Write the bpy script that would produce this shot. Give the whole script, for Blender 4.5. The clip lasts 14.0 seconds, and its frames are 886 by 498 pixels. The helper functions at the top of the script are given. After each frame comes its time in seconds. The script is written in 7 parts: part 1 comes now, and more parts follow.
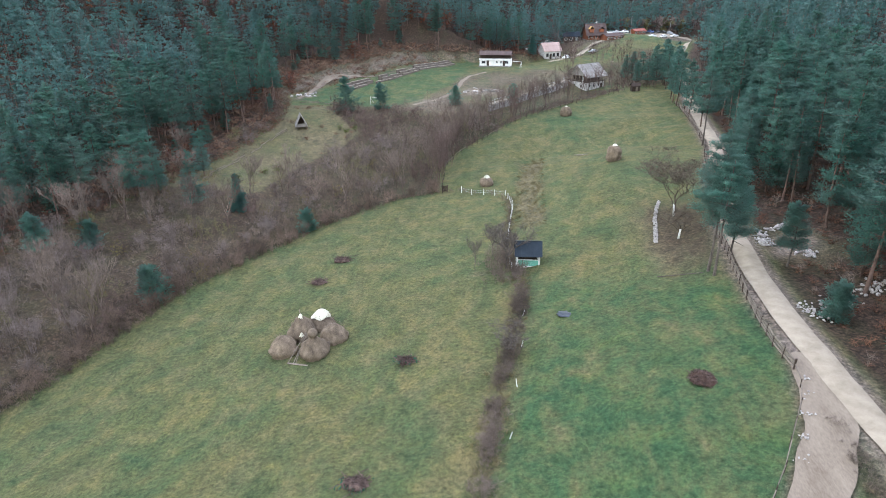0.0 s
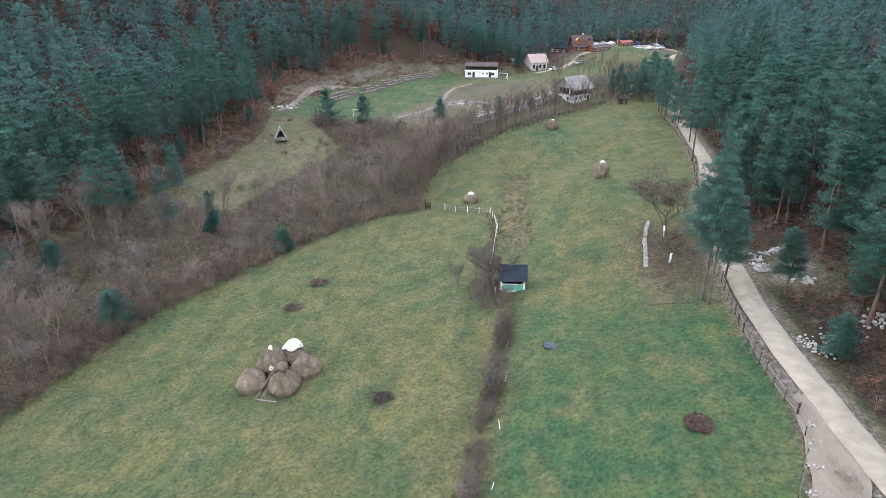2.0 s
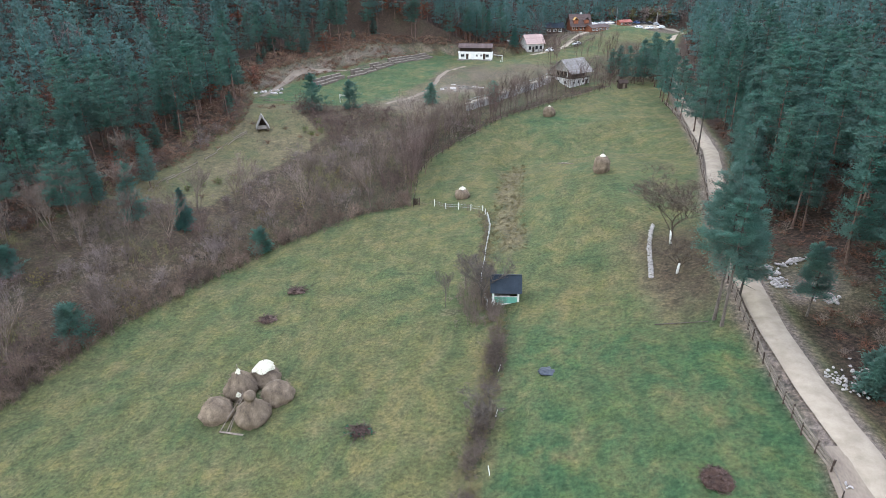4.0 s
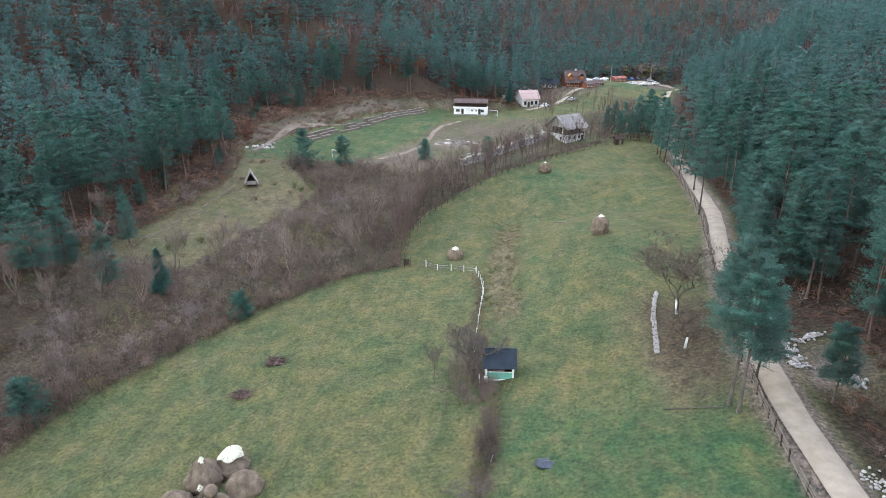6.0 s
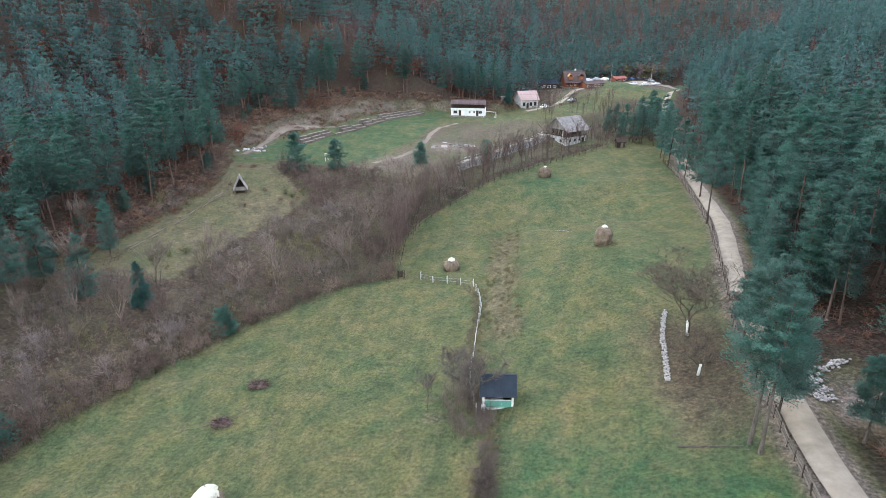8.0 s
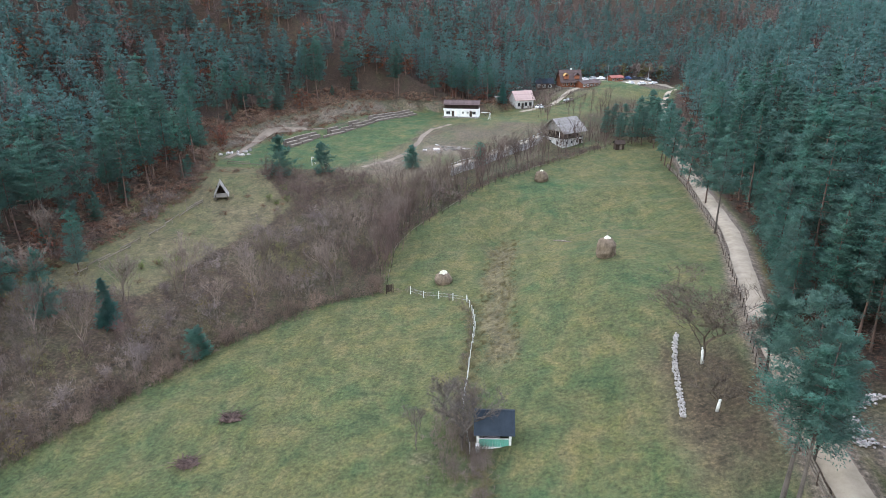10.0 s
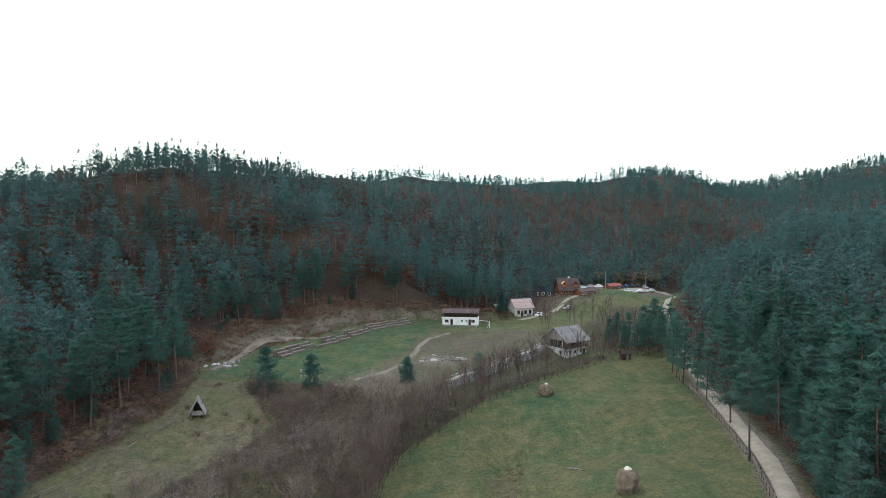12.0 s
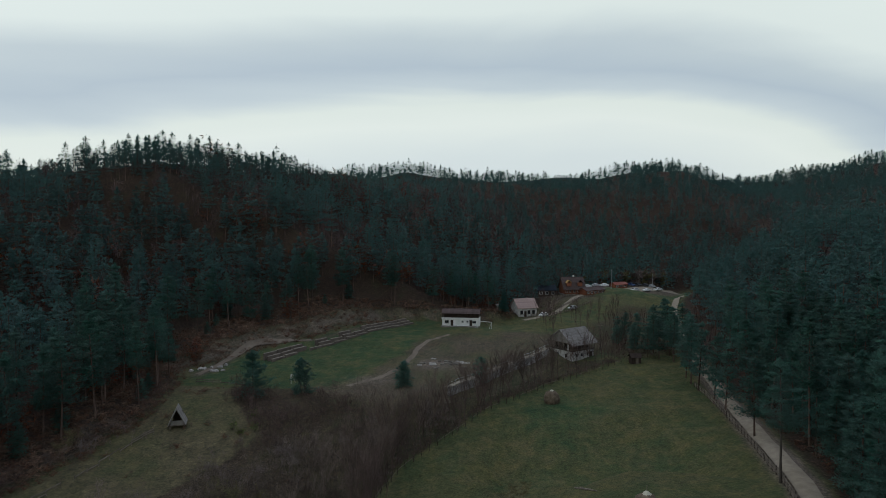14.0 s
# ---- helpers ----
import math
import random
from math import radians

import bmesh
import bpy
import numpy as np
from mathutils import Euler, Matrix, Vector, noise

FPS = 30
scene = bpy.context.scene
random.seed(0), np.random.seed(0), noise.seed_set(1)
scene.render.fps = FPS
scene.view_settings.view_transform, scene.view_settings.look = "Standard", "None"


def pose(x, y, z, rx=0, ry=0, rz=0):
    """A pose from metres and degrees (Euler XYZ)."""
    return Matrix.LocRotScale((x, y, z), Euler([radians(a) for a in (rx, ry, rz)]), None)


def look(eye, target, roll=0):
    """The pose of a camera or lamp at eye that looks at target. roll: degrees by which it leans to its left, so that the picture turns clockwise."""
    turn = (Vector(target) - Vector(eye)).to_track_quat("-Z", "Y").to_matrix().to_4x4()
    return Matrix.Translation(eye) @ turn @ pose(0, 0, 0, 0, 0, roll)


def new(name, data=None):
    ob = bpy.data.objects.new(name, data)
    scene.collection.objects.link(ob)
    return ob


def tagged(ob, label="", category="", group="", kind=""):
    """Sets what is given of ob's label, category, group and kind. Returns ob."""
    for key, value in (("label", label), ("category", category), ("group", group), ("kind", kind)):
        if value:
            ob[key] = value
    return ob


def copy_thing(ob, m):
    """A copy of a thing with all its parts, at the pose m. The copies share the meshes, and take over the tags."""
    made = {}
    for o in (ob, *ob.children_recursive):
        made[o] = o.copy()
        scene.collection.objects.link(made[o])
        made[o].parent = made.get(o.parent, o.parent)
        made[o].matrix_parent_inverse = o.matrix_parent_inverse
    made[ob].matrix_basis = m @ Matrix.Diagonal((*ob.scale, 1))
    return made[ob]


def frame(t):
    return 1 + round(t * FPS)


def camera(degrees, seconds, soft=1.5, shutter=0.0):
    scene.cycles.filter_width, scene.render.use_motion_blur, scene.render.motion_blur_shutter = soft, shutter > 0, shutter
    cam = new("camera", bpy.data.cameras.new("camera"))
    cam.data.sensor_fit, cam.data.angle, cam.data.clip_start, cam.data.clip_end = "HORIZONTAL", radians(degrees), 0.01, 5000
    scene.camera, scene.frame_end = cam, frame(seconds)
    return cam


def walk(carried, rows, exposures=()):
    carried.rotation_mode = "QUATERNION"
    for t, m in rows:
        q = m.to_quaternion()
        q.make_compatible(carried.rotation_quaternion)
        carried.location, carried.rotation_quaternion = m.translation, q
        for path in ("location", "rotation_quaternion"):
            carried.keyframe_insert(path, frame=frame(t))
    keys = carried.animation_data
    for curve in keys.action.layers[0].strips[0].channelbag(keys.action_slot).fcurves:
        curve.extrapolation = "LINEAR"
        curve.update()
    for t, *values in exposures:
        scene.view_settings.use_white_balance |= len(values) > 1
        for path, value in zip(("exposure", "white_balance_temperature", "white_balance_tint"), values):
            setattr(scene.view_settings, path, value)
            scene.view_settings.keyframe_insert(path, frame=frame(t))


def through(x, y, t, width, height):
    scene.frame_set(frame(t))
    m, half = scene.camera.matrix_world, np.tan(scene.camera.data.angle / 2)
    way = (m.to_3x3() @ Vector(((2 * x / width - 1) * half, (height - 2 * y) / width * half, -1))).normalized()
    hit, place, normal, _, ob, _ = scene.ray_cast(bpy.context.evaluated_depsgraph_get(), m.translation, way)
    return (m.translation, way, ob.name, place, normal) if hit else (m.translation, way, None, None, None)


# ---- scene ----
cam = camera(71.4, 14.0, soft=0.9, shutter=0.3)
PATH = [
    (0, (-4.99, -80.027, 37.783), (-5.191, -78.211, 36.969), -0.6),
    (0.5, (-4.638, -80.33, 37.589), (-4.811, -78.501, 36.799), -0.2),
    (1, (-4.591, -78.976, 37.727), (-4.761, -77.146, 36.939), -0.2),
    (1.5, (-4.529, -77.081, 37.862), (-4.696, -75.251, 37.073), -0.2),
    (2, (-4.431, -75.13, 37.959), (-4.595, -73.3, 37.17), -0.2),
    (2.5, (-4.274, -73.233, 38.075), (-4.436, -71.403, 37.286), -0.2),
    (4.8, (-3.795, -64.41, 38.613), (-3.939, -62.617, 37.739), -0.1),
    (4.9, (-3.754, -64.157, 38.599), (-3.9, -62.332, 37.794), -0.0),
    (5, (-3.714, -63.905, 38.585), (-3.862, -62.042, 37.873), 0.1),
    (5.5, (-3.555, -62.537, 38.513), (-3.703, -60.671, 37.809), 0.1),
    (6, (-3.514, -61.187, 38.529), (-3.658, -59.321, 37.825), 0.2),
    (6.5, (-3.512, -59.882, 38.588), (-3.655, -58.016, 37.885), 0.2),
    (7, (-3.508, -58.594, 38.665), (-3.648, -56.728, 37.961), 0.2),
    (7.5, (-3.513, -57.209, 38.717), (-3.652, -55.343, 38.012), 0.2),
    (8, (-3.465, -55.68, 38.72), (-3.604, -53.814, 38.012), 0.2),
    (10.5, (-3.464, -46.578, 38.297), (-3.582, -44.712, 37.586), 0.1),
    (11, (-3.563, -44.478, 38.359), (-3.682, -42.612, 37.649), 0.0),
    (11.1, (-3.54, -44.041, 38.386), (-3.66, -42.173, 37.68), 0.0),
    (11.2, (-3.518, -43.604, 38.414), (-3.638, -41.732, 37.721), 0.0),
    (11.3, (-3.496, -43.167, 38.442), (-3.618, -41.277, 37.799), 0.0),
    (11.4, (-3.473, -42.73, 38.469), (-3.598, -40.816, 37.903), 0.0),
    (11.5, (-3.451, -42.294, 38.497), (-3.579, -40.351, 38.039), -0.0),
    (11.6, (-3.387, -41.937, 38.469), (-3.518, -39.969, 38.134), -0.0),
    (11.7, (-3.323, -41.58, 38.442), (-3.456, -39.594, 38.242), -0.0),
    (11.8, (-3.259, -41.223, 38.414), (-3.394, -39.231, 38.302), -0.0),
    (11.9, (-3.196, -40.866, 38.387), (-3.33, -38.872, 38.306), -0.0),
    (12, (-3.132, -40.509, 38.359), (-3.266, -38.515, 38.289), -0.0),
    (12.5, (-3.088, -38.382, 38.224), (-3.226, -36.388, 38.154), -0.0),
    (13, (-3.109, -36.148, 38.14), (-3.247, -34.154, 38.068), -0.0),
    (13.5, (-3.119, -33.93, 38.094), (-3.257, -31.936, 38.018), 0.0),
    (14, (-3.084, -31.784, 38.092), (-3.224, -29.791, 38.014), -0.0),
]
EXPOSURES = [(0, -0.03, 5600, 18), (4.4, -0.03, 5600, 18), (4.8, -0.26, 5600, 18), (5.0, -0.18, 5600, 18), (5.5, -0.05, 5600, 18), (11.2, -0.05, 5600, 18), (11.5, -0.18, 5600, 17), (11.8, -0.4, 5600, 14), (12.0, -0.76, 5650, 12), (12.5, -1.42, 5700, 12), (13.2, -2.05, 5850, 7), (14, -2.45, 5650, 12)]
walk(cam, [(t, look(eye, target, roll)) for t, eye, target, roll in PATH], EXPOSURES)

# overcast sky: a pale sky behind layered cloud
world = bpy.data.worlds.new("overcast_sky")
scene.world = world
world.use_nodes = True
wn, wl = world.node_tree.nodes, world.node_tree.links
sky = wn.new("ShaderNodeTexSky")
sky.sky_type, sky.sun_disc = "NISHITA", False
sky.sun_elevation, sky.sun_rotation = radians(38), radians(-40)
geo = wn.new("ShaderNodeTexCoord")
axis = wn.new("ShaderNodeSeparateXYZ")
wl.new(geo.outputs["Generated"], axis.inputs[0])
stretch = wn.new("ShaderNodeMapping")
stretch.inputs["Scale"].default_value = (1.0, 1.0, 5.0)
stretch.inputs["Location"].default_value = (0.35, 0.2, 0.1)
cloud = wn.new("ShaderNodeTexNoise")
cloud.inputs["Scale"].default_value, cloud.inputs["Detail"].default_value = 1.6, 6
cloud.inputs["Roughness"].default_value, cloud.inputs["Distortion"].default_value = 0.5, 0.4


def sky_math(op, a, b):
    m = wn.new("ShaderNodeMath")
    m.operation = op
    for key, v in ((0, a), (1, b)):
        if isinstance(v, (int, float)):
            m.inputs[key].default_value = v
        else:
            wl.new(v, m.inputs[key])
    return m.outputs[0]


# stratus in layers that arch over the valley, broken by noise
off_axis = sky_math("SUBTRACT", axis.outputs[0], 0.1)
arch = sky_math("ADD", sky_math("MULTIPLY", sky_math("POWER", sky_math("MAXIMUM", off_axis, 0), 2.0), 0.75),
                sky_math("MULTIPLY", sky_math("POWER", sky_math("MAXIMUM", sky_math("MULTIPLY", off_axis, -1), 0), 2.0), 0.14))
layer = sky_math("ADD", sky_math("ADD", axis.outputs[2], arch), sky_math("MULTIPLY", sky_math("SUBTRACT", cloud.outputs[0], 0.5), 0.10))
ramp = wn.new("ShaderNodeValToRGB")
stops = ((0.0, (3.5, 3.7, 3.3)), (0.11, (4.0, 4.1, 3.5)), (0.165, (4.6, 4.6, 3.7)), (0.195, (4.4, 4.45, 3.55)), (0.22, (3.3, 3.5, 3.15)), (0.25, (2.75, 3.0, 2.85)), (0.285, (3.2, 3.4, 3.05)), (0.33, (4.4, 4.5, 3.7)), (0.52, (4.9, 5.0, 4.0)), (0.75, (2.8, 3.0, 3.2)), (1.0, (2.5, 2.7, 3.1)))
while len(ramp.color_ramp.elements) < len(stops):
    ramp.color_ramp.elements.new(0.5)
for e, (p, c) in zip(ramp.color_ramp.elements, stops):
    e.position, e.color = p, (*c, 1)
veil = wn.new("ShaderNodeMix")
veil.data_type = "RGBA"
veil.inputs[0].default_value = 0.93
gain = wn.new("ShaderNodeMix")
gain.data_type, gain.blend_type = "RGBA", "MULTIPLY"
gain.inputs[0].default_value = 1.0
gain.inputs[7].default_value = (0.35, 0.35, 0.35, 1)
wl.new(geo.outputs["Generated"], stretch.inputs["Vector"])
wl.new(stretch.outputs["Vector"], cloud.inputs["Vector"])
wl.new(layer, ramp.inputs[0])
wl.new(sky.outputs[0], gain.inputs[6])
wl.new(gain.outputs[2], veil.inputs[6])
wl.new(ramp.outputs[0], veil.inputs[7])
wl.new(veil.outputs[2], wn["Background"].inputs["Color"])
wn["Background"].inputs["Strength"].default_value = 1.0

sun = new("sun", bpy.data.lights.new("sun", "SUN"))
sun.data.energy, sun.data.angle, sun.data.color = 1.1, radians(25), (1.0, 0.96, 0.9)
sun.matrix_world = look((-60, 70, 90), (0, 0, 0))


# ---- materials ----
def nodes_of(name, rough=0.9, metal=0.0, spec=0.2):
    m = bpy.data.materials.new(name)
    m.use_nodes = True
    b = m.node_tree.nodes["Principled BSDF"]
    b.inputs["Roughness"].default_value, b.inputs["Metallic"].default_value = rough, metal
    b.inputs["Specular IOR Level"].default_value = spec
    return m, m.node_tree.nodes, m.node_tree.links, b


def noise_node(n, l, scale, detail=4, rough=0.55, vector=None, distort=0.0):
    t = n.new("ShaderNodeTexNoise")
    t.inputs["Scale"].default_value, t.inputs["Detail"].default_value = scale, detail
    t.inputs["Roughness"].default_value, t.inputs["Distortion"].default_value = rough, distort
    if vector is not None:
        l.new(vector, t.inputs["Vector"])
    return t.outputs[0]


def ramp_node(n, l, value, stops):
    r = n.new("ShaderNodeValToRGB")
    e = r.color_ramp.elements
    while len(e) < len(stops):
        e.new(0.5)
    for k, (p, c) in zip(e, stops):
        k.position, k.color = p, (*c, 1)
    l.new(value, r.inputs[0])
    return r.outputs[0]


def mix_node(n, l, fac, a, b, mode="MIX"):
    m = n.new("ShaderNodeMix")
    m.data_type, m.blend_type = "RGBA", mode
    for key, v in ((0, fac), (6, a), (7, b)):
        if isinstance(v, (int, float)):
            m.inputs[key].default_value = v
        elif isinstance(v, tuple):
            m.inputs[key].default_value = (*v, 1)
        else:
            l.new(v, m.inputs[key])
    return m.outputs[2]


def math_node(n, l, op, a, b=0.0, clamp=False):
    m = n.new("ShaderNodeMath")
    m.operation, m.use_clamp = op, clamp
    for key, v in ((0, a), (1, b)):
        if isinstance(v, (int, float)):
            m.inputs[key].default_value = v
        else:
            l.new(v, m.inputs[key])
    return m.outputs[0]


def bump_node(n, l, b, value, strength, distance=0.05):
    k = n.new("ShaderNodeBump")
    k.inputs["Strength"].default_value, k.inputs["Distance"].default_value = strength, distance
    l.new(value, k.inputs["Height"])
    l.new(k.outputs[0], b.inputs["Normal"])


def stained(name, dark, light, scale=3.0, fine=30.0, rough=0.85, metal=0.0, bumps=0.3, stretch=(1, 1, 1), vary=0.0, world_space=False):
    """A surface of two tones: broad stains and fine grain, with relief."""
    m, n, l, b = nodes_of(name, rough, metal)
    co = n.new("ShaderNodeTexCoord")
    src = co.outputs["Object"]
    if world_space:
        src = n.new("ShaderNodeNewGeometry").outputs["Position"]
    mp = n.new("ShaderNodeMapping")
    mp.inputs["Scale"].default_value = stretch
    l.new(src, mp.inputs["Vector"])
    broad = noise_node(n, l, scale, 4, 0.6, mp.outputs[0])
    grain = noise_node(n, l, fine, 3, 0.6, mp.outputs[0])
    both = math_node(n, l, "ADD", math_node(n, l, "MULTIPLY", broad, 0.65), math_node(n, l, "MULTIPLY", grain, 0.35))
    c = ramp_node(n, l, both, [(0.34, dark), (0.66, light)])
    if vary:
        info = n.new("ShaderNodeObjectInfo")
        isle = n.new("ShaderNodeNewGeometry")
        r = math_node(n, l, "FRACT", math_node(n, l, "ADD", info.outputs["Random"], isle.outputs["Random Per Island"]))
        hsv = n.new("ShaderNodeHueSaturation")
        l.new(c, hsv.inputs["Color"])
        l.new(math_node(n, l, "ADD", math_node(n, l, "MULTIPLY", r, 2 * vary), 1 - vary), hsv.inputs["Value"])
        c = hsv.outputs[0]
    l.new(c, b.inputs["Base Color"])
    if bumps:
        bump_node(n, l, b, both, bumps)
    return m


def foliage(name, dark, light, tree_vary=0.35, through=0.2, rounded=False):
    """Leaves or needles: tone by bough and by tree, a little light passing through."""
    m, n, l, b = nodes_of(name, 0.8, 0, 0.1)
    isle, info = n.new("ShaderNodeNewGeometry"), n.new("ShaderNodeObjectInfo")
    pos = isle.outputs["Position"]
    patch = noise_node(n, l, 0.12, 3, 0.6, pos)
    fine = noise_node(n, l, 0.8, 4, 0.65, pos)
    v = math_node(n, l, "ADD", math_node(n, l, "MULTIPLY", isle.outputs["Random Per Island"], 0.2), math_node(n, l, "MULTIPLY", fine, 0.8))
    c = ramp_node(n, l, v, [(0.28, dark), (0.72, light)])
    hsv = n.new("ShaderNodeHueSaturation")
    l.new(c, hsv.inputs["Color"])
    fade = noise_node(n, l, 0.23, 2, 0.5, pos)
    l.new(math_node(n, l, "ADD", math_node(n, l, "MULTIPLY", fade, 0.9), 0.45), hsv.inputs["Saturation"])
    tone = math_node(n, l, "ADD", math_node(n, l, "MULTIPLY", info.outputs["Random"], tree_vary), math_node(n, l, "MULTIPLY", patch, tree_vary * 1.6))
    l.new(math_node(n, l, "ADD", tone, 1 - tree_vary * 1.3), hsv.inputs["Value"])
    l.new(math_node(n, l, "ADD", math_node(n, l, "MULTIPLY", patch, 0.06), 0.47), hsv.inputs["Hue"])
    l.new(hsv.outputs[0], b.inputs["Base Color"])
    tr = n.new("ShaderNodeBsdfTranslucent")
    l.new(hsv.outputs[0], tr.inputs["Color"])
    if rounded:
        # needle sprays share the rounded form of their bough and are lit alike on both faces
        a = n.new("ShaderNodeAttribute")
        a.attribute_name = "spray"
        turn = n.new("ShaderNodeVectorTransform")
        turn.vector_type, turn.convert_from, turn.convert_to = "NORMAL", "OBJECT", "WORLD"
        l.new(a.outputs["Vector"], turn.inputs[0])
        l.new(turn.outputs[0], b.inputs["Normal"])
        other = n.new("ShaderNodeVectorMath")
        other.operation = "SCALE"
        other.inputs["Scale"].default_value = -1.0
        l.new(turn.outputs[0], other.inputs[0])
        l.new(other.outputs[0], tr.inputs["Normal"])
        mx = n.new("ShaderNodeAddShader")
        l.new(b.outputs[0], mx.inputs[0])
        l.new(tr.outputs[0], mx.inputs[1])
    else:
        mx = n.new("ShaderNodeMixShader")
        mx.inputs[0].default_value = through
        l.new(b.outputs[0], mx.inputs[1])
        l.new(tr.outputs[0], mx.inputs[2])
    l.new(mx.outputs[0], n["Material Output"].inputs["Surface"])
    return m


def attr(n, name):
    a = n.new("ShaderNodeAttribute")
    a.attribute_name = name
    return a.outputs["Fac"]


def ground_material():
    m, n, l, b = nodes_of("meadow_and_forest_floor", 0.95, 0, 0.1)
    pos = n.new("ShaderNodeNewGeometry").outputs["Position"]
    mp = n.new("ShaderNodeMapping")
    mp.inputs["Scale"].default_value = (1, 0.7, 1)
    mp.inputs["Rotation"].default_value = (0, 0, 0.12)
    l.new(pos, mp.inputs["Vector"])
    big = noise_node(n, l, 0.075, 5, 0.62, pos, 0.8)
    mid = noise_node(n, l, 0.3, 5, 0.62, mp.outputs[0], 0.5)
    fine = noise_node(n, l, 2.6, 5, 0.7, pos)
    tiny = noise_node(n, l, 14.0, 3, 0.7, pos)
    # old pale grass, olive grass, fresh green grass
    olive = ramp_node(n, l, mid, [(0.30, (0.064, 0.073, 0.032)), (0.48, (0.088, 0.088, 0.039)), (0.70, (0.124, 0.108, 0.053))])
    fresh = ramp_node(n, l, mid, [(0.30, (0.030, 0.066, 0.032)), (0.48, (0.048, 0.080, 0.036)), (0.62, (0.080, 0.092, 0.042)), (0.74, (0.118, 0.106, 0.054))])
    g = math_node(n, l, "ADD", attr(n, "green"), math_node(n, l, "MULTIPLY", math_node(n, l, "SUBTRACT", big, 0.5), 2.6), True)
    c = mix_node(n, l, g, olive, fresh)
    # yellowed and dark mossy patches a few metres across
    blot = noise_node(n, l, 0.24, 6, 0.72, pos, 0.4)
    c = mix_node(n, l, 1.0, c, ramp_node(n, l, blot, [(0.30, (0.70, 0.78, 0.80)), (0.44, (0.86, 0.91, 0.90)), (0.54, (0.96, 0.95, 0.90)), (0.70, (1.10, 1.04, 0.86))]), "MULTIPLY")
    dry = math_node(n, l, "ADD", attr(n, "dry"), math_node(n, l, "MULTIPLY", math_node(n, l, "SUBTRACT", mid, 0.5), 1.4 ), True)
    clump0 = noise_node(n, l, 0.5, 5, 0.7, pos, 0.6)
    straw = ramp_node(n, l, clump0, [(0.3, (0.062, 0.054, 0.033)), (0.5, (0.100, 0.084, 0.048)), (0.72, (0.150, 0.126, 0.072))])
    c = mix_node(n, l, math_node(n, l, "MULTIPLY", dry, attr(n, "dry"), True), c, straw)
    litter = ramp_node(n, l, fine, [(0.25, (0.019, 0.015, 0.012)), (0.5, (0.044, 0.031, 0.023)), (0.68, (0.076, 0.048, 0.034)), (0.82, (0.105, 0.075, 0.058))])
    lit = math_node(n, l, "ADD", attr(n, "litter"), math_node(n, l, "MULTIPLY", math_node(n, l, "SUBTRACT", mid, 0.5), 1.2), True)
    lit = math_node(n, l, "MULTIPLY", lit, math_node(n, l, "MULTIPLY", attr(n, "litter"), 2.0, True))
    c = mix_node(n, l, lit, c, litter)
    soil = ramp_node(n, l, fine, [(0.25, (0.052, 0.038, 0.030)), (0.5, (0.096, 0.072, 0.057)), (0.75, (0.175, 0.138, 0.112))])
    so = math_node(n, l, "ADD", attr(n, "soil"), math_node(n, l, "MULTIPLY", math_node(n, l, "SUBTRACT", fine, 0.5), 0.7), True)
    so = math_node(n, l, "MULTIPLY", so, math_node(n, l, "MULTIPLY", attr(n, "soil"), 2.0, True))
    c = mix_node(n, l, so, c, soil)
    pale = ramp_node(n, l, fine, [(0.25, (0.110, 0.085, 0.070)), (0.5, (0.175, 0.140, 0.116)), (0.75, (0.265, 0.220, 0.188))])
    ba = math_node(n, l, "ADD", attr(n, "bare"), math_node(n, l, "MULTIPLY", math_node(n, l, "SUBTRACT", mid, 0.5), 1.2), True)
    c = mix_node(n, l, math_node(n, l, "MULTIPLY", ba, math_node(n, l, "MULTIPLY", attr(n, "bare"), 1.6, True), True), c, pale)
    speck = ramp_node(n, l, tiny, [(0.3, (0.62, 0.62, 0.62)), (0.7, (1.34, 1.34, 1.34))])
    c = mix_node(n, l, 1.0, c, speck, "MULTIPLY")
    clump = noise_node(n, l, 0.85, 4, 0.65, pos, 0.4)
    c = mix_node(n, l, 1.0, c, ramp_node(n, l, clump, [(0.3, (0.74, 0.78, 0.80)), (0.5, (1.0, 1.0, 1.0)), (0.72, (1.22, 1.19, 1.10))]), "MULTIPLY")
    rows = n.new("ShaderNodeMapping")
    rows.inputs["Scale"].default_value, rows.inputs["Rotation"].default_value = (0.95, 0.025, 1), (0, 0, 0.06)
    l.new(pos, rows.inputs["Vector"])
    swath = noise_node(n, l, 1.0, 2, 0.5, rows.outputs[0])
    c = mix_node(n, l, 1.0, c, ramp_node(n, l, swath, [(0.35, (0.94, 0.95, 0.94)), (0.65, (1.05, 1.04, 1.03))]), "MULTIPLY")
    tuft = ramp_node(n, l, fine, [(0.3, (0.54, 0.57, 0.58)), (0.5, (1.0, 1.0, 1.0)), (0.7, (1.42, 1.40, 1.32))])
    c = mix_node(n, l, 1.0, c, tuft, "MULTIPLY")
    l.new(c, b.inputs["Base Color"])
    h = math_node(n, l, "ADD", fine, math_node(n, l, "MULTIPLY", tiny, 0.4))
    bump_node(n, l, b, h, 0.7, 0.25)
    return m


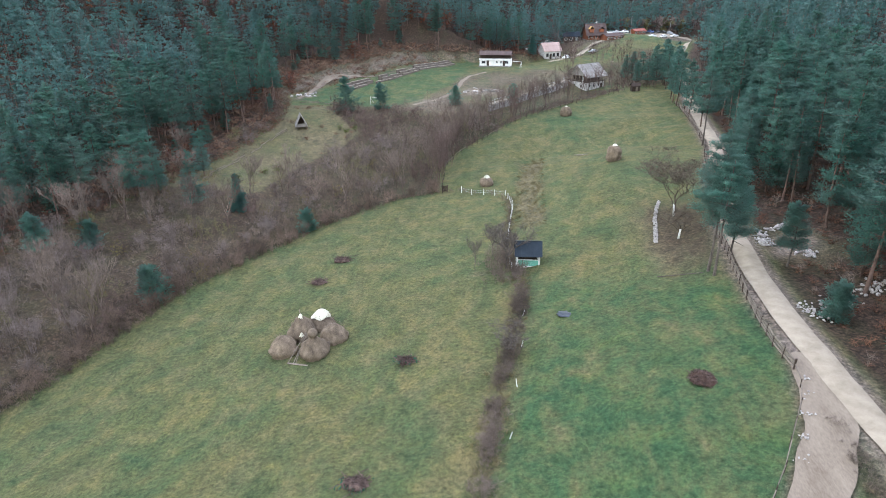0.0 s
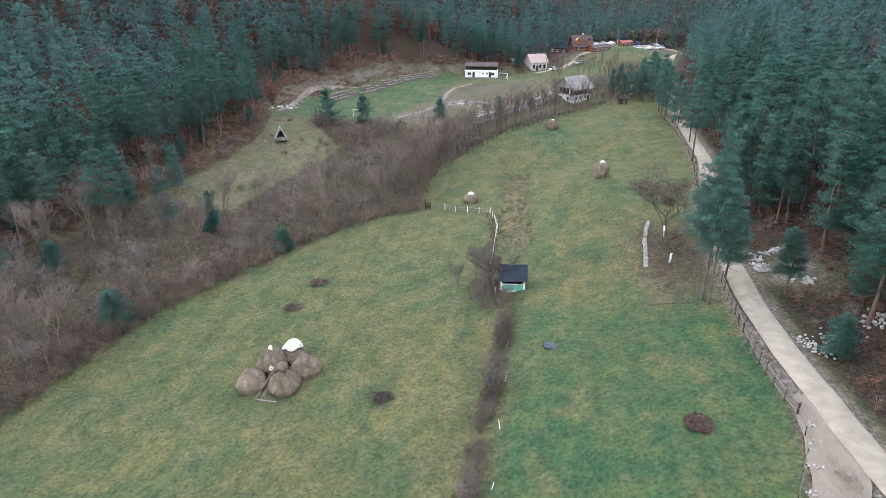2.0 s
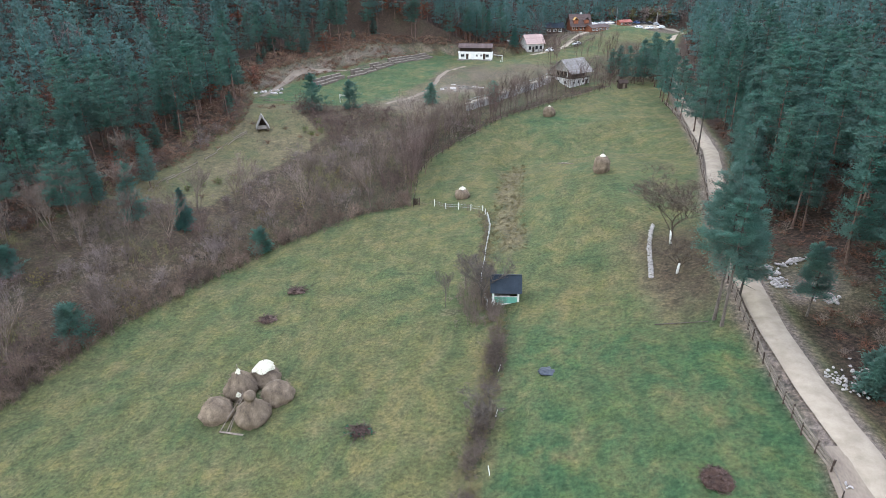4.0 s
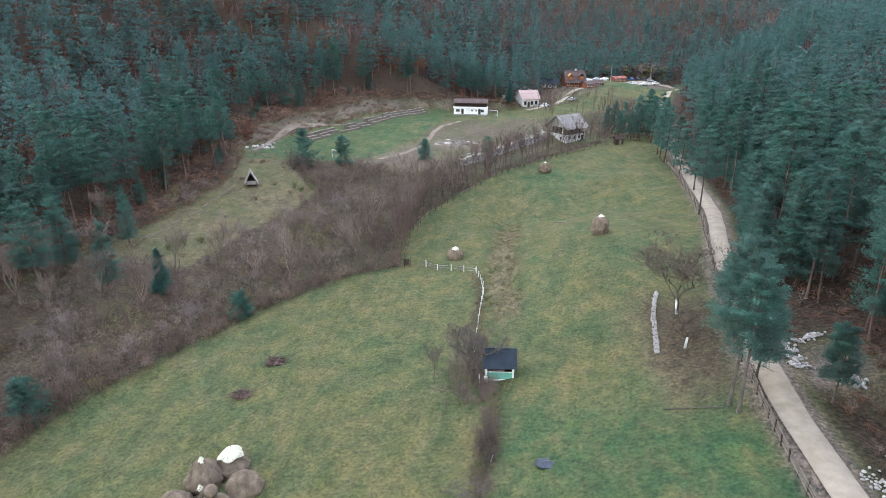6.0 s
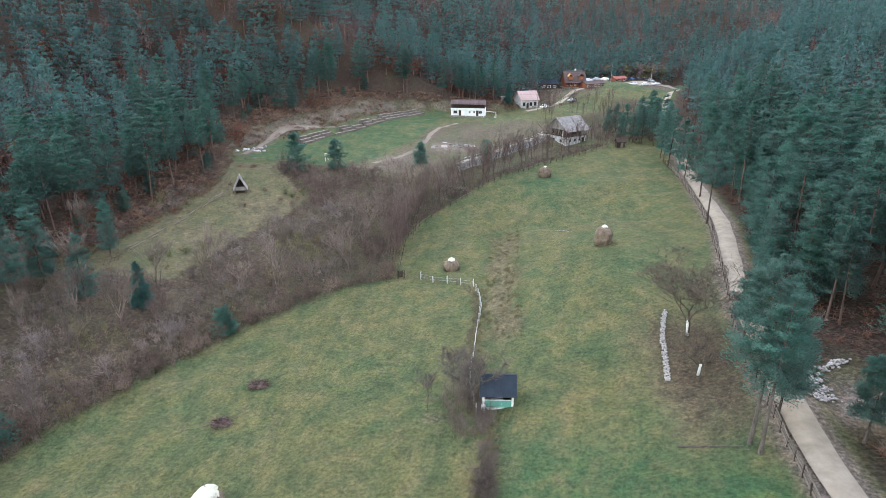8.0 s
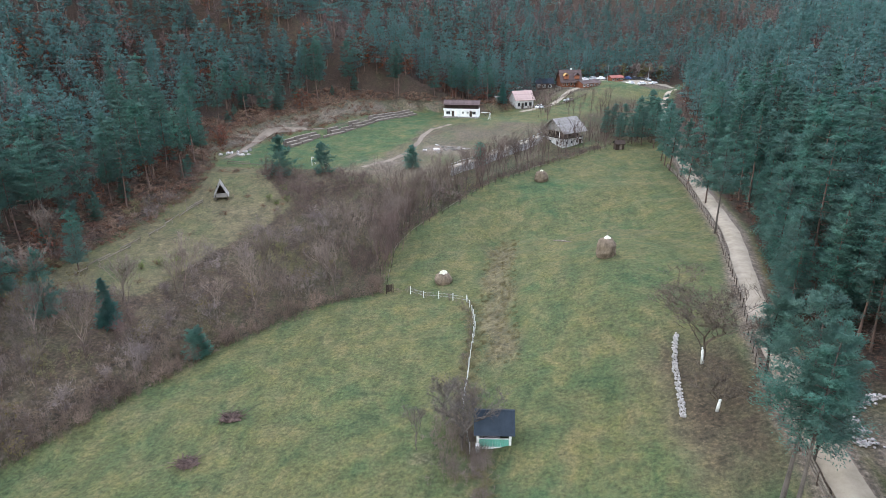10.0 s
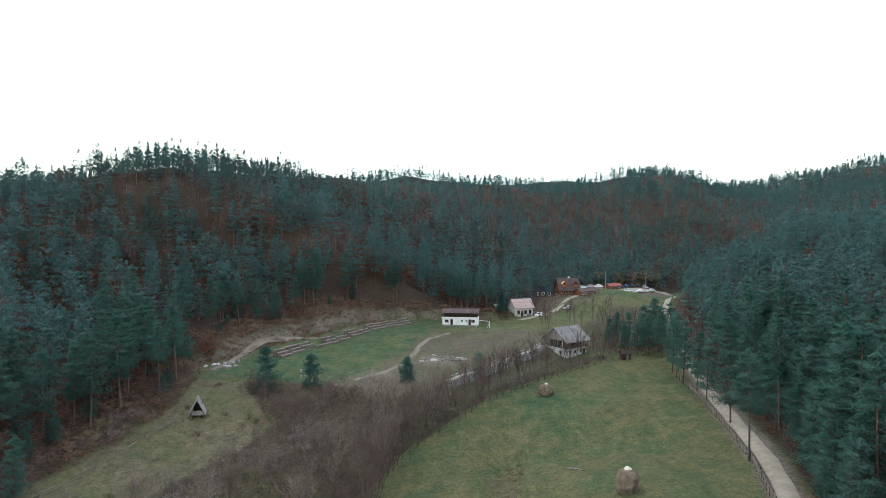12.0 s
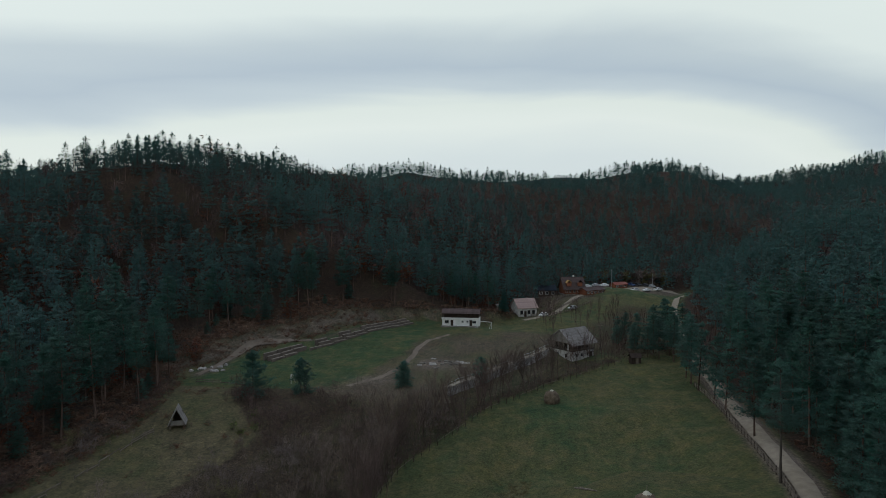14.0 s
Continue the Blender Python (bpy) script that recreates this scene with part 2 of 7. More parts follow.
GROUND = ground_material()
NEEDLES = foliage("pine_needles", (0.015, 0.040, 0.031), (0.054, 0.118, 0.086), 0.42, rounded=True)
# distant needles: aerial haze put into the base colour, paler and bluer
NEEDLES_HAZE = foliage("pine_needles_haze", (0.020, 0.047, 0.042), (0.058, 0.118, 0.100), 0.42, rounded=True)
SPRUCE = foliage("spruce_needles", (0.014, 0.048, 0.040), (0.034, 0.090, 0.072), 0.3, rounded=True)
NETTLE = foliage("nettle_leaves", (0.012, 0.052, 0.030), (0.040, 0.110, 0.060), 0.3)
RUST = foliage("rust_beech_leaves", (0.075, 0.024, 0.012), (0.20, 0.066, 0.026), 0.4)
OCHRE = foliage("ochre_leaves", (0.075, 0.055, 0.015), (0.17, 0.13, 0.04), 0.4)
FRESHLEAF = foliage("yellow_green_leaves", (0.05, 0.075, 0.02), (0.15, 0.17, 0.045), 0.3)
BARK = stained("pine_bark", (0.050, 0.036, 0.030), (0.175, 0.112, 0.084), 1.2, 14, 0.9, 0, 0.4, (1, 1, 0.3), 0.25)
GREYBARK = stained("grey_bark", (0.040, 0.033, 0.028), (0.135, 0.113, 0.095), 2, 18, 0.9, 0, 0.3, (1, 1, 0.3), 0.25)
TWIGS = stained("bare_twigs", (0.044, 0.034, 0.027), (0.225, 0.173, 0.140), 0.10, 3, 0.9, 0, 0, (1, 1, 1), 0.3, True)
TWIGS_PALE = stained("pale_lilac_twigs", (0.062, 0.049, 0.043), (0.235, 0.186, 0.162), 0.2, 3, 0.9, 0, 0, (1, 1, 1), 0.3, True)
TWIGS_OLIVE = stained("olive_twigs", (0.055, 0.052, 0.024), (0.20, 0.18, 0.085), 0.2, 3, 0.9, 0, 0, (1, 1, 1), 0.3, True)
TWIGS_FAR = stained("bare_far_twigs", (0.050, 0.036, 0.034), (0.140, 0.098, 0.090), 0.05, 2, 0.9, 0, 0, (1, 1, 1), 0.3, True)
BRACKEN = stained("dead_bracken", (0.050, 0.026, 0.017), (0.190, 0.094, 0.056), 0.3, 4, 0.9, 0, 0, (1, 1, 1), 0.3, True)
TUFTS = stained("tall_dry_grass", (0.07, 0.06, 0.025), (0.19, 0.16, 0.075), 0.3, 4, 0.9, 0, 0, (1, 1, 1), 0.3, True)
BROWNTWIGS = stained("dark_brown_twigs", (0.042, 0.029, 0.024), (0.150, 0.104, 0.088), 0.3, 4, 0.9, 0, 0, (1, 1, 1), 0.3, True)
GRAVEL = stained("pale_gravel", (0.200, 0.164, 0.120), (0.315, 0.266, 0.200), 0.8, 22, 0.95, 0, 0.4)
WHITEWASH = stained("whitewash", (0.50, 0.49, 0.46), (0.80, 0.79, 0.76), 1.4, 20, 0.9, 0, 0.2)
PLASTER = stained("white_plaster", (0.60, 0.59, 0.57), (0.82, 0.81, 0.79), 0.7, 16, 0.85, 0, 0.1)
GREYWALL = stained("grey_stone_wall", (0.13, 0.125, 0.12), (0.38, 0.36, 0.335), 0.9, 7, 0.9, 0, 0.4)
RISER = stained("earth_stained_concrete", (0.070, 0.057, 0.047), (0.170, 0.140, 0.114), 0.5, 6, 0.95, 0, 0.4)
TREAD = stained("bleached_bench_boards", (0.17, 0.145, 0.115), (0.34, 0.295, 0.24), 0.9, 9, 0.9, 0, 0.3)
CONCRETE = stained("weathered_concrete", (0.085, 0.076, 0.066), (0.235, 0.213, 0.185), 0.6, 9, 0.9, 0, 0.3)
WOOD = stained("weathered_wood", (0.075, 0.060, 0.047), (0.24, 0.20, 0.16), 1.5, 16, 0.85, 0, 0.4, (1, 1, 0.2), 0.25)
DARKWOOD = stained("dark_wood", (0.018, 0.013, 0.010), (0.075, 0.052, 0.040), 1.5, 16, 0.85, 0, 0.4, (1, 1, 0.2), 0.2)
REDWOOD = stained("red_stained_boards", (0.115, 0.042, 0.024), (0.27, 0.100, 0.050), 1.2, 12, 0.7, 0, 0.2, (1, 1, 0.2), 0.15)
REDPAINT = stained("red_paint", (0.16, 0.035, 0.022), (0.27, 0.07, 0.045), 1.0, 12, 0.5, 0, 0.1)
TILE_BROWN = stained("brown_roof_tiles", (0.048, 0.034, 0.031), (0.112, 0.080, 0.072), 0.6, 7, 0.85, 0, 0.5, (1, 1, 1), 0.2)
TILE_PINK = stained("pale_pink_roof_tiles", (0.24, 0.17, 0.15), (0.42, 0.31, 0.275), 0.5, 6, 0.85, 0, 0.4, (1, 1, 1), 0.15)
SLATE = stained("grey_roof_boards", (0.125, 0.114, 0.104), (0.30, 0.276, 0.25), 0.5, 8, 0.85, 0, 0.4, (1, 1, 1), 0.15)
DARKROOF = stained("dark_blue_grey_roofing", (0.009, 0.014, 0.022), (0.024, 0.034, 0.046), 0.8, 12, 0.6, 0, 0.2)
GREENPAINT = stained("pale_green_paint", (0.08, 0.25, 0.19), (0.15, 0.36, 0.28), 1.2, 14, 0.7, 0, 0.1)
HAY = stained("old_hay", (0.056, 0.042, 0.029), (0.195, 0.150, 0.104), 1.3, 11, 0.95, 0, 0.9, (1, 1, 0.5), 0.15)
TARP = stained("cream_plastic_sheet", (0.34, 0.32, 0.23), (0.58, 0.55, 0.43), 1.2, 6, 0.45, 0, 0.3)
ORCHARD = stained("dark_orchard_twigs", (0.036, 0.028, 0.021), (0.130, 0.100, 0.072), 2, 18, 0.9, 0, 0, (1, 1, 1), 0.25)
STONE = stained("white_rubble_stone", (0.20, 0.182, 0.166), (0.47, 0.436, 0.400), 2.5, 15, 0.9, 0, 0.3, (1, 1, 1), 0.25)
BRUSH = stained("cut_brush", (0.026, 0.018, 0.015), (0.125, 0.085, 0.070), 2.0, 12, 0.95, 0, 0.4, (1, 1, 1), 0.3)
MULCH = stained("brown_mulch", (0.022, 0.013, 0.009), (0.075, 0.043, 0.030), 2.0, 14, 0.95, 0, 0.9)
SHEET = stained("slate_blue_sheet", (0.020, 0.026, 0.036), (0.048, 0.056, 0.068), 1.0, 8, 0.5, 0, 0.4)
DARKGLASS = stained("dark_window_glass", (0.010, 0.012, 0.014), (0.022, 0.026, 0.030), 2, 10, 0.12, 0, 0)
METAL = stained("galvanised_metal", (0.30, 0.31, 0.32), (0.50, 0.51, 0.52), 2, 10, 0.45, 0.7, 0.1)
PATCHWALL = stained("patched_whitewash", (0.20, 0.19, 0.18), (0.60, 0.58, 0.55), 0.5, 5, 0.9, 0, 0.3)
GOLD = stained("golden_shingles", (0.30, 0.17, 0.05), (0.52, 0.33, 0.11), 1.0, 8, 0.6, 0, 0.3)


# ground height
def interp(v, xs, ys):
    return np.interp(v, xs, ys)


def smooth(a, b, v):
    w = np.clip((np.asarray(v, float) - a) / (b - a), 0, 1)
    return w * w * (3 - 2 * w)


def bump(x, y, cx, cy, rx, ry, h):
    return h * np.exp(-((x - cx) / rx) ** 2 - ((y - cy) / ry) ** 2)


STREAM = ((-200, -60, -34, 0, 20, 37, 65, 94, 125, 150, 200, 300, 900),
          (-95, -72, -62, -49, -42, -34, -22, -5, 16, 34, 62, 100, 200))
ROAD = ((-200, -70, -44, -40, -36, -30, -23, -15, -3.5, 20, 46, 89, 130, 200, 300, 900),
        (40, 26.6, 23.8, 23.4, 23.0, 22.6, 22.75, 23.3, 24.5, 29, 36.5, 43.5, 50, 66, 104, 204))
BED = ((-200, -34, 0, 37, 65, 94, 150, 250, 900), (-9, -8, -6.6, -5.2, -3.8, 0.2, 2.5, 7, 20))
CREST = ((-200, -70, -34, -10, 20, 46, 89, 150, 250, 900), (4, 6, 6.4, 6.9, 6.8, 6.2, 4.6, 5, 9, 22))
EDGE = ((-200, -60, 0, 48, 79, 111, 140, 175, 190, 230, 262, 300, 900),
        (-120, -104, -88, -72, -66, -74, -58, -34, 12, 26, 60, 92, 190))


def height(x, y):
    """Height of the ground, without fine roughness."""
    x, y = np.asarray(x, float), np.asarray(y, float)
    xs, xr, zs, zr, xe = (interp(y, *k) for k in (STREAM, ROAD, BED, CREST, EDGE))
    u = (x - xs) / np.maximum(xr - xs, 6)
    uc = np.clip(u, 0, 1)
    z = zs + (zr - zs) * (0.62 * uc + 0.38 * uc ** 4)
    # west of the stream: meadow, then the levelled pitch
    flat = smooth(78, 98, y)
    west = (1 - flat) * (zs + 1.2 + (np.clip(xs - x, 0, 60) * 0.055)) + flat * (3.2 + 0.028 * (y - 100))
    z = np.where(u < 0, zs + (west - zs) * smooth(0, 14, xs - x), z)
    # forest hills
    d, r = np.maximum(xe - x, 0), np.maximum(x - xr - 3, 0)
    west_hill = (45 - 8 * smooth(190, 115, y)) * smooth(0, 165, d) + 6 * smooth(150, 420, d)
    east_hill = 21 * smooth(0, 62, r) + 18 * smooth(150, 330, r)
    head = 58 * smooth(265, 520, y) * (1 - 0.5 * smooth(15, 90, r))
    z = z + np.maximum(np.maximum(west_hill, east_hill), head) + 8 * smooth(300, 480, y)
    gully = np.interp(y, (14, 24, 33, 41, 50, 60, 68), (-1.2, -0.9, -0.8, -0.6, 0.0, 0.6, 2.2))
    z = z + 0.9 * (smooth(-3.2, 3.2, x - gully) - 0.5) * smooth(20, 34, y) * (1 - smooth(62, 76, y)) * np.exp(-((x - gully) / 9) ** 2)
    # cut bank above the spectator steps, and the lip of the knoll
    z = z + 3.4 * smooth(1.5, 8, d) * smooth(110, 126, y) * (1 - smooth(186, 202, y))
    lip = np.interp(x, (-4, 4, 11, 18, 26, 32), (51, 59, 56.5, 60.5, 57, 50))
    z = z - 1.9 * smooth(-1.3, 1.5, y - lip) * (1 - smooth(4, 34, y - lip)) * smooth(-5, 0, x) * (1 - smooth(26, 34, x))
    z = z + 0.9 * np.exp(-((y - 84 - 0.35 * (x - 20)) / 5) ** 2 - ((x - 24) / 11) ** 2)
    z = z + bump(x, y, 16, 36, 13, 22, 3.6) + bump(x, y, 12, -34, 12, 16, 1.9)
    z = z + bump(x, y, -114, 222, 46, 38, 12) + bump(x, y, -97, 256, 20, 26, 7) - bump(x, y, -176, 184, 16, 30, 6) - bump(x, y, 45, 520, 70, 90, 9) + bump(x, y, 520, 760, 260, 280, 50)
    return z
# end ground


def rough(x, y):
    """Low swells and mower-scale unevenness of the land."""
    x, y = np.asarray(x, float), np.asarray(y, float)
    far = smooth(60, 220, np.hypot(x - 5, y - 30))
    a = 0.10 * np.sin(0.41 * x + 0.23 * y) * np.sin(0.29 * y - 0.17 * x + 1.3) + 0.07 * np.sin(0.9 * x - 0.4 * y + 2) * np.sin(0.7 * y + 0.3 * x)
    b = 3.2 * np.sin(0.045 * x + 0.021 * y + 0.7) * np.sin(0.038 * y - 0.02 * x + 0.4) + 1.4 * np.sin(0.11 * x + 0.05 * y) * np.sin(0.09 * y + 0.03 * x)
    return a + b * far


def ground_z(x, y):
    return height(x, y) + rough(x, y)


def gz(x, y):
    return float(ground_z(x, y))


def link(name, verts, faces, mats, parent=None, slots=None, smoothed=False):
    """One mesh object from arrays of corners and faces."""
    me = bpy.data.meshes.new(name)
    me.from_pydata([tuple(v) for v in verts], [], [tuple(f) for f in faces])
    for k in mats if isinstance(mats, (list, tuple)) else [mats]:
        me.materials.append(k)
    if slots is not None:
        me.polygons.foreach_set("material_index", np.asarray(slots, np.int32))
    if smoothed:
        me.polygons.foreach_set("use_smooth", np.ones(len(me.polygons), bool))
    me.update()
    ob = new(name, me)
    ob.parent = parent
    return ob


def part(name, bm, material, parent=None, label="", smoothed=False):
    """Links a bmesh as one mesh object under a thing or a part."""
    me = bpy.data.meshes.new(name)
    if smoothed:
        for f in bm.faces:
            f.smooth = True
    bm.to_mesh(me)
    bm.free()
    me.materials.append(material)
    ob = new(name, me)
    ob.parent = parent
    return tagged(ob, label)


def thing(name, label, category, m=None, group="", kind=""):
    ob = new(name)
    ob.empty_display_size = 0.3
    if m is not None:
        ob.matrix_basis = m
    return tagged(ob, label, category, group, kind)


def boxes(*items, bm=None, bevel=0.0):
    """A bmesh of boxes, each (centre x, y, z, size x, y, z[, turn about z in degrees])."""
    bm = bm or bmesh.new()
    for it in items:
        turn = it[6] if len(it) > 6 else 0
        g = bmesh.ops.create_cube(bm, size=1, matrix=pose(it[0], it[1], it[2], 0, 0, turn) @ Matrix.Diagonal((it[3], it[4], it[5], 1)))
        if bevel:
            bmesh.ops.bevel(bm, geom=list({e for v in g["verts"] for e in v.link_edges}), offset=bevel, segments=1, affect="EDGES")
    return bm


def rod(a, b, r0, r1=None, sides=8, bm=None):
    """A tapered round bar from a to b."""
    bm = bm or bmesh.new()
    a, b = Vector(a), Vector(b)
    q = (b - a).to_track_quat("Z", "Y").to_matrix().to_4x4()
    bmesh.ops.create_cone(bm, cap_ends=True, segments=sides, radius1=r0, radius2=r0 if r1 is None else r1, depth=(b - a).length,
                          matrix=Matrix.Translation((a + b) / 2) @ q)
    return bm


def lump(bm, m, seed, rough_by=0.15, detail=2, flat=None):
    """An uneven rounded mass at the pose m."""
    g = bmesh.ops.create_icosphere(bm, subdivisions=detail, radius=1.0)
    for v in g["verts"]:
        k = 1 + rough_by * noise.noise(v.co * 1.7 + Vector((seed * 3.1, seed * 1.7, seed)))
        v.co = v.co * k
        if flat is not None and v.co.z < flat:
            v.co.z = flat
        v.co = m @ v.co
    return bm


# ---- ground: one sheet to the horizon ----
def steps(parts):
    out = []
    for a, b, s in parts:
        out += list(np.arange(a, b, s))
    return np.array(out + [parts[-1][1]])


GX = steps([(-1500, -300, 40), (-300, -130, 8), (-130, -80, 2.5), (-80, 60, 1.0), (60, 120, 2.5), (120, 320, 8), (320, 1500, 40)])
GY = steps([(-500, -100, 25), (-100, -60, 3), (-60, 130, 1.0), (130, 200, 2), (200, 330, 5), (330, 700, 12), (700, 2300, 50)])
mx_, my_ = np.meshgrid(GX, GY)
mz_ = ground_z(mx_, my_)


def band(v, a, b, soft):
    return smooth(a - soft, a + soft, v) * (1 - smooth(b - soft, b + soft, v))


def line_x(y, pts):
    return np.interp(y, [p[1] for p in pts], [p[0] for p in pts])


HEDGE = [(-7.0, -60), (-6.0, -38), (-4.9, -26.7), (-3.5, -19), (-2.4, -9), (-3.4, -1), (-4.6, 9), (-4.2, 19), (-4.0, 25), (-5.0, 34)]
FIELD_EDGE = [(-72, -60), (-60, -27), (-56.5, -15.6), (-52.5, -1), (-46, 12), (-38, 25.7), (-29, 36.5), (-18.5, 41), (-19, 60), (-17.5, 69), (-8, 84), (2.4, 101), (18, 118), (35, 131), (48, 140)]
TRACK = [(-2, -130), (5, -95), (10, -66), (13.8, -53), (17.6, -44.5), (19.4, -41.5), (20.4, -38.8), (21.3, -35), (22.0, -31)]
GULLY = [(-1.2, 12), (-0.9, 24), (-0.8, 33), (-0.6, 41), (0.0, 50), (0.6, 60), (2.2, 68)]


def areas(x, y):
    """How far each spot is forest litter, dry grass, fresh grass or bare soil, with relief shading mixed in."""
    xr, xe, xs = interp(y, *ROAD), interp(y, *EDGE), interp(y, *STREAM)
    xf = line_x(y, FIELD_EDGE)
    litter = np.maximum(np.maximum(smooth(-3, 5, xe - x), smooth(1.4, 3.4, x - xr)), smooth(266, 276, y))
    strip = (x < xf) * (y < 132) * (x > np.where((y > 35) & (y < 97), line_x(y, [(-57, 33), (-52.5, 51), (-46, 67), (-43.5, 76), (-51, 84), (-58, 93)]), np.where(y < 97, xe, xs - 8)))
    litter = np.maximum(litter, 0.75 * strip * smooth(0, 3, xf - x))
    dry = (0.92 + 0.3 * np.sin(0.21 * x + 0.13 * y) * np.sin(0.17 * y)) * (x < xs - 6) * (x > xe) * (y < 97)
    dry = np.maximum(dry, 0.6 * np.exp(-((x - line_x(y, HEDGE)) / 2.2) ** 2) * (y < 36))
    orchard = np.exp(-((x - 19.8) / 5.2) ** 4 - ((y - 2) / 13) ** 4)
    dry = np.maximum(dry, np.exp(-((x - 18.5) / 6) ** 4 - ((y - 1) / 14) ** 4))
    litter = np.maximum(litter, 0.62 * orchard)
    dry = np.maximum(dry, 1.0 * np.exp(-((x - line_x(y, GULLY) - 0.8 * np.sin(0.4 * y)) / 2.6) ** 4) * band(y, 14, 62, 4))
    # paler knoll top: its lighter look is put into the dry mask
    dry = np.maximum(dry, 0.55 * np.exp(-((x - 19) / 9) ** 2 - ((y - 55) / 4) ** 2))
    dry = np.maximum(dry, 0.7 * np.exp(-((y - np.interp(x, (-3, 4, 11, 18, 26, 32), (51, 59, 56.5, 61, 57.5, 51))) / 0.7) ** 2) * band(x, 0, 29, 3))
    east = smooth(-1.5, 1.5, x - line_x(y, HEDGE)) * (x < xr) * (x > xf)
    green = 0.16 + 0.7 * east * (y < 36) * (0.25 + 0.75 * smooth(2, -24, y)) - 0.06 * east * (y >= 36) + 0.5 * np.exp(-((x - 16) / 9) ** 2 - ((y - 90) / 14) ** 2)
    side = x - line_x(y, [(-43, 96), (-34, 101), (-27, 124), (-23, 142), (-22, 161), (-20, 175)]) + 1.5 * np.sin(0.5 * y) * np.sin(0.23 * y + 1)
    lip = np.interp(x, (-4, 4, 11, 18, 26, 32), (51, 59, 56.5, 60.5, 57, 50))
    # relief shading painted as grass colour: hollows greener and darker, crests paler
    shaded_hollow = smooth(1, 4, y - lip) * (1 - smooth(7, 16, y - lip)) * band(x, -6, 27, 3)
    green = green + 0.3 * shaded_hollow + 0.3 * np.exp(-((x - 8) / 7) ** 2 - ((y - 92) / 9) ** 2)
    lit_crest = np.exp(-((y - 84 - 0.35 * (x - 20)) / 3.2) ** 2 - ((x - 24) / 10) ** 2) + 0.8 * np.exp(-((y - lip + 2.5) / 2.2) ** 2) * band(x, 1, 27, 3) + 0.7 * np.exp(-((x + 8) / 5) ** 2 - ((y - 62) / 11) ** 2)
    green = np.clip(green - 0.55 * lit_crest, 0, 1)
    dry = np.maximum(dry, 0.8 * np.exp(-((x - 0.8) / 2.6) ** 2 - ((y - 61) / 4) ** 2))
    pitch = band(y, 97, 176, 2) * smooth(1.5, -1.5, side) * (x > xe + 1)
    brown = band(y, 94, 158, 4) * smooth(-1.5, 2.0, side) * (x < xs - 2)
    green = np.maximum(green, 0.75 * pitch)
    green = np.maximum(green, 0.8 * band(y, 222, 262, 6) * band(x, 46, 90, 6))
    soil = 0.95 * np.exp(-((x - xr + 0.4) / 2.5) ** 4) * (y < 170)
    tx = line_x(y, TRACK)
    soil = np.maximum(soil, 0.95 * np.exp(-((x - tx) / 2.4) ** 4) * (y > -130) * (y < -29))
    soil = np.maximum(soil, 0.75 * np.exp(-((x + 26) / 15) ** 2 - ((y - 97) / 6.5) ** 2))
    soil = np.maximum(soil, 0.62 * brown * (0.8 + 0.2 * np.sin(0.3 * x + 0.2 * y)) * (1 - 0.75 * np.exp(-((x + 12) / 8) ** 2 - ((y - 156) / 6) ** 2)))
    soil = np.maximum(soil, 0.62 * np.exp(-((x - 3) / 13) ** 2 - ((y - 140) / 13) ** 2))
    soil = np.maximum(soil, 0.75 * np.exp(-((x + 9) / 6) ** 2 - ((y - 140) / 16) ** 2))
    soil = np.maximum(soil, 0.7 * np.exp(-((x - line_x(y, [(-70, 104), (-69.3, 114), (-69, 125.4), (-66, 133.6), (-59.8, 139.9), (-51, 145.3), (-40, 160)])) / 2.5) ** 2) * band(y, 104, 172, 4))
    soil = np.maximum(soil, 0.85 * smooth(8, 0, np.abs(xe - x - 5)) * band(y, 106, 188, 5) * (0.7 + 0.3 * np.sin(x * 0.5 + y * 0.31)))
    soil = np.maximum(soil, 0.9 * np.exp(-((x - 30.5) / 3.5) ** 2 - ((y + 6.5) / 5) ** 2))
    soil = np.maximum(soil, 0.5 * np.exp(-((x + 8.6) / 2.0) ** 2 - ((y + 0.6) / 1.3) ** 2))
    soil = np.maximum(soil, 0.9 * np.exp(-((x - (12 + (y - 190) * 0.5)) / 2.0) ** 2) * band(y, 188, 236, 3))
    soil = np.maximum(soil, 0.9 * band(x - interp(y, *ROAD), -30, -2, 4) * band(y, 236, 272, 5) * smooth(244, 250, y))
    soil = soil * (1 - 0.8 * np.exp(-((x - 20.7) / 1.0) ** 2) * band(y, -60, -39.5, 1.5))
    litter = np.maximum(litter, 0.9 * np.exp(-((x - 20.7) / 1.2) ** 2) * band(y, -60, -39, 1.5))
    litter = np.maximum(litter, 0.62 * band(y, 134, 206, 8) * smooth(-22, -12, x - xs) * (x < xr))
    litter = litter * (1 - np.minimum(1, soil * 1.2))
    litter = np.maximum(litter, 0.5 * brown * (0.6 + 0.4 * np.sin(0.4 * x - 0.25 * y)))
    yard = np.exp(-((x - 30) / 14) ** 4 - ((y - 221) / 13) ** 4)
    soil, litter = np.maximum(soil, 0.5 * yard), np.maximum(litter, 0.3 * yard)
    bare = 0.9 * np.exp(-((x - 30.2 - 0.8 * (y + 7)) / 2.6) ** 2 - ((y + 7) / 3.6) ** 2)
    bare = np.maximum(bare, 0.62 * np.exp(-((x - xr + 0.4) / 2.6) ** 6) * (y < 110))
    bare = np.maximum(bare, 0.7 * np.exp(-((x + 15) / 8) ** 2 - ((y - 119) / 6) ** 2))
    bare = np.maximum(bare, 0.55 * np.exp(-((x + 29) / 7) ** 2 - ((y - 104) / 6) ** 2))
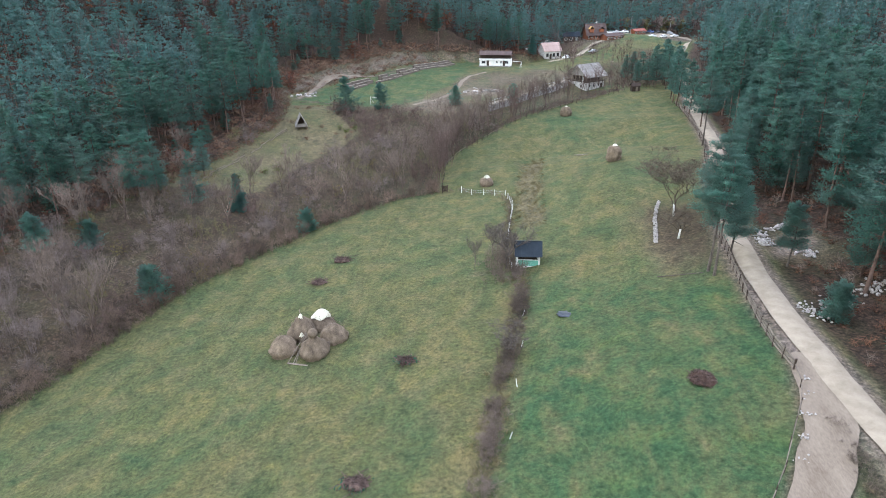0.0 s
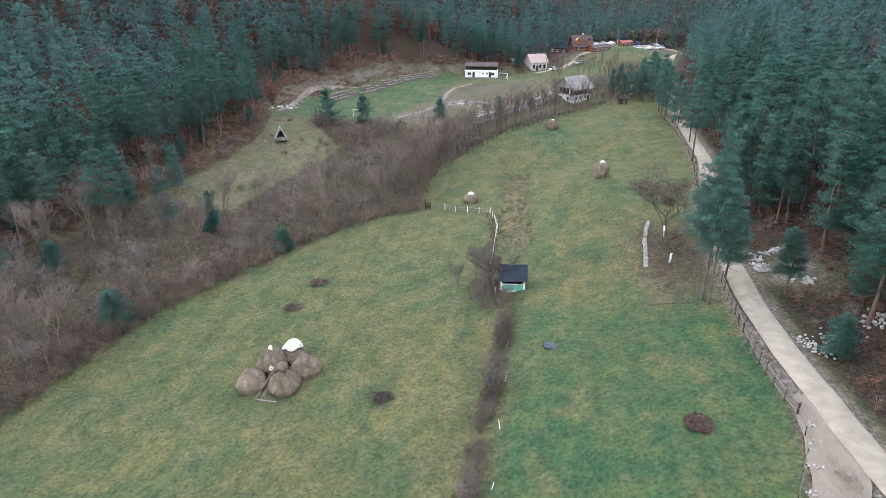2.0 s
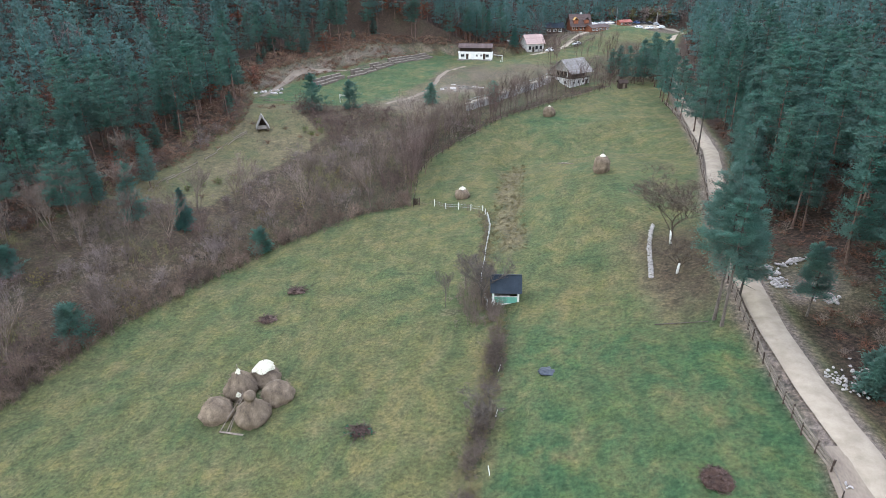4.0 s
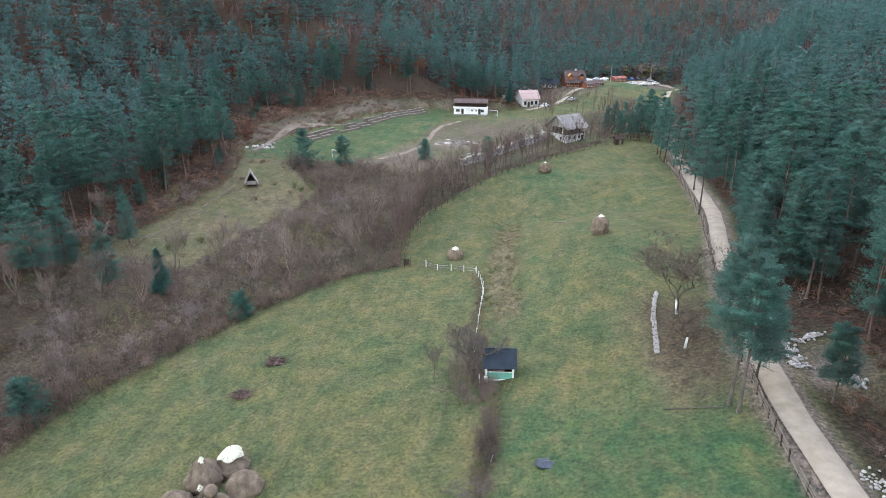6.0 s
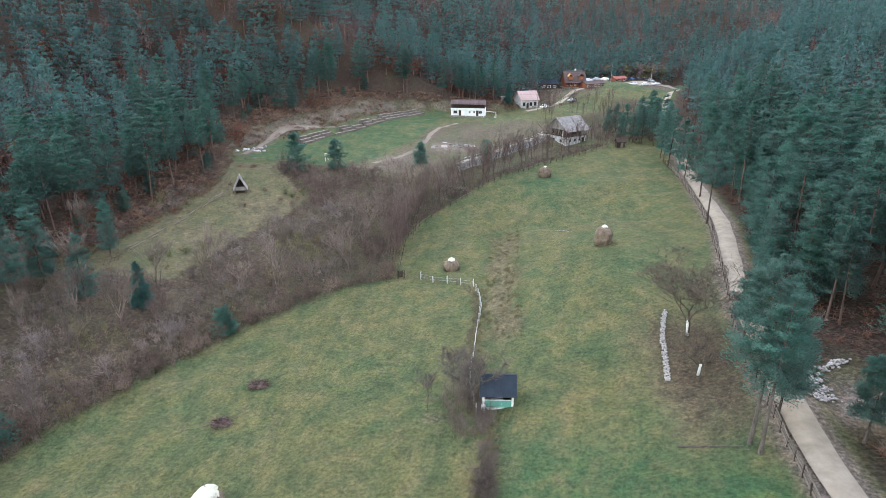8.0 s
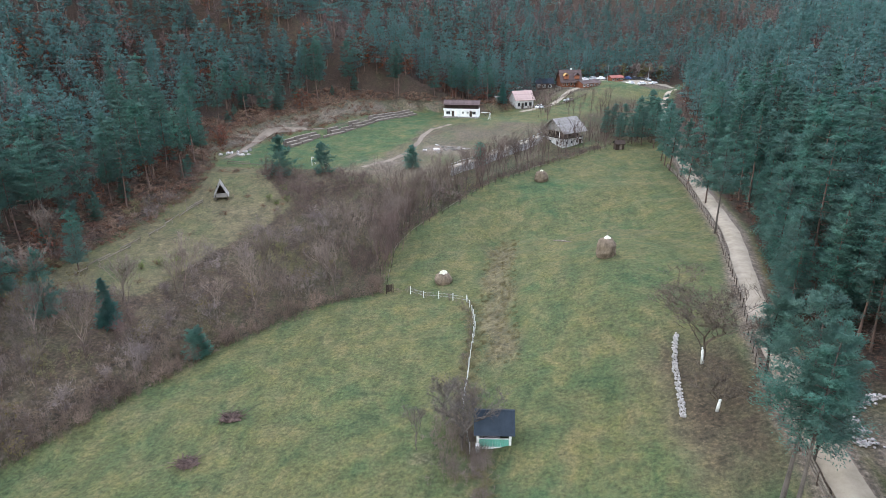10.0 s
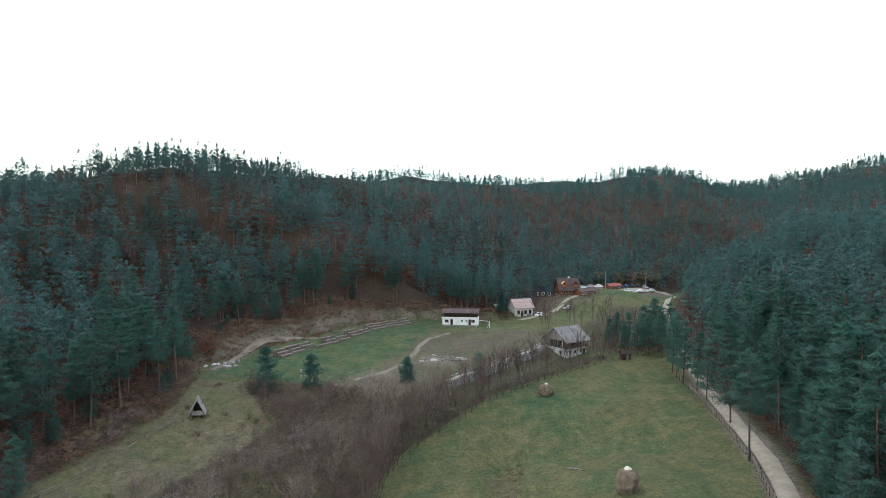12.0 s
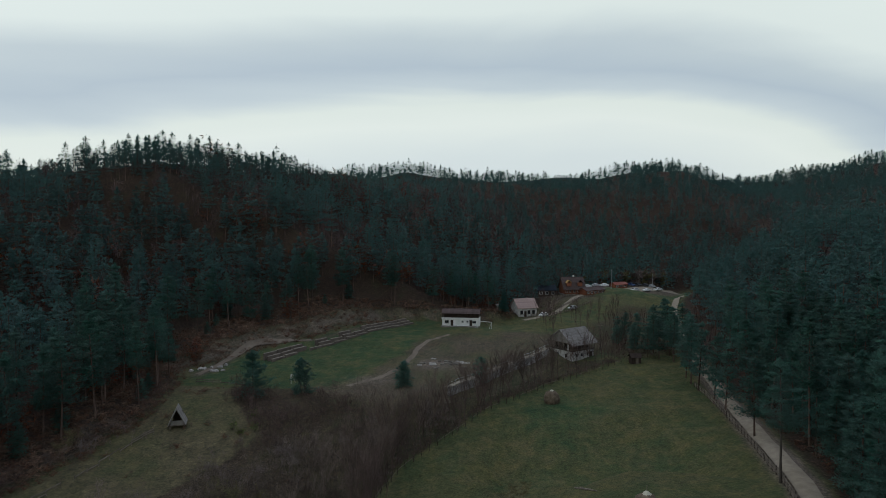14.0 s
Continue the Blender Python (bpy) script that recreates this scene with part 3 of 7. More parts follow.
    bare = np.maximum(bare, 0.5 * smooth(3.5, 0, np.abs(xe - x - 4.5)) * band(y, 112, 186, 5))
    return litter, dry, green, soil, bare


def build_ground():
    h, w = mx_.shape
    i = np.arange(h * w).reshape(h, w)
    faces = np.stack([i[:-1, :-1], i[:-1, 1:], i[1:, 1:], i[1:, :-1]], -1).reshape(-1, 4)
    verts = np.stack([mx_, my_, mz_], -1).reshape(-1, 3)
    ob = link("ground", verts.tolist(), faces.tolist(), GROUND, smoothed=True)
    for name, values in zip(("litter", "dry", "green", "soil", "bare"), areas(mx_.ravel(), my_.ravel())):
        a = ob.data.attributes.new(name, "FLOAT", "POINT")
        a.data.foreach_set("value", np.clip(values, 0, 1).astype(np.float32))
    return tagged(ob, "sloping mown meadows and leaf-covered forest floor of a valley", "ground", kind="structure")


build_ground()


def strip(name, pts, half, lift, mat, label, category="road", step=1.5, ragged=0.12):
    """A worn strip of track draped over the ground along pts, slightly domed."""
    pts = np.array(pts, float)
    d = np.r_[0, np.cumsum(np.hypot(*np.diff(pts, axis=0).T))]
    s = np.arange(0, d[-1], step)
    cx, cy = np.interp(s, d, pts[:, 0]), np.interp(s, d, pts[:, 1])
    k = np.ones(9) / 9
    if len(s) > 20:
        cx[4:-4], cy[4:-4] = np.convolve(cx, k, "valid"), np.convolve(cy, k, "valid")
    tx, ty = np.gradient(cx), np.gradient(cy)
    q = np.hypot(tx, ty)
    nx, ny = ty / q, -tx / q
    verts, faces, cols = [], [], 6
    for j in range(len(s)):
        for c in range(cols + 1):
            u = c / cols * 2 - 1
            o = u * half * (1 + ragged * math.sin(s[j] * 0.9 + 3 * u) * math.sin(s[j] * 0.37 + u))
            x, y = cx[j] + nx[j] * o, cy[j] + ny[j] * o
            zs = max(gz(x + ax, y + ay) for ax in (-.5, 0, .5) for ay in (-.5, 0, .5))
            verts.append((x, y, zs + lift * (1 - 0.8 * u * u) + 0.02))
    for j in range(len(s) - 1):
        for c in range(cols):
            a = j * (cols + 1) + c
            faces.append((a, a + 1, a + cols + 2, a + cols + 1))
    return tagged(link(name, verts, faces, mat, smoothed=True), label, category, kind="structure")


strip("road", [(float(interp(y, *ROAD)) - 0.4, y) for y in np.arange(-90, 245, 3.0)], 1.22, 0.08, GRAVEL, "pale gravel country road along a wooden fence", ragged=0.03)
PACKED = stained("packed_dirt", (0.100, 0.077, 0.057), (0.215, 0.174, 0.132), 0.5, 9, 0.95, 0, 0.6, (1, 0.3, 1))
TRACKDIRT = stained("pale_rutted_dirt", (0.118, 0.091, 0.067), (0.225, 0.184, 0.141), 0.5, 9, 0.95, 0, 0.6, (1, 0.3, 1))
strip("dirt_track", TRACK, 1.75, 0.01, TRACKDIRT, "packed beige dirt track joining the gravel road", "track", 1.0, 0.15)


# ---- trees ----
def diamonds(rng, centres, size, lean, count):
    """Small leaf-like diamonds round each centre: corners (n, 4, 3)."""
    c = np.repeat(centres, count, 0)
    s = np.repeat(size, count) * rng.uniform(0.65, 1.25, len(c))
    c = c + rng.normal(0, 0.36, (len(c), 3)) * s[:, None] * (1, 1, 0.55)
    a = rng.normal(0, 1, (len(c), 3))
    a += np.repeat(lean, count, 0)
    a /= np.linalg.norm(a, axis=1)[:, None]
    b = np.cross(a, rng.normal(0, 1, (len(c), 3)))
    b /= np.linalg.norm(b, axis=1)[:, None]
    a, b = a * s[:, None], b * (s * rng.uniform(0.28, 0.45, len(c)))[:, None]
    return np.stack([c - a * 0.5, c + b * 0.5, c + a * 0.6, c - b * 0.5], 1)


def crown_shape(seed, tall, radius, low, levels, arms, pads, count, size, length, slim, kind="pine", inner=0):
    """Needle sprays of a conifer in pads along its boughs: corners (n, 3, 3), the bough's rounded
    direction at each spray (n, 3), and the boughs as pairs of ends."""
    rng = np.random.default_rng(seed)
    pine = kind == "pine"
    cs, ls, ss, boughs = [], [], [], []
    lop = rng.uniform(0, 6.28)
    for k in range(levels):
        f = min(max((k + rng.uniform(-0.3, 0.3)) / levels, 0.0), 0.96)
        z = tall * (low + (0.975 - low) * f)
        if pine:
            r = radius * (0.66 + 0.34 * min(1, f / 0.25)) * (1 - f) ** 0.7 * rng.uniform(0.82, 1.15) + 0.3
        else:
            r = radius * (1 - f) ** 0.88 * rng.uniform(0.9, 1.08) + 0.12
        n = max(3, int(round(arms * (0.6 + 0.4 * (1 - f)))))
        turn = rng.uniform(0, 6.28)
        for j in range(n):
            t = turn + 6.28 * j / n + rng.uniform(-0.4, 0.4)
            if pine and rng.random() < 0.14:
                continue
            reach = r * rng.uniform(0.66, 1.15) * (1 + 0.16 * math.cos(t - lop))
            lift = (-0.16 + 0.55 * f if pine else -0.34 + 0.3 * f) + rng.uniform(-0.1, 0.1)
            c, d = math.cos(t), math.sin(t)
            boughs.append(((0, 0, z - 0.1), (c * reach * 0.9, d * reach * 0.9, z + lift * reach)))
            for q in range(pads):
                u = 1 - (0.68 if pine else 0.8) * q / pads + rng.uniform(-0.06, 0.06)
                side = rng.normal(0, 0.13 * reach)
                cs.append((c * reach * u - d * side, d * reach * u + c * side, z + lift * reach * u + 0.14 * reach * u * u))
                ls.append((c, d, 0.0))
                ss.append(size * (0.62 + 0.5 * (1 - f)) * rng.uniform(0.75, 1.25))
    for k in range(3):
        cs.append((0, 0, tall * (1 - 0.018 * k) - 0.2)), ls.append((0, 0, 0.6)), ss.append(size * (0.4 + 0.1 * k))
    c, s, out = (np.repeat(np.array(v), count, 0) for v in (cs, ss, ls))
    off = rng.normal(0, 1, c.shape)
    c = c + off * ((0.5, 0.5, 0.27) if pine else (0.5, 0.5, 0.2)) * s[:, None]
    d = out * 0.6 + off * (0.45, 0.45, 0.15) + (0, 0, 0.3 if pine else -0.05) + rng.normal(0, 0.5 if pine else 0.3, c.shape)
    nrm = out * 0.46 + off * (0.24, 0.24, 0.42) + (0, 0, 0.66)
    n = length * rng.uniform(0.65, 1.3, len(s))
    if inner:
        # dense inner boughs round the trunk
        f, t = rng.uniform(0, 0.92, inner), rng.uniform(0, 6.28, inner)
        r = radius * 0.6 * (1 - f) ** 0.75 * rng.uniform(0.25, 1, inner) ** 0.6
        o = np.c_[np.cos(t), np.sin(t), np.zeros(inner)]
        c = np.concatenate([c, o * r[:, None] + np.c_[np.zeros((inner, 2)), tall * (low + (0.96 - low) * f)]])
        d = np.concatenate([d, o + rng.normal(0, 0.5, (inner, 3))])
        nrm = np.concatenate([nrm, o * 0.8 + (0, 0, 0.35)])
        n = np.r_[n, np.full(inner, length * 1.7)]
    d = d / np.linalg.norm(d, axis=1)[:, None] * n[:, None]
    w = np.cross(d, rng.normal(0, 1, d.shape) * (0.45, 0.45, 1))
    w = w / (np.linalg.norm(w, axis=1)[:, None] + 1e-9) * (n * slim)[:, None]
    nrm = nrm / np.linalg.norm(nrm, axis=1)[:, None]
    return np.stack([c - d * 0.5 - w, c - d * 0.5 + w, c + d * 0.6], 1), nrm, boughs


def spray_mesh(name, shape, mat, parent):
    """A crown as one mesh that carries the rounded direction of its boughs."""
    q, nrm = shape[:2]
    ob = quads_mesh(name, q, mat, parent)
    a = ob.data.attributes.new("spray", "FLOAT_VECTOR", "POINT")
    a.data.foreach_set("vector", np.repeat(nrm, 3, 0).astype(np.float32).ravel())
    return ob


def quads_mesh(name, q, mat, parent=None):
    n, k = q.shape[:2]
    return link(name, q.reshape(-1, 3).tolist(), np.arange(k * n).reshape(n, k).tolist(), mat, parent)


def tube(pts, radii, sides=6):
    """Corners and faces of a bent tapering stem."""
    v, f = [], []
    for p, r in zip(pts, radii):
        for k in range(sides):
            a = 6.2832 * k / sides
            v.append((p[0] + r * math.cos(a), p[1] + r * math.sin(a), p[2]))
    for i in range(len(pts) - 1):
        for k in range(sides):
            f.append((i * sides + k, i * sides + (k + 1) % sides, (i + 1) * sides + (k + 1) % sides, (i + 1) * sides + k))
    return v, f


def stem(seed, tall, radius, bend=0.3, rings=7, sides=7):
    rng = random.Random(seed)
    bx, by = rng.uniform(-bend, bend), rng.uniform(-bend, bend)
    pts, rad = [], []
    for k in range(rings):
        f = k / (rings - 1)
        pts.append((bx * math.sin(f * 3.1), by * math.sin(f * 2.6), tall * f - 0.5 * (k == 0)))
        rad.append(radius * (1.25 if k == 0 else 1 - 0.88 * f))
    return tube(pts, rad, sides)


def limb_tris(a, b, r0, r1, v, f):
    """A three-sided tapering twig from a to b."""
    d = (b - a)
    p = d.orthogonal().normalized()
    q = d.cross(p).normalized()
    i = len(v)
    for c, r in ((a, r0), (b, r1)):
        for k in range(3):
            t = 2.0944 * k
            v.append(tuple(c + p * (r * math.cos(t)) + q * (r * math.sin(t))))
    for k in range(3):
        f.append((i + k, i + (k + 1) % 3, i + 3 + (k + 1) % 3, i + 3 + k))


def bare_limbs(seed, tall, spread, depth=5, trunk=0.16, upright=0.4, first=0.35, droop=0.0, fuzz=2, keep=(0.55, 0.8)):
    """Trunk and limbs of a leafless tree: (trunk corners, faces), (limb corners, faces)."""
    rng = random.Random(seed)
    tv, tf, lv, lf, tips = [], [], [], [], []

    def grow(p, d, length, r, level):
        d = d.normalized()
        mid = p + d * length * 0.5 + Vector((rng.uniform(-1, 1), rng.uniform(-1, 1), rng.uniform(-0.4, 0.6))) * length * 0.08
        end = p + d * length + Vector((rng.uniform(-1, 1), rng.uniform(-1, 1), 0)) * length * 0.08
        v, f = (tv, tf) if level == 0 else (lv, lf)
        limb_tris(p, mid, r, r * 0.8, v, f)
        limb_tris(mid, end, r * 0.8, r * 0.6, v, f)
        if level >= depth - 1:
            tips.append((tuple(end), length))
        if level >= depth:
            return
        n = 3 if level < 2 else rng.choice((2, 3, 3))
        for k in range(n + (level == 0) * 2):
            start = p.lerp(end, rng.uniform(0.45, 1.0)) if k else end
            t = rng.uniform(0, 6.283)
            side = Vector((math.cos(t), math.sin(t), 0))
            nd = d * (0.55 + upright) + side * spread * rng.uniform(0.6, 1.2) + Vector((0, 0, upright * 0.6 - droop))
            grow(start, nd, length * rng.uniform(*keep), max(0.022, r * 0.6), level + 1)

    grow(Vector((0, 0, -0.3)), Vector((rng.uniform(-.1, .1), rng.uniform(-.1, .1), 1)), tall * first + 0.3, trunk, 0)
    r = np.random.default_rng(seed)
    ends, lens = np.array([t[0] for t in tips]), np.array([t[1] for t in tips])
    ends, lens = np.repeat(ends, fuzz, 0), np.repeat(lens, fuzz)
    b = ends - r.normal(0, 0.2, ends.shape) * lens[:, None]
    q = slivers(r, b, b + (r.normal(0, 0.6, ends.shape) + (0, 0, upright * 0.7)) * np.maximum(0.35, lens)[:, None], np.full(len(ends), 0.011))
    i = len(lv)
    lv += [tuple(v) for v in q.reshape(-1, 3)]
    lf += [(i + 3 * k, i + 3 * k + 1, i + 3 * k + 2) for k in range(len(q))]
    return (tv, tf), (lv, lf)


PINE_LABEL = "tall Scots pine with blue-green crown and bare reddish trunk"


def pine_kind(seed, tall, radius, low, fine=False, airy=False):
    ob = thing("pine_tree", PINE_LABEL, "tree", group="pines at the forest edge")
    grain = (9, 6, 4, 90, 0.72, 0.22, 0.18, "pine", 0) if airy else (12, 6, 4, 30, 0.74, 0.32, 0.2, "pine", 160) if fine else (11, 6, 3, 18, 0.86, 0.46, 0.23, "pine", 120)
    shape = crown_shape(seed, tall, radius, low, *grain)
    v, f = stem(seed, tall * 0.98, 0.09 + tall * 0.0055, 0.45)
    rng = random.Random(seed)
    boughs = list(shape[2])
    for k in range(9):
        z, t, n = tall * rng.uniform(0.45 * low, low + 0.1), rng.uniform(0, 6.28), rng.uniform(0.5, 1.6)
        boughs.append(((0, 0, z), (math.cos(t) * n, math.sin(t) * n, z + rng.uniform(-0.5, 0.1))))
    for a, b in boughs:
        limb_tris(Vector(a), Vector(b), 0.045, 0.015, v, f)
    link("trunk", v, f, GREYBARK if airy else BARK, ob, smoothed=True)
    spray_mesh("crown", shape, NEEDLES, ob)
    return ob


def spruce_kind(seed, tall, radius, low=0.05):
    ob = thing("spruce_tree", "dark conical spruce with branches down to the ground", "tree", group="spruces")
    link("trunk", *stem(seed, tall, 0.1 + tall * 0.006, 0.1), GREYBARK, ob, smoothed=True)
    spray_mesh("crown", crown_shape(seed, tall, radius, low, 15, 9, 3, 14, 0.25 + tall * 0.035, 0.2 + tall * 0.03, 0.22, "spruce", 150), SPRUCE, ob)
    return ob


def bare_kind(seed, tall, spread, label, group, depth=5, trunk=0.13, upright=0.5, first=0.4, droop=0.0, bark=None, fuzz=2, twig=None):
    ob = thing("bare_tree", label, "tree", group=group)
    (tv, tf), (lv, lf) = bare_limbs(seed, tall, spread, depth, trunk, upright, first, droop, fuzz)
    link("trunk", tv, tf, bark or GREYBARK, ob)
    link("crown", lv, lf, twig or GREYBARK, ob)
    return ob


def slivers(rng, base, tip, width):
    """Thin tapering twigs as single triangles: corners (n, 3, 3)."""
    d = tip - base
    s = np.cross(d, rng.normal(0, 1, d.shape))
    s = s / (np.linalg.norm(s, axis=1)[:, None] + 1e-9) * width[:, None]
    return np.stack([base - s, base + s, tip], 1)


def shrub_shape(seed, tall, spread, stems, twigs, width):
    """A leafless shrub as slivers, (n, 3, 3): arching stems and a haze of side twigs."""
    rng = np.random.default_rng(seed)
    b = rng.normal(0, 0.16 * spread, (stems, 3)) * (1, 1, 0)
    out = rng.normal(0, 0.5 * spread, (stems, 2))
    t = b + np.c_[out, np.sqrt(np.maximum(0.2, 1 - 0.35 * (np.hypot(*out.T) / spread) ** 2)) * rng.uniform(0.6, 1.0, stems) * tall]
    knee = b * 0.5 + t * 0.5 - np.c_[out * 0.18, np.full(stems, -0.10 * tall)]
    k = rng.integers(0, stems, twigs)
    f = rng.uniform(0.1, 1.0, twigs)[:, None]
    p = knee[k] * (1 - f) + t[k] * f
    e = p + rng.normal(0, 1, (twigs, 3)) * (0.26 * spread, 0.26 * spread, 0.11 * tall) + (0, 0, 0.07 * tall)
    return np.concatenate([slivers(rng, b, knee, np.full(stems, width)), slivers(rng, knee, t, np.full(stems, width * 0.8)), slivers(rng, p, e, np.full(twigs, width * 0.62))])


def scatter_mesh(name, shapes, places, mat, label, category, corner=4, sprays=None):
    """One object of stuff: shapes (arrays of corners) set down at places (x, y, z, scale, turn, kind)."""
    out, nrm = [], []
    for x, y, z, s, turn, kind in places:
        c, d = math.cos(turn), math.sin(turn)
        q = shapes[int(kind)] * s
        q = np.stack([q[..., 0] * c - q[..., 1] * d, q[..., 0] * d + q[..., 1] * c, q[..., 2]], -1) + (x, y, z)
        out.append(q.reshape(-1, 3))
        if sprays:
            k = sprays[int(kind)]
            nrm.append(np.repeat(np.stack([k[:, 0] * c - k[:, 1] * d, k[:, 0] * d + k[:, 1] * c, k[:, 2]], -1), corner, 0))
    v = np.concatenate(out).astype(np.float32)
    n = len(v) // corner
    me = bpy.data.meshes.new(name)
    me.vertices.add(len(v))
    me.vertices.foreach_set("co", v.ravel())
    me.loops.add(len(v))
    me.loops.foreach_set("vertex_index", np.arange(len(v), dtype=np.int32))
    me.polygons.add(n)
    me.polygons.foreach_set("loop_start", np.arange(0, len(v), corner, dtype=np.int32))
    me.materials.append(mat)
    me.update(calc_edges=True)
    if sprays:
        a = me.attributes.new("spray", "FLOAT_VECTOR", "POINT")
        a.data.foreach_set("vector", np.concatenate(nrm).astype(np.float32).ravel())
    return tagged(new(name, me), label, category, kind="stuff")


# ---- forests ----
def spread(rng, x0, x1, y0, y1, gap, keep):
    """Jittered grid of spots for which keep(x, y) holds."""
    xs, ys = np.meshgrid(np.arange(x0, x1, gap), np.arange(y0, y1, gap))
    x, y = xs.ravel() + rng.uniform(-0.45, 0.45, xs.size) * gap, ys.ravel() + rng.uniform(-0.45, 0.45, xs.size) * gap
    k = keep(x, y)
    return x[k], y[k]


def west_depth(x, y):
    return interp(y, *EDGE) - x


def east_depth(x, y):
    return x - interp(y, *ROAD)


rng = np.random.default_rng(7)


def rust_zone(x, y):
    return np.sin(0.06 * x + 0.02 * y + 1) * np.sin(0.05 * y - 0.03 * x) > 0.25


# nearest pines, each a tree of its own
PINE_SIZES = [(19, 3.1, 0.34), (17, 3.3, 0.26), (21, 3.0, 0.44), (14, 2.9, 0.16), (18, 3.4, 0.34), (20, 2.8, 0.48)]
PINES = [pine_kind(11 + k, *d) for k, d in enumerate(PINE_SIZES)] + [pine_kind(31 + k, *d, fine=True) for k, d in enumerate(PINE_SIZES)]
PINES += [pine_kind(41, 17, 3.3, 0.46, airy=True), pine_kind(42, 10, 2.0, 0.36, airy=True)]
TALLS = [d[0] for d in PINE_SIZES] * 2 + [17, 10]
NEAR = []


def bank(y):
    """Width of the bare bank between the pitch and the first trees."""
    return 2 + 13 * smooth(100, 118, y) * (1 - smooth(188, 215, y)) + 6 * smooth(38, 46, y) * (1 - smooth(74, 84, y))


def near_west(x, y):
    d = west_depth(x, y) - bank(y)
    return (d > 0) & (((d < 20) & (y < 118)) | ((d < 9) & (y < 200)))


def near_east(x, y):
    d = east_depth(x, y)
    return (d > 4.6) & (d < 24) & ~((y > -16) & (y < 4) & (d < 9.5)) & ~((y < -16) & (d < 6.5)) & ~((y < -30) & (d > 15))


x1, y1 = spread(rng, -130, 40, -2, 200, 5.4, near_west)
x2, y2 = spread(rng, 20, 90, -58, 125, 4.9, near_east)
NEAR = list(zip(np.r_[x1, x2], np.r_[y1, y2]))
# single pines on the field side of the road and by the stream
SINGLES = [(19.0, -11.4, 17.0), (19.3, -12.8, 15.5), (22.0, -9.0, 9.5), (27.1, -12.6, 8.0), (24.0, 4.0, 9.0), (38.6, 66, 14.0), (39.4, 80, 13.0), (40.2, 87.6, 14.0), (40.7, 97.8, 14.5), (40.9, 103.1, 15.0), (41.4, 108, 13.5), (34.0, 47.6, 16.0),
           (-69.8, 18.4, 17.5), (-64.5, 25.7, 12.0), (-70.3, 42.2, 10.5), (-80.4, 50.8, 19), (-78, 1, 9.2), (-81.9, 18.7, 15.5), (-76, 68, 18.5), (-74, 30, 14), (-86, 8, 16),
           (34, 146, 7), (37, 140, 8), (40, 147, 10), (42, 137, 11), (44.5, 131, 13), (46.5, 140, 13.5), (43.2, 123, 12.5), (44.6, 115, 13.5), (48.6, 134, 13), (38, 152, 9.5), (48, 148, 13), (36, 134, 8), (39, 131, 9), (41, 128, 10.5), (35.5, 150, 9), (44, 146, 12)]
random.seed(3)
first_use = set()
for x, y, want in [(a, b, None) for a, b in NEAR] + SINGLES:
    if not want:
        k = random.randrange(6) + (6 if x > 0 and y < 60 else 0)
    elif y > 60:
        k = random.choice((0, 1, 4))
    else:
        k = 12 if want > 14.5 else 13 if want < 10 else 9
    s = want / TALLS[k] if want else random.uniform(0.68, 1.08)
    m = Matrix.LocRotScale((x, y, gz(x, y) - 0.1), Euler((random.uniform(-.04, .04), random.uniform(-.04, .04), random.uniform(0, 6.28))), None) @ Matrix.Scale(s, 4)
    if want and y > 110:
        m = m @ Matrix.Diagonal((1.3, 1.3, 1, 1))
    if k not in first_use:
        first_use.add(k)
        PINES[k].matrix_basis = m
    else:
        t = copy_thing(PINES[k], Matrix.Identity(4))
        t.matrix_basis = m


# full-crowned young pines along the road
for x, y, tall in [(30.2, 14, 10), (31.8, 18.5, 12), (33.6, 23, 11), (34.8, 28, 13), (36.8, 33, 12), (38.4, 38.5, 13), (40.6, 44, 12), (43.0, 52, 13), (45.2, 61, 12), (47.2, 72, 13), (48.6, 84, 13), (34.6, 12, 13), (37.6, 20, 14), (40.6, 28, 14)]:
    t = copy_thing(PINES[9], Matrix.Identity(4))
    tagged(t, "young pine with full blue-green crown beside the road", "tree", "young pines along the road")
    t.matrix_basis = Matrix.LocRotScale((x, y, gz(x, y) - 0.3), Euler((0, 0, random.uniform(0, 6.28))), None) @ Matrix.Scale(tall / 14, 4)

# young pines that screen the feet of the western edge
YOUNG = [(x, y) for x, y in zip(*spread(np.random.default_rng(17), -112, -30, -6, 190, 6.4, lambda x, y: (west_depth(x, y) - bank(y) > -1.5) & (west_depth(x, y) - bank(y) < 9)))]
for x, y in YOUNG:
    if random.random() < 0.5:
        continue
    t = copy_thing(PINES[3], Matrix.Identity(4))
    tagged(t, "bushy young pine at the foot of the forest", "tree", "young pines at the forest edge")
    t.matrix_basis = Matrix.LocRotScale((x, y, gz(x, y) - 0.6), Euler((0, 0, random.uniform(0, 6.28))), None) @ Matrix.Diagonal((1.25, 1.25, 1, 1)) @ Matrix.Scale(random.uniform(0.28, 0.55), 4)


# the forest beyond: uncountable
FAR_SHAPES = [crown_shape(50 + k, t, r, lo, 9, 5, 2, 9, 1.0, 0.62, 0.30, "pine", 40) for k, (t, r, lo) in enumerate([(18, 3.1, 0.30), (15, 3.2, 0.22), (20, 3.0, 0.36), (16, 3.3, 0.26)])]
FAINT_SHAPES = [crown_shape(58 + k, t, r, lo, 7, 5, 1, 4, 1.15, 1.05, 0.38, "pine", 16) for k, (t, r, lo) in enumerate([(15, 3.0, 0.16), (13, 3.1, 0.14), (16, 2.9, 0.2), (14, 3.2, 0.14)])]
FAR_TRUNKS = []
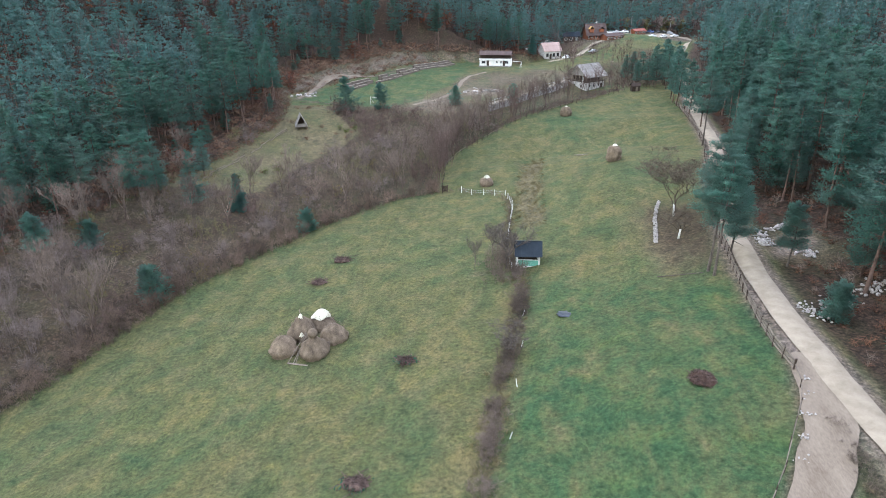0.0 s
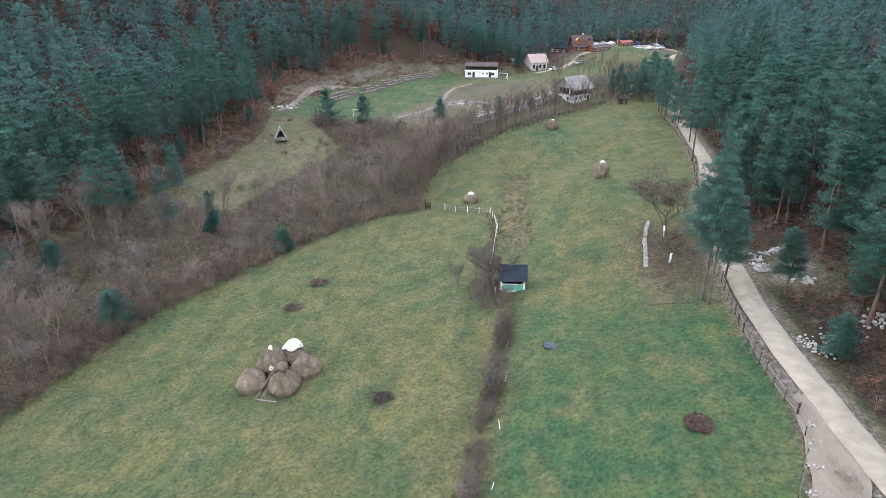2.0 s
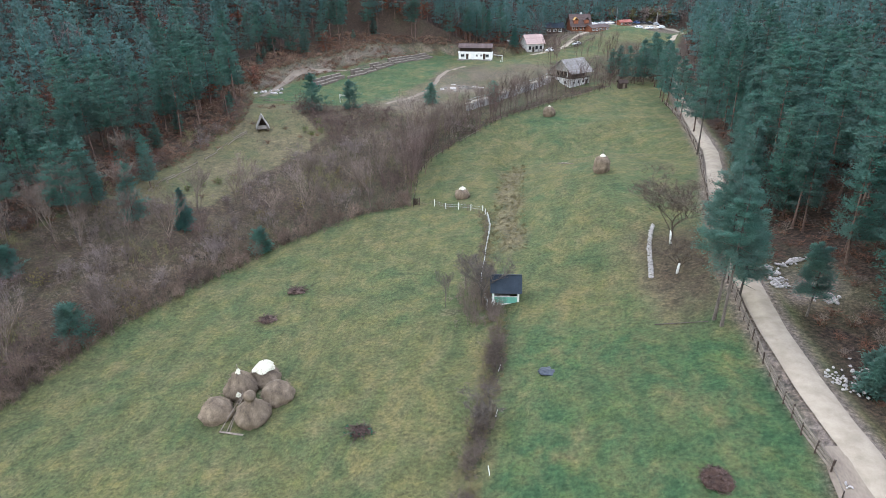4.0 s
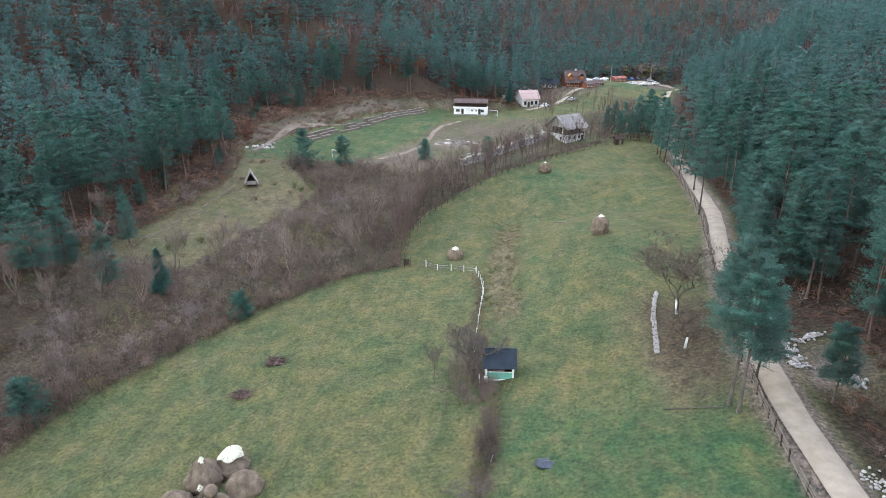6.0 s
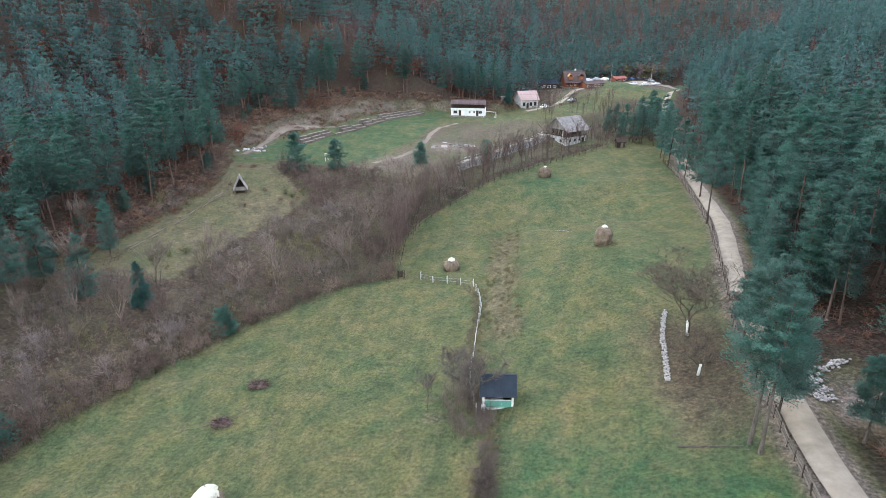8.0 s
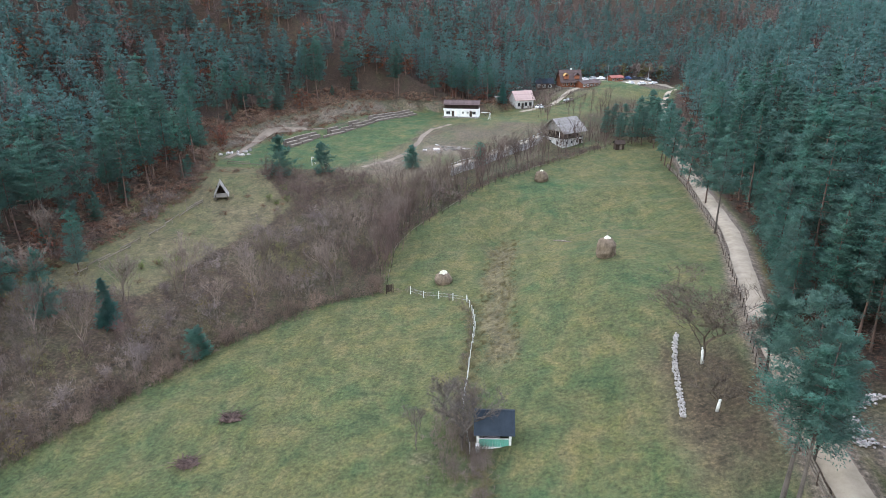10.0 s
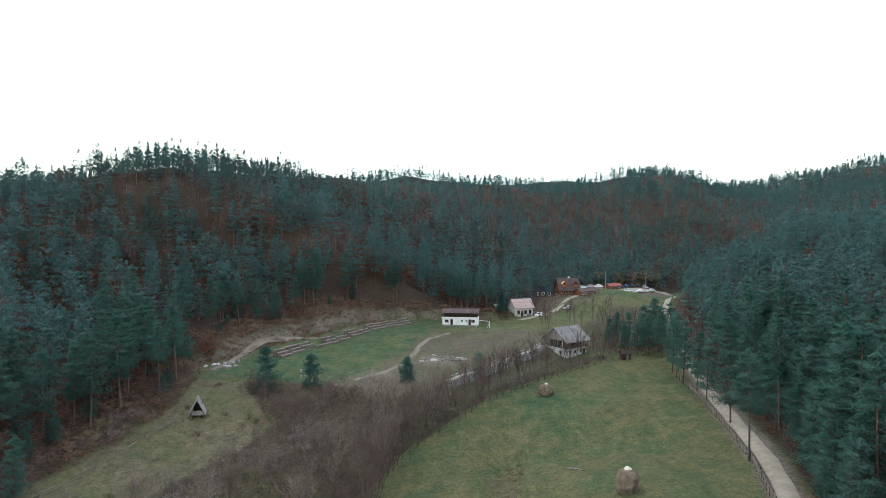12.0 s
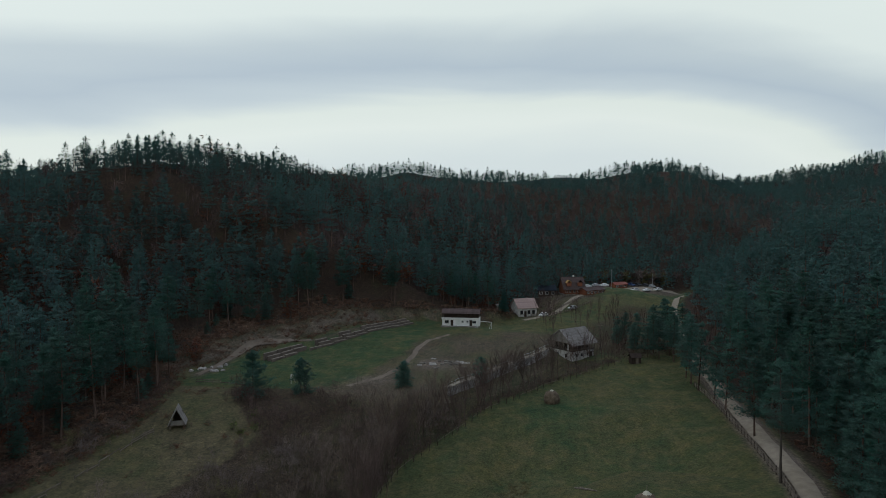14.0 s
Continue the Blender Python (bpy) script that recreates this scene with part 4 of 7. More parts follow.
for k, t in enumerate((17, 14, 19, 15)):
    v, f = stem(80 + k, t, 0.2, 0.3, 3, 4)
    FAR_TRUNKS.append(np.array([[v[i] for i in q] for q in f]))


def far_west(x, y):
    d = west_depth(x, y) - bank(y)
    return (d > 0) & (((d > 20) & (y < 118)) | ((d > 9) & (y >= 118) & (y < 200)) | (y >= 200)) & (d < 250) & (np.abs(x + 3) < 1.0 * (y + 60) + 20)


def far_east(x, y):
    d = east_depth(x, y)
    return (d > 6) & ((d > 24) | (y > 125)) & (d < 330) & (np.abs(x + 3) < 1.0 * (y + 60) + 20)


places, bare_places, rust_places = [], [], []
def far_head(x, y):
    return (y > 274) & (west_depth(x, y) <= 2) & (east_depth(x, y) <= 6)


for keep, box in ((far_west, (-420, 140, -10, 520)), (far_east, (40, 420, -30, 620)), (far_head, (40, 160, 270, 620))):
    x, y = spread(rng, *box, 5.4, keep)
    dist = np.hypot(x + 3, y + 40)
    z = ground_z(x, y)
    for a, b, c, e in zip(x, y, z, dist):
        if e > 420 and rng.random() < 0.3:
            continue
        if c < 56 and rng.random() < (0.34 if c > 24 and a < 60 else 0.18):
            bare_places.append((a, b, c - 0.2, rng.uniform(0.7, 1.15), rng.uniform(0, 6.28), rng.integers(0, 3)))
        else:
            if c > 50 and b < 300:
                places.append((a + 2.4, b + 1.2, gz(a + 2.4, b + 1.2) - 0.2, rng.uniform(0.45, 0.65), 1.0, rng.integers(0, 4)))
            places.append((a, b, c - 0.2, rng.uniform(0.65, 1.1) * (0.74 if b > 300 else 0.68 if c > 45 else 1), rng.uniform(0, 6.28), rng.integers(0, 4)))
x, y = spread(rng, 100, 950, 330, 1050, 10.5, lambda x, y: ((east_depth(x, y) > 330) | ((y > 600) & (east_depth(x, y) > 60))) & (east_depth(x, y) < 800) & (west_depth(x, y) < 330) & (x < 1.15 * (y + 60)) & (x > -0.6 * y))
for a, b, c in zip(x, y, ground_z(x, y)):
    (bare_places if rng.random() < 0.2 else places).append((a, b, c - 0.5, rng.uniform(0.8, 1.15), rng.uniform(0, 6.28), rng.integers(0, 3)))
scatter_mesh("ridge_forest", [q[0] for q in FAINT_SHAPES], [p for p in places if p[1] >= 235 or p[0] < -200], NEEDLES_HAZE, "distant blue-green pine forest rising to the ridge", "forest", 3, [q[1] for q in FAINT_SHAPES])
scatter_mesh("pine_forest", [q[0] for q in FAR_SHAPES], [p for p in places if p[1] < 235 and p[0] >= -200], NEEDLES_HAZE, "dense dark blue-green pine forest on the valley slopes", "forest", 3, [q[1] for q in FAR_SHAPES])
scatter_mesh("pine_trunks", FAR_TRUNKS, [p for p in places if p[1] < 300], BARK, "bare reddish pine trunks standing in the forest", "forest")
BARE_FAR = [shrub_shape(120 + k, 12, 4.6, 9, 84, 0.11) for k in range(3)]
scatter_mesh("bare_woodland", BARE_FAR, bare_places, TWIGS_FAR, "leafless brown deciduous woodland among the pines", "forest", 3)

# rust-leaved undergrowth
LEAFY = []
for k in range(3):
    r2 = np.random.default_rng(140 + k)
    c = r2.normal(0, 1, (60, 3)) * (1.0, 1.0, 0.9) + (0, 0, 2.0)
    c[:, 2] = np.maximum(c[:, 2], 0.2)
    LEAFY.append(diamonds(r2, c, np.full(60, 0.55), np.zeros((60, 3)), 2))
x, y = spread(rng, -190, 60, -5, 330, 5.0, lambda x, y: (west_depth(x, y) > 1) & (west_depth(x, y) < 130) & rust_zone(x, y) & (np.abs(x + 3) < y + 80))
rp = [(a, b, gz(a, b), rng.uniform(0.5, 1.5), rng.uniform(0, 6), rng.integers(0, 3)) for a, b in zip(x, y) if rng.random() < 0.55]
x, y = spread(rng, 30, 200, 0, 330, 8.0, lambda x, y: (east_depth(x, y) > 12) & rust_zone(x, y))
rp += [(a, b, gz(a, b), rng.uniform(0.5, 1.3), rng.uniform(0, 6), rng.integers(0, 3)) for a, b in zip(x, y) if rng.random() < 0.3]
x, y = spread(rng, -260, -30, 110, 330, 8.0, lambda x, y: (west_depth(x, y) > 40) & (np.abs(x + 3) < y + 80) & (np.sin(0.07 * x + 1) * np.sin(0.06 * y + 0.03 * x) > 0.1))
rp += [(a, b, gz(a, b), rng.uniform(1.6, 2.8), rng.uniform(0, 6), rng.integers(0, 3)) for a, b in zip(x, y) if rng.random() < 0.4]
scatter_mesh("rust_undergrowth", LEAFY, rp, RUST, "rust-brown leaved beech undergrowth on the forest floor", "undergrowth")

# ---- bare thicket along the stream ----
SHRUBS = [shrub_shape(160 + k, h, s, 12, 112, 0.026) for k, (h, s) in enumerate([(2.2, 1.3), (3.0, 1.4), (1.5, 1.4), (3.8, 1.6)])]


DRY_EDGE = [(-57, 33), (-52.5, 51), (-46, 67), (-43.5, 76), (-51, 84), (-58, 93)]


def thicket(x, y):
    xf, xe = line_x(y, FIELD_EDGE), interp(y, *EDGE)
    meadow = (y > 35) & (y < 97) & (x < line_x(y, DRY_EDGE) + 1.5 * np.sin(y * 0.7)) & (x > xe + 1)
    north = np.interp(x, (-60, -42, -33, -23, -12, 6, 20), (97, 95, 90, 88, 93, 112, 122))
    return (x < xf - 0.6) & (x > xe - 5) & (y < north) & ~meadow


x, y = spread(rng, -120, 40, -30, 132, 1.45, thicket)
sp = [(a, b, gz(a, b) - 0.05, rng.uniform(0.5, 1.15) * (0.6 if line_x(b, FIELD_EDGE) - a < 2.5 else 0.6 if b > 96 else 1.5 if (b < 2 and rng.random() < 0.35) else 1), rng.uniform(0, 6.28), rng.integers(0, 4)) for a, b in zip(x, y)]
def clumped(p):
    return math.sin(p[0] * 0.33 + 0.7 * math.sin(p[1] * 0.21)) * math.sin(p[1] * 0.29 + 1.1) + 0.4 * math.sin(p[0] * 0.9 + p[1] * 0.7)


WALL_X = ((90, 97, 107, 118, 126, 133), (-14, -11, -4, 3.5, 9, 13.6))
sp = [(a, b, c, s * (0.85 + 0.55 * clumped((a, b))) * (0.55 if b > 92 else 0.8 if b < 48 else 1), t, k) for a, b, c, s, t, k in sp if b < 93 or a > np.interp(b, *WALL_X) + 0.8]
red = lambda p: (p[0] < -24 and 76 < p[1] < 97) or (math.sin(p[0] * 0.21 + 1) * math.sin(p[1] * 0.17 + p[0] * 0.05) > 0.42)
x, y = spread(rng, -72, -42, 34, 98, 2.6, lambda x, y: (x < line_x(y, DRY_EDGE)) & (west_depth(x, y) < -1) & (np.sin(0.5 * x + 0.3 * y) * np.sin(0.37 * y - 0.2 * x) + 0.35 * (x - line_x(y, DRY_EDGE) > -5) > 0.35))
sp += [(a, b, gz(a, b) - 0.05, rng.uniform(0.2, 0.5), rng.uniform(0, 6.28), rng.integers(0, 4)) for a, b in zip(x, y)]
scatter_mesh("rusty_thicket", SHRUBS, [p for p in sp if red(p)], BROWNTWIGS, "dark red-brown leafless shrubs in the thicket", "shrubs", 3)
pale = lambda p: clumped(p) > (0.05 if p[1] > 45 else 0.42)
olive = lambda p: math.sin(p[0] * 0.17 + 2) * math.sin(p[1] * 0.23 + p[0] * 0.1) > 0.55
scatter_mesh("pale_thicket", SHRUBS, [p for p in sp if pale(p) and not red(p) and not olive(p)], TWIGS_PALE, "pale lilac-grey leafless shrubs rising from the thicket", "shrubs", 3)
scatter_mesh("olive_thicket", SHRUBS, [p for p in sp if olive(p) and not red(p)], TWIGS_OLIVE, "olive-brown shrubs with withered leaves in the thicket", "shrubs", 3)
scatter_mesh("bare_thicket", SHRUBS, [p for p in sp if not red(p) and not pale(p) and not olive(p)], TWIGS, "leafless grey-brown shrubs in a dense thicket along the stream", "shrubs", 3)
# dense red-brown shrubs where the thicket meets the field
EDGETWIGS = stained("red_brown_edge_twigs", (0.040, 0.028, 0.022), (0.210, 0.150, 0.112), 0.22, 3, 0.9, 0, 0, (1, 1, 1), 0.35, True)
ep = []
for b in np.arange(-34, 46, 0.11):
    a = line_x(b, FIELD_EDGE) - 0.7 - abs(rng.normal(0, 2.4))
    ep.append((a, b + rng.normal(0, 0.4), gz(a, b) - 0.05, rng.uniform(0.35, 0.85) * (1 + 0.3 * math.sin(b * 0.8 + a)), rng.uniform(0, 6.28), rng.integers(0, 4)))
scatter_mesh("edge_thicket", SHRUBS, ep, EDGETWIGS, "dense red-brown leafless shrubs edging the lower field", "shrubs", 3)
# bracken and dry stalks beneath
BRACK = [shrub_shape(180 + k, 0.7, 1.0, 16, 40, 0.035) for k in range(3)]
bp = [(a + rng.normal(0, .6), b + rng.normal(0, .6), gz(a, b) - 0.05, rng.uniform(0.6, 1.4), rng.uniform(0, 6.28), rng.integers(0, 3)) for a, b in zip(x, y) if rng.random() < 0.35]
x, y = spread(rng, -110, 30, 0, 195, 2.1, lambda x, y: (west_depth(x, y) > -1) & (west_depth(x, y) < 22))
bp += [(a, b, gz(a, b) - 0.05, rng.uniform(0.7, 1.7), rng.uniform(0, 6.28), rng.integers(0, 3)) for a, b in zip(x, y)]
scatter_mesh("dead_bracken", BRACK, bp, BRACKEN, "red-brown dead bracken at the forest edge", "undergrowth", 3)

TUSSOCK = stained("red_brown_tussocks", (0.075, 0.046, 0.032), (0.235, 0.155, 0.105), 0.25, 4, 0.9, 0, 0, (1, 1, 1), 0.35, True)
x, y = spread(rng, -95, 40, 104, 212, 1.5, lambda x, y: (west_depth(x, y) > 4.5 - 3 * np.sin(x * 0.4 + y * 0.3)) & (west_depth(x, y) < bank(y) + 7) & (np.sin(0.35 * x + 0.2 * y) * np.sin(0.3 * y - 0.15 * x) > -0.55))
x2, y2 = spread(rng, -110, -60, 30, 96, 1.7, lambda x, y: (west_depth(x, y) > 0) & (west_depth(x, y) < 13))
x, y = np.r_[x, x2], np.r_[y, y2]
scatter_mesh("bank_tussocks", BRACK, [(a, b, gz(a, b) - 0.05, rng.uniform(0.8, 1.9), rng.uniform(0, 6.28), rng.integers(0, 3)) for a, b in zip(x, y)], TUSSOCK, "red-brown dead fern tussocks on the cut bank", "undergrowth", 3)

# alders and willows standing in the thicket
BARE = [bare_kind(200 + k, t, 0.55, "slender leafless alder with many fine upright twigs", "bare trees along the stream", 5, 0.10, 0.42, 0.40, bark=BROWNTWIGS, twig=TWIGS) for k, t in enumerate((9.5, 11.0, 8.5, 10.2))]
SLIM = [bare_kind(260 + k, t, 0.4, "thin leafless alder pole on the stream bank", "alder poles on the stream bank", 3, 0.08, 0.6, 0.55, fuzz=2, bark=BROWNTWIGS, twig=BROWNTWIGS) for k, t in enumerate((7.0, 8.5, 6.0, 7.8))]
slim_used = set()
for a, b in [(p + rng.normal(0, 1.3) - 2.2, q + rng.normal(0, 0.7) + 1.2) for p, q in zip(np.interp(np.arange(44, 131, 1.0), [p[1] for p in FIELD_EDGE], [p[0] for p in FIELD_EDGE]), np.arange(44, 131, 1.0))]:
    k = int(rng.integers(0, 4))
    t = SLIM[k] if k not in slim_used else copy_thing(SLIM[k], Matrix.Identity(4))
    slim_used.add(k)
    t.matrix_basis = Matrix.LocRotScale((a, b, gz(a, b)), Euler((rng.normal(0, .06), rng.normal(0, .06), rng.uniform(0, 6.28))), None) @ Matrix.Scale(float(rng.uniform(0.6, 1.1)), 4)
x, y = spread(rng, -100, 40, -25, 118, 5.2, lambda x, y: thicket(x, y) & ((np.abs(x - line_x(y, FIELD_EDGE) + 6) < 7) | (y < 45)))
used = set()
for a, b in zip(x, y):
    if b < 45 and rng.random() < 0.74:
        continue
    k = int(rng.integers(0, 4))
    m = Matrix.LocRotScale((a, b, gz(a, b)), Euler((rng.normal(0, .05), rng.normal(0, .05), rng.uniform(0, 6.28))), None) @ Matrix.Scale(float(rng.uniform(0.6, 1.05)), 4)
    t = BARE[k] if k not in used else copy_thing(BARE[k], Matrix.Identity(4))
    used.add(k)
    t.matrix_basis = m

# bare trees between the barn and the farmhouse
for k in range(34):
    a, b = rng.uniform(14, 46), rng.uniform(150, 188)
    if abs(a - 22) < 8 and b < 146:
        continue
    j = int(rng.integers(0, 4))
    t = copy_thing(SLIM[j], Matrix.Identity(4))
    t.matrix_basis = Matrix.LocRotScale((a, b, gz(a, b)), Euler((0, 0, rng.uniform(0, 6.28))), None) @ Matrix.Scale(float(rng.uniform(0.6, 1.0)), 4)


# beeches that keep their rust leaves at the forest edge
def beech(seed, x, y, tall, label):
    ob = thing("beech_tree", label, "tree", group="rust-leaved beeches")
    (tv, tf), (lv, lf) = bare_limbs(seed, tall * 0.9, 0.6, 4, 0.11, 0.45, 0.4)
    link("trunk", tv, tf, GREYBARK, ob)
    r = np.random.default_rng(seed)
    c = r.normal(0, 1, (150, 3)) * (tall * 0.17, tall * 0.17, tall * 0.2) + (0, 0, tall * 0.58)
    c[:, 2] = np.clip(c[:, 2], tall * 0.12, tall)
    crown = quads_mesh("crown", diamonds(r, c, np.full(150, 0.5), np.zeros((150, 3)), 5), RUST, ob)
    link("limb_frame", lv, lf, GREYBARK, crown)
    ob.matrix_basis = pose(x, y, gz(x, y) - 0.1, 0, 0, seed * 33)


for k, (x, y, tall) in enumerate([(-83.9, 87.4, 9), (-80.5, 84, 7), (-103.4, 65.4, 9), (-99, 62, 7), (-79.2, 93, 8), (-9.5, 203, 9), (-46, 190, 8), (-33, 191, 8), (-84, 109, 8), (-88, 100, 7), (-75.5, 116, 6), (-62, 150, 7), (-20, 196, 8), (-52, 182, 8), (8, 214, 8), (-92, 92, 8), (76, 172, 8), (70, 183, 8), (-94, 50, 7), (-86, 36, 7)]):
    beech(400 + k, x, y, tall, "beech holding rust-orange leaves at the forest edge")


def hazel(seed, x, y, tall):
    ob = thing("hazel_bush", "large grey-lilac leafless hazel bush beside the field", "bush", group="hazel bushes")
    q = shrub_shape(seed, tall, tall * 0.42, 46, 420, 0.03)
    link("twig_mass", q.reshape(-1, 3).tolist(), np.arange(len(q) * 3).reshape(-1, 3).tolist(), TWIGS_PALE, ob)
    ob.matrix_basis = pose(x, y, gz(x, y) - 0.1, 0, 0, seed * 57)


for k, (x, y, tall) in enumerate([(-65.3, -18.5, 5.0), (-61.5, -14.7, 4.6), (-67.1, -8.8, 5.2), (-72, -13, 5.2), (-70, -24, 5), (-76, -3, 5), (-62, -23, 4.2), (-58, 3, 4.2), (-52, 10, 4), (-48, 19, 4.2), (-62, 12, 4.6)]):
    hazel(440 + k, x, y, tall)
x, y = spread(rng, -100, -36, -30, 40, 6.5, lambda x, y: thicket(x, y) & (line_x(y, FIELD_EDGE) - x > 3))
for k, (a, b) in enumerate(zip(x, y)):
    if rng.random() < 0.34:
        hazel(480 + k, a, b, rng.uniform(2.2, 3.6))

# undergrowth beneath the roadside pines
x, y = spread(rng, 24, 90, -36, 130, 1.9, lambda x, y: (east_depth(x, y) > 3.4) & (east_depth(x, y) < 22) & ~((np.abs(x - 30) < 4) & (np.abs(y + 6) < 6)))
up = [(a, b, gz(a, b) - 0.05, rng.uniform(0.5, 1.5), rng.uniform(0, 6.28), rng.integers(0, 3)) for a, b in zip(x, y) if rng.random() < 0.7]
scatter_mesh("roadside_bracken", BRACK, up, BRACKEN, "red-brown dead bracken beneath roadside pines", "undergrowth", 3)
x, y = np.r_[x, rng.uniform(19.7, 20.8, 90)], np.r_[y, rng.uniform(-60, -39.5, 90)]
us = [(a, b, gz(a, b) - 0.05, rng.uniform(0.4, 0.9) * (0.4 if a < 21.5 else 1), rng.uniform(0, 6.28), rng.integers(0, 4)) for a, b in zip(x, y) if a < 21.5 or rng.random() < 0.25]
scatter_mesh("roadside_shrubs", SHRUBS, us, TWIGS, "leafless brown shrubs beneath roadside pines", "shrubs", 3)


# shrubs that keep some yellowed leaves
def leafy_shrub(seed, x, y, tall, mat, label):
    ob = thing("leafy_shrub", label, "shrub", at_spot(x, y), "yellowing shrubs in the thicket")
    q = shrub_shape(seed, tall, tall * 0.45, 22, 90, 0.025)
    link("twig_mass", q.reshape(-1, 3).tolist(), np.arange(len(q) * 3).reshape(-1, 3).tolist(), TWIGS, ob)
    r = np.random.default_rng(seed)
    c = r.normal(0, 1, (70, 3)) * (tall * 0.24, tall * 0.24, tall * 0.2) + (0, 0, tall * 0.6)
    quads_mesh("foliage", diamonds(r, c, np.full(70, 0.26), np.zeros((70, 3)), 3), mat, ob)


def at_spot(x, y):
    return pose(x, y, gz(x, y) - 0.05)


r7 = random.Random(77)
for k, (x, y, tall) in enumerate([(-56.0, 6.1, 3.6), (-66.0, 35.9, 4.5), (-50.3, 24.1, 2.6), (-60, 16, 3.0), (-45, 33, 2.6), (-71, 28, 3.6), (-52, 2, 2.8), (-40, 39, 2.4), (-33, 46, 2.6), (-64, -6, 3.2), (-68, 6, 3.0), (-36, 55, 2.5), (-30, 52, 2.2)]):
    leafy_shrub(700 + k, x, y, tall, OCHRE, "bare-stemmed shrub with a few yellowed leaves")
for k, (x, y, tall) in enumerate([(-58, 45.6, 1.5), (-56.0, 48.0, 1.1), (-60.5, 44.0, 1.2), (-62.5, 41.5, 1.3), (-47.0, 74.5, 1.4), (-49.1, 76.3, 1.5), (-46.5, 80, 2.2), (-45, 76, 1.8)]):
    leafy_shrub(730 + k, x, y, tall, FRESHLEAF, "low yellow-green leafy shrub on the dry meadow")


# ---- things on the meadows ----
def at_ground(x, y, turn=0.0, sink=0.0):
    return pose(x, y, gz(x, y) - sink, 0, 0, turn)


def along(pts, gap):
    """Evenly spaced spots and headings along a line."""
    pts = np.array(pts, float)
    d = np.r_[0, np.cumsum(np.hypot(*np.diff(pts, axis=0).T))]
    s = np.linspace(0, d[-1], max(2, int(round(d[-1] / gap)) + 1))
    return list(zip(np.interp(s, d, pts[:, 0]), np.interp(s, d, pts[:, 1])))


def mesh_of(bm, mat, name):
    me = bpy.data.meshes.new(name)
    bm.to_mesh(me)
    bm.free()
    me.materials.append(mat)
    return me


def piece(name, me, parent, m):
    ob = new(name, me)
    ob.parent = parent
    ob.matrix_basis = m
    return ob


def between(a, b):
    """The pose of a unit bar (along x, 1 long) laid from a to b."""
    a, b = Vector(a), Vector(b)
    q = (b - a).to_track_quat("X", "Z").to_matrix().to_4x4()
    return Matrix.Translation((a + b) / 2) @ q @ Matrix.Diagonal(((b - a).length, 1, 1, 1))


def hay_mound(seed, radius, tall, neck=0.0, peak=False):
    """A trodden haystack: bulging body, sagging folds, rounded head."""
    bm = bmesh.new()
    rings, sides = 22, 36
    rows = []
    for i in range(rings + 1):
        f = i / rings
        g = min(1.0, f / 0.74) if neck else f
        r = radius * (0.88 + 0.16 * math.sin(min(1, g * 2.1) * 2.2)) * (1 - max(0, (g - 0.24) / 0.76) ** (1.7 if peak else 3.6)) ** (0.85 if peak else 0.55)
        if neck and f > 0.72:
            r = max(r, neck * math.sqrt(max(0, 1 - ((f - 0.84) / 0.16) ** 2)))
        row = []
        for k in range(sides):
            a = 6.28319 * k / sides
            p = Vector((math.cos(a) * r, math.sin(a) * r, tall * f - 0.15))
            n1 = noise.noise(Vector((p.x * 0.9, p.y * 0.9, p.z * 0.7 + seed * 7)))
            n2 = noise.noise(Vector((p.x * 2.6, p.y * 2.6, p.z * 1.6 + seed * 3)))
            n3 = noise.noise(Vector((p.x * 6, p.y * 6, p.z * 5 + seed)))
            k2 = 1 + ((0.2 if peak else 0.09) * n1 + 0.12 * n2 + 0.06 * n3) * (1 if r > 0.2 else 0)
            row.append(bm.verts.new((p.x * k2, p.y * k2, p.z + 0.08 * n2)))
        rows.append(row)
    for i in range(rings):
        for k in range(sides):
            bm.faces.new((rows[i][k], rows[i][(k + 1) % sides], rows[i + 1][(k + 1) % sides], rows[i + 1][k]))
    bm.faces.new(rows[-1])
    return bm


def straw_fuzz(seed, radius, tall, count=260):
    r = np.random.default_rng(seed)
    a, f = r.uniform(0, 6.28, count), r.uniform(0, 0.95, count)
    rad = radius * (1.02 - 0.55 * f ** 2.2)
    b = np.c_[np.cos(a) * rad, np.sin(a) * rad, tall * f * 0.95]
    d = np.c_[np.cos(a), np.sin(a), r.uniform(-0.9, 0.3, count)] * r.uniform(0.1, 0.35, count)[:, None] + r.normal(0, 0.07, (count, 3))
    return slivers(r, b - d * 0.3, b + d, np.full(count, 0.02))


def cap_sheet(seed, radius, z, drop):
    """A torn sheet draped over a top."""
    bm = bmesh.new()
    rings, sides = 5, 18
    rows = [[bm.verts.new((0, 0, z + 0.06))]]
    for i in range(1, rings + 1):
        f = i / rings
        row = []
        for k in range(sides):
            a = 6.28319 * k / sides
            r = radius * f * (1 + (0.5 * noise.noise(Vector((math.cos(a) * 1.6, math.sin(a) * 1.6, seed))) if i > 2 else 0))
            row.append(bm.verts.new((math.cos(a) * r, math.sin(a) * r, z - drop * f ** 1.7 + 0.10 * math.sin(5 * a + seed) * f)))
        rows.append(row)
    for k in range(sides):
        bm.faces.new((rows[0][0], rows[1][k], rows[1][(k + 1) % sides]))
    for i in range(1, rings):
        for k in range(sides):
            bm.faces.new((rows[i][k], rows[i + 1][k], rows[i + 1][(k + 1) % sides], rows[i][(k + 1) % sides]))
    return bm


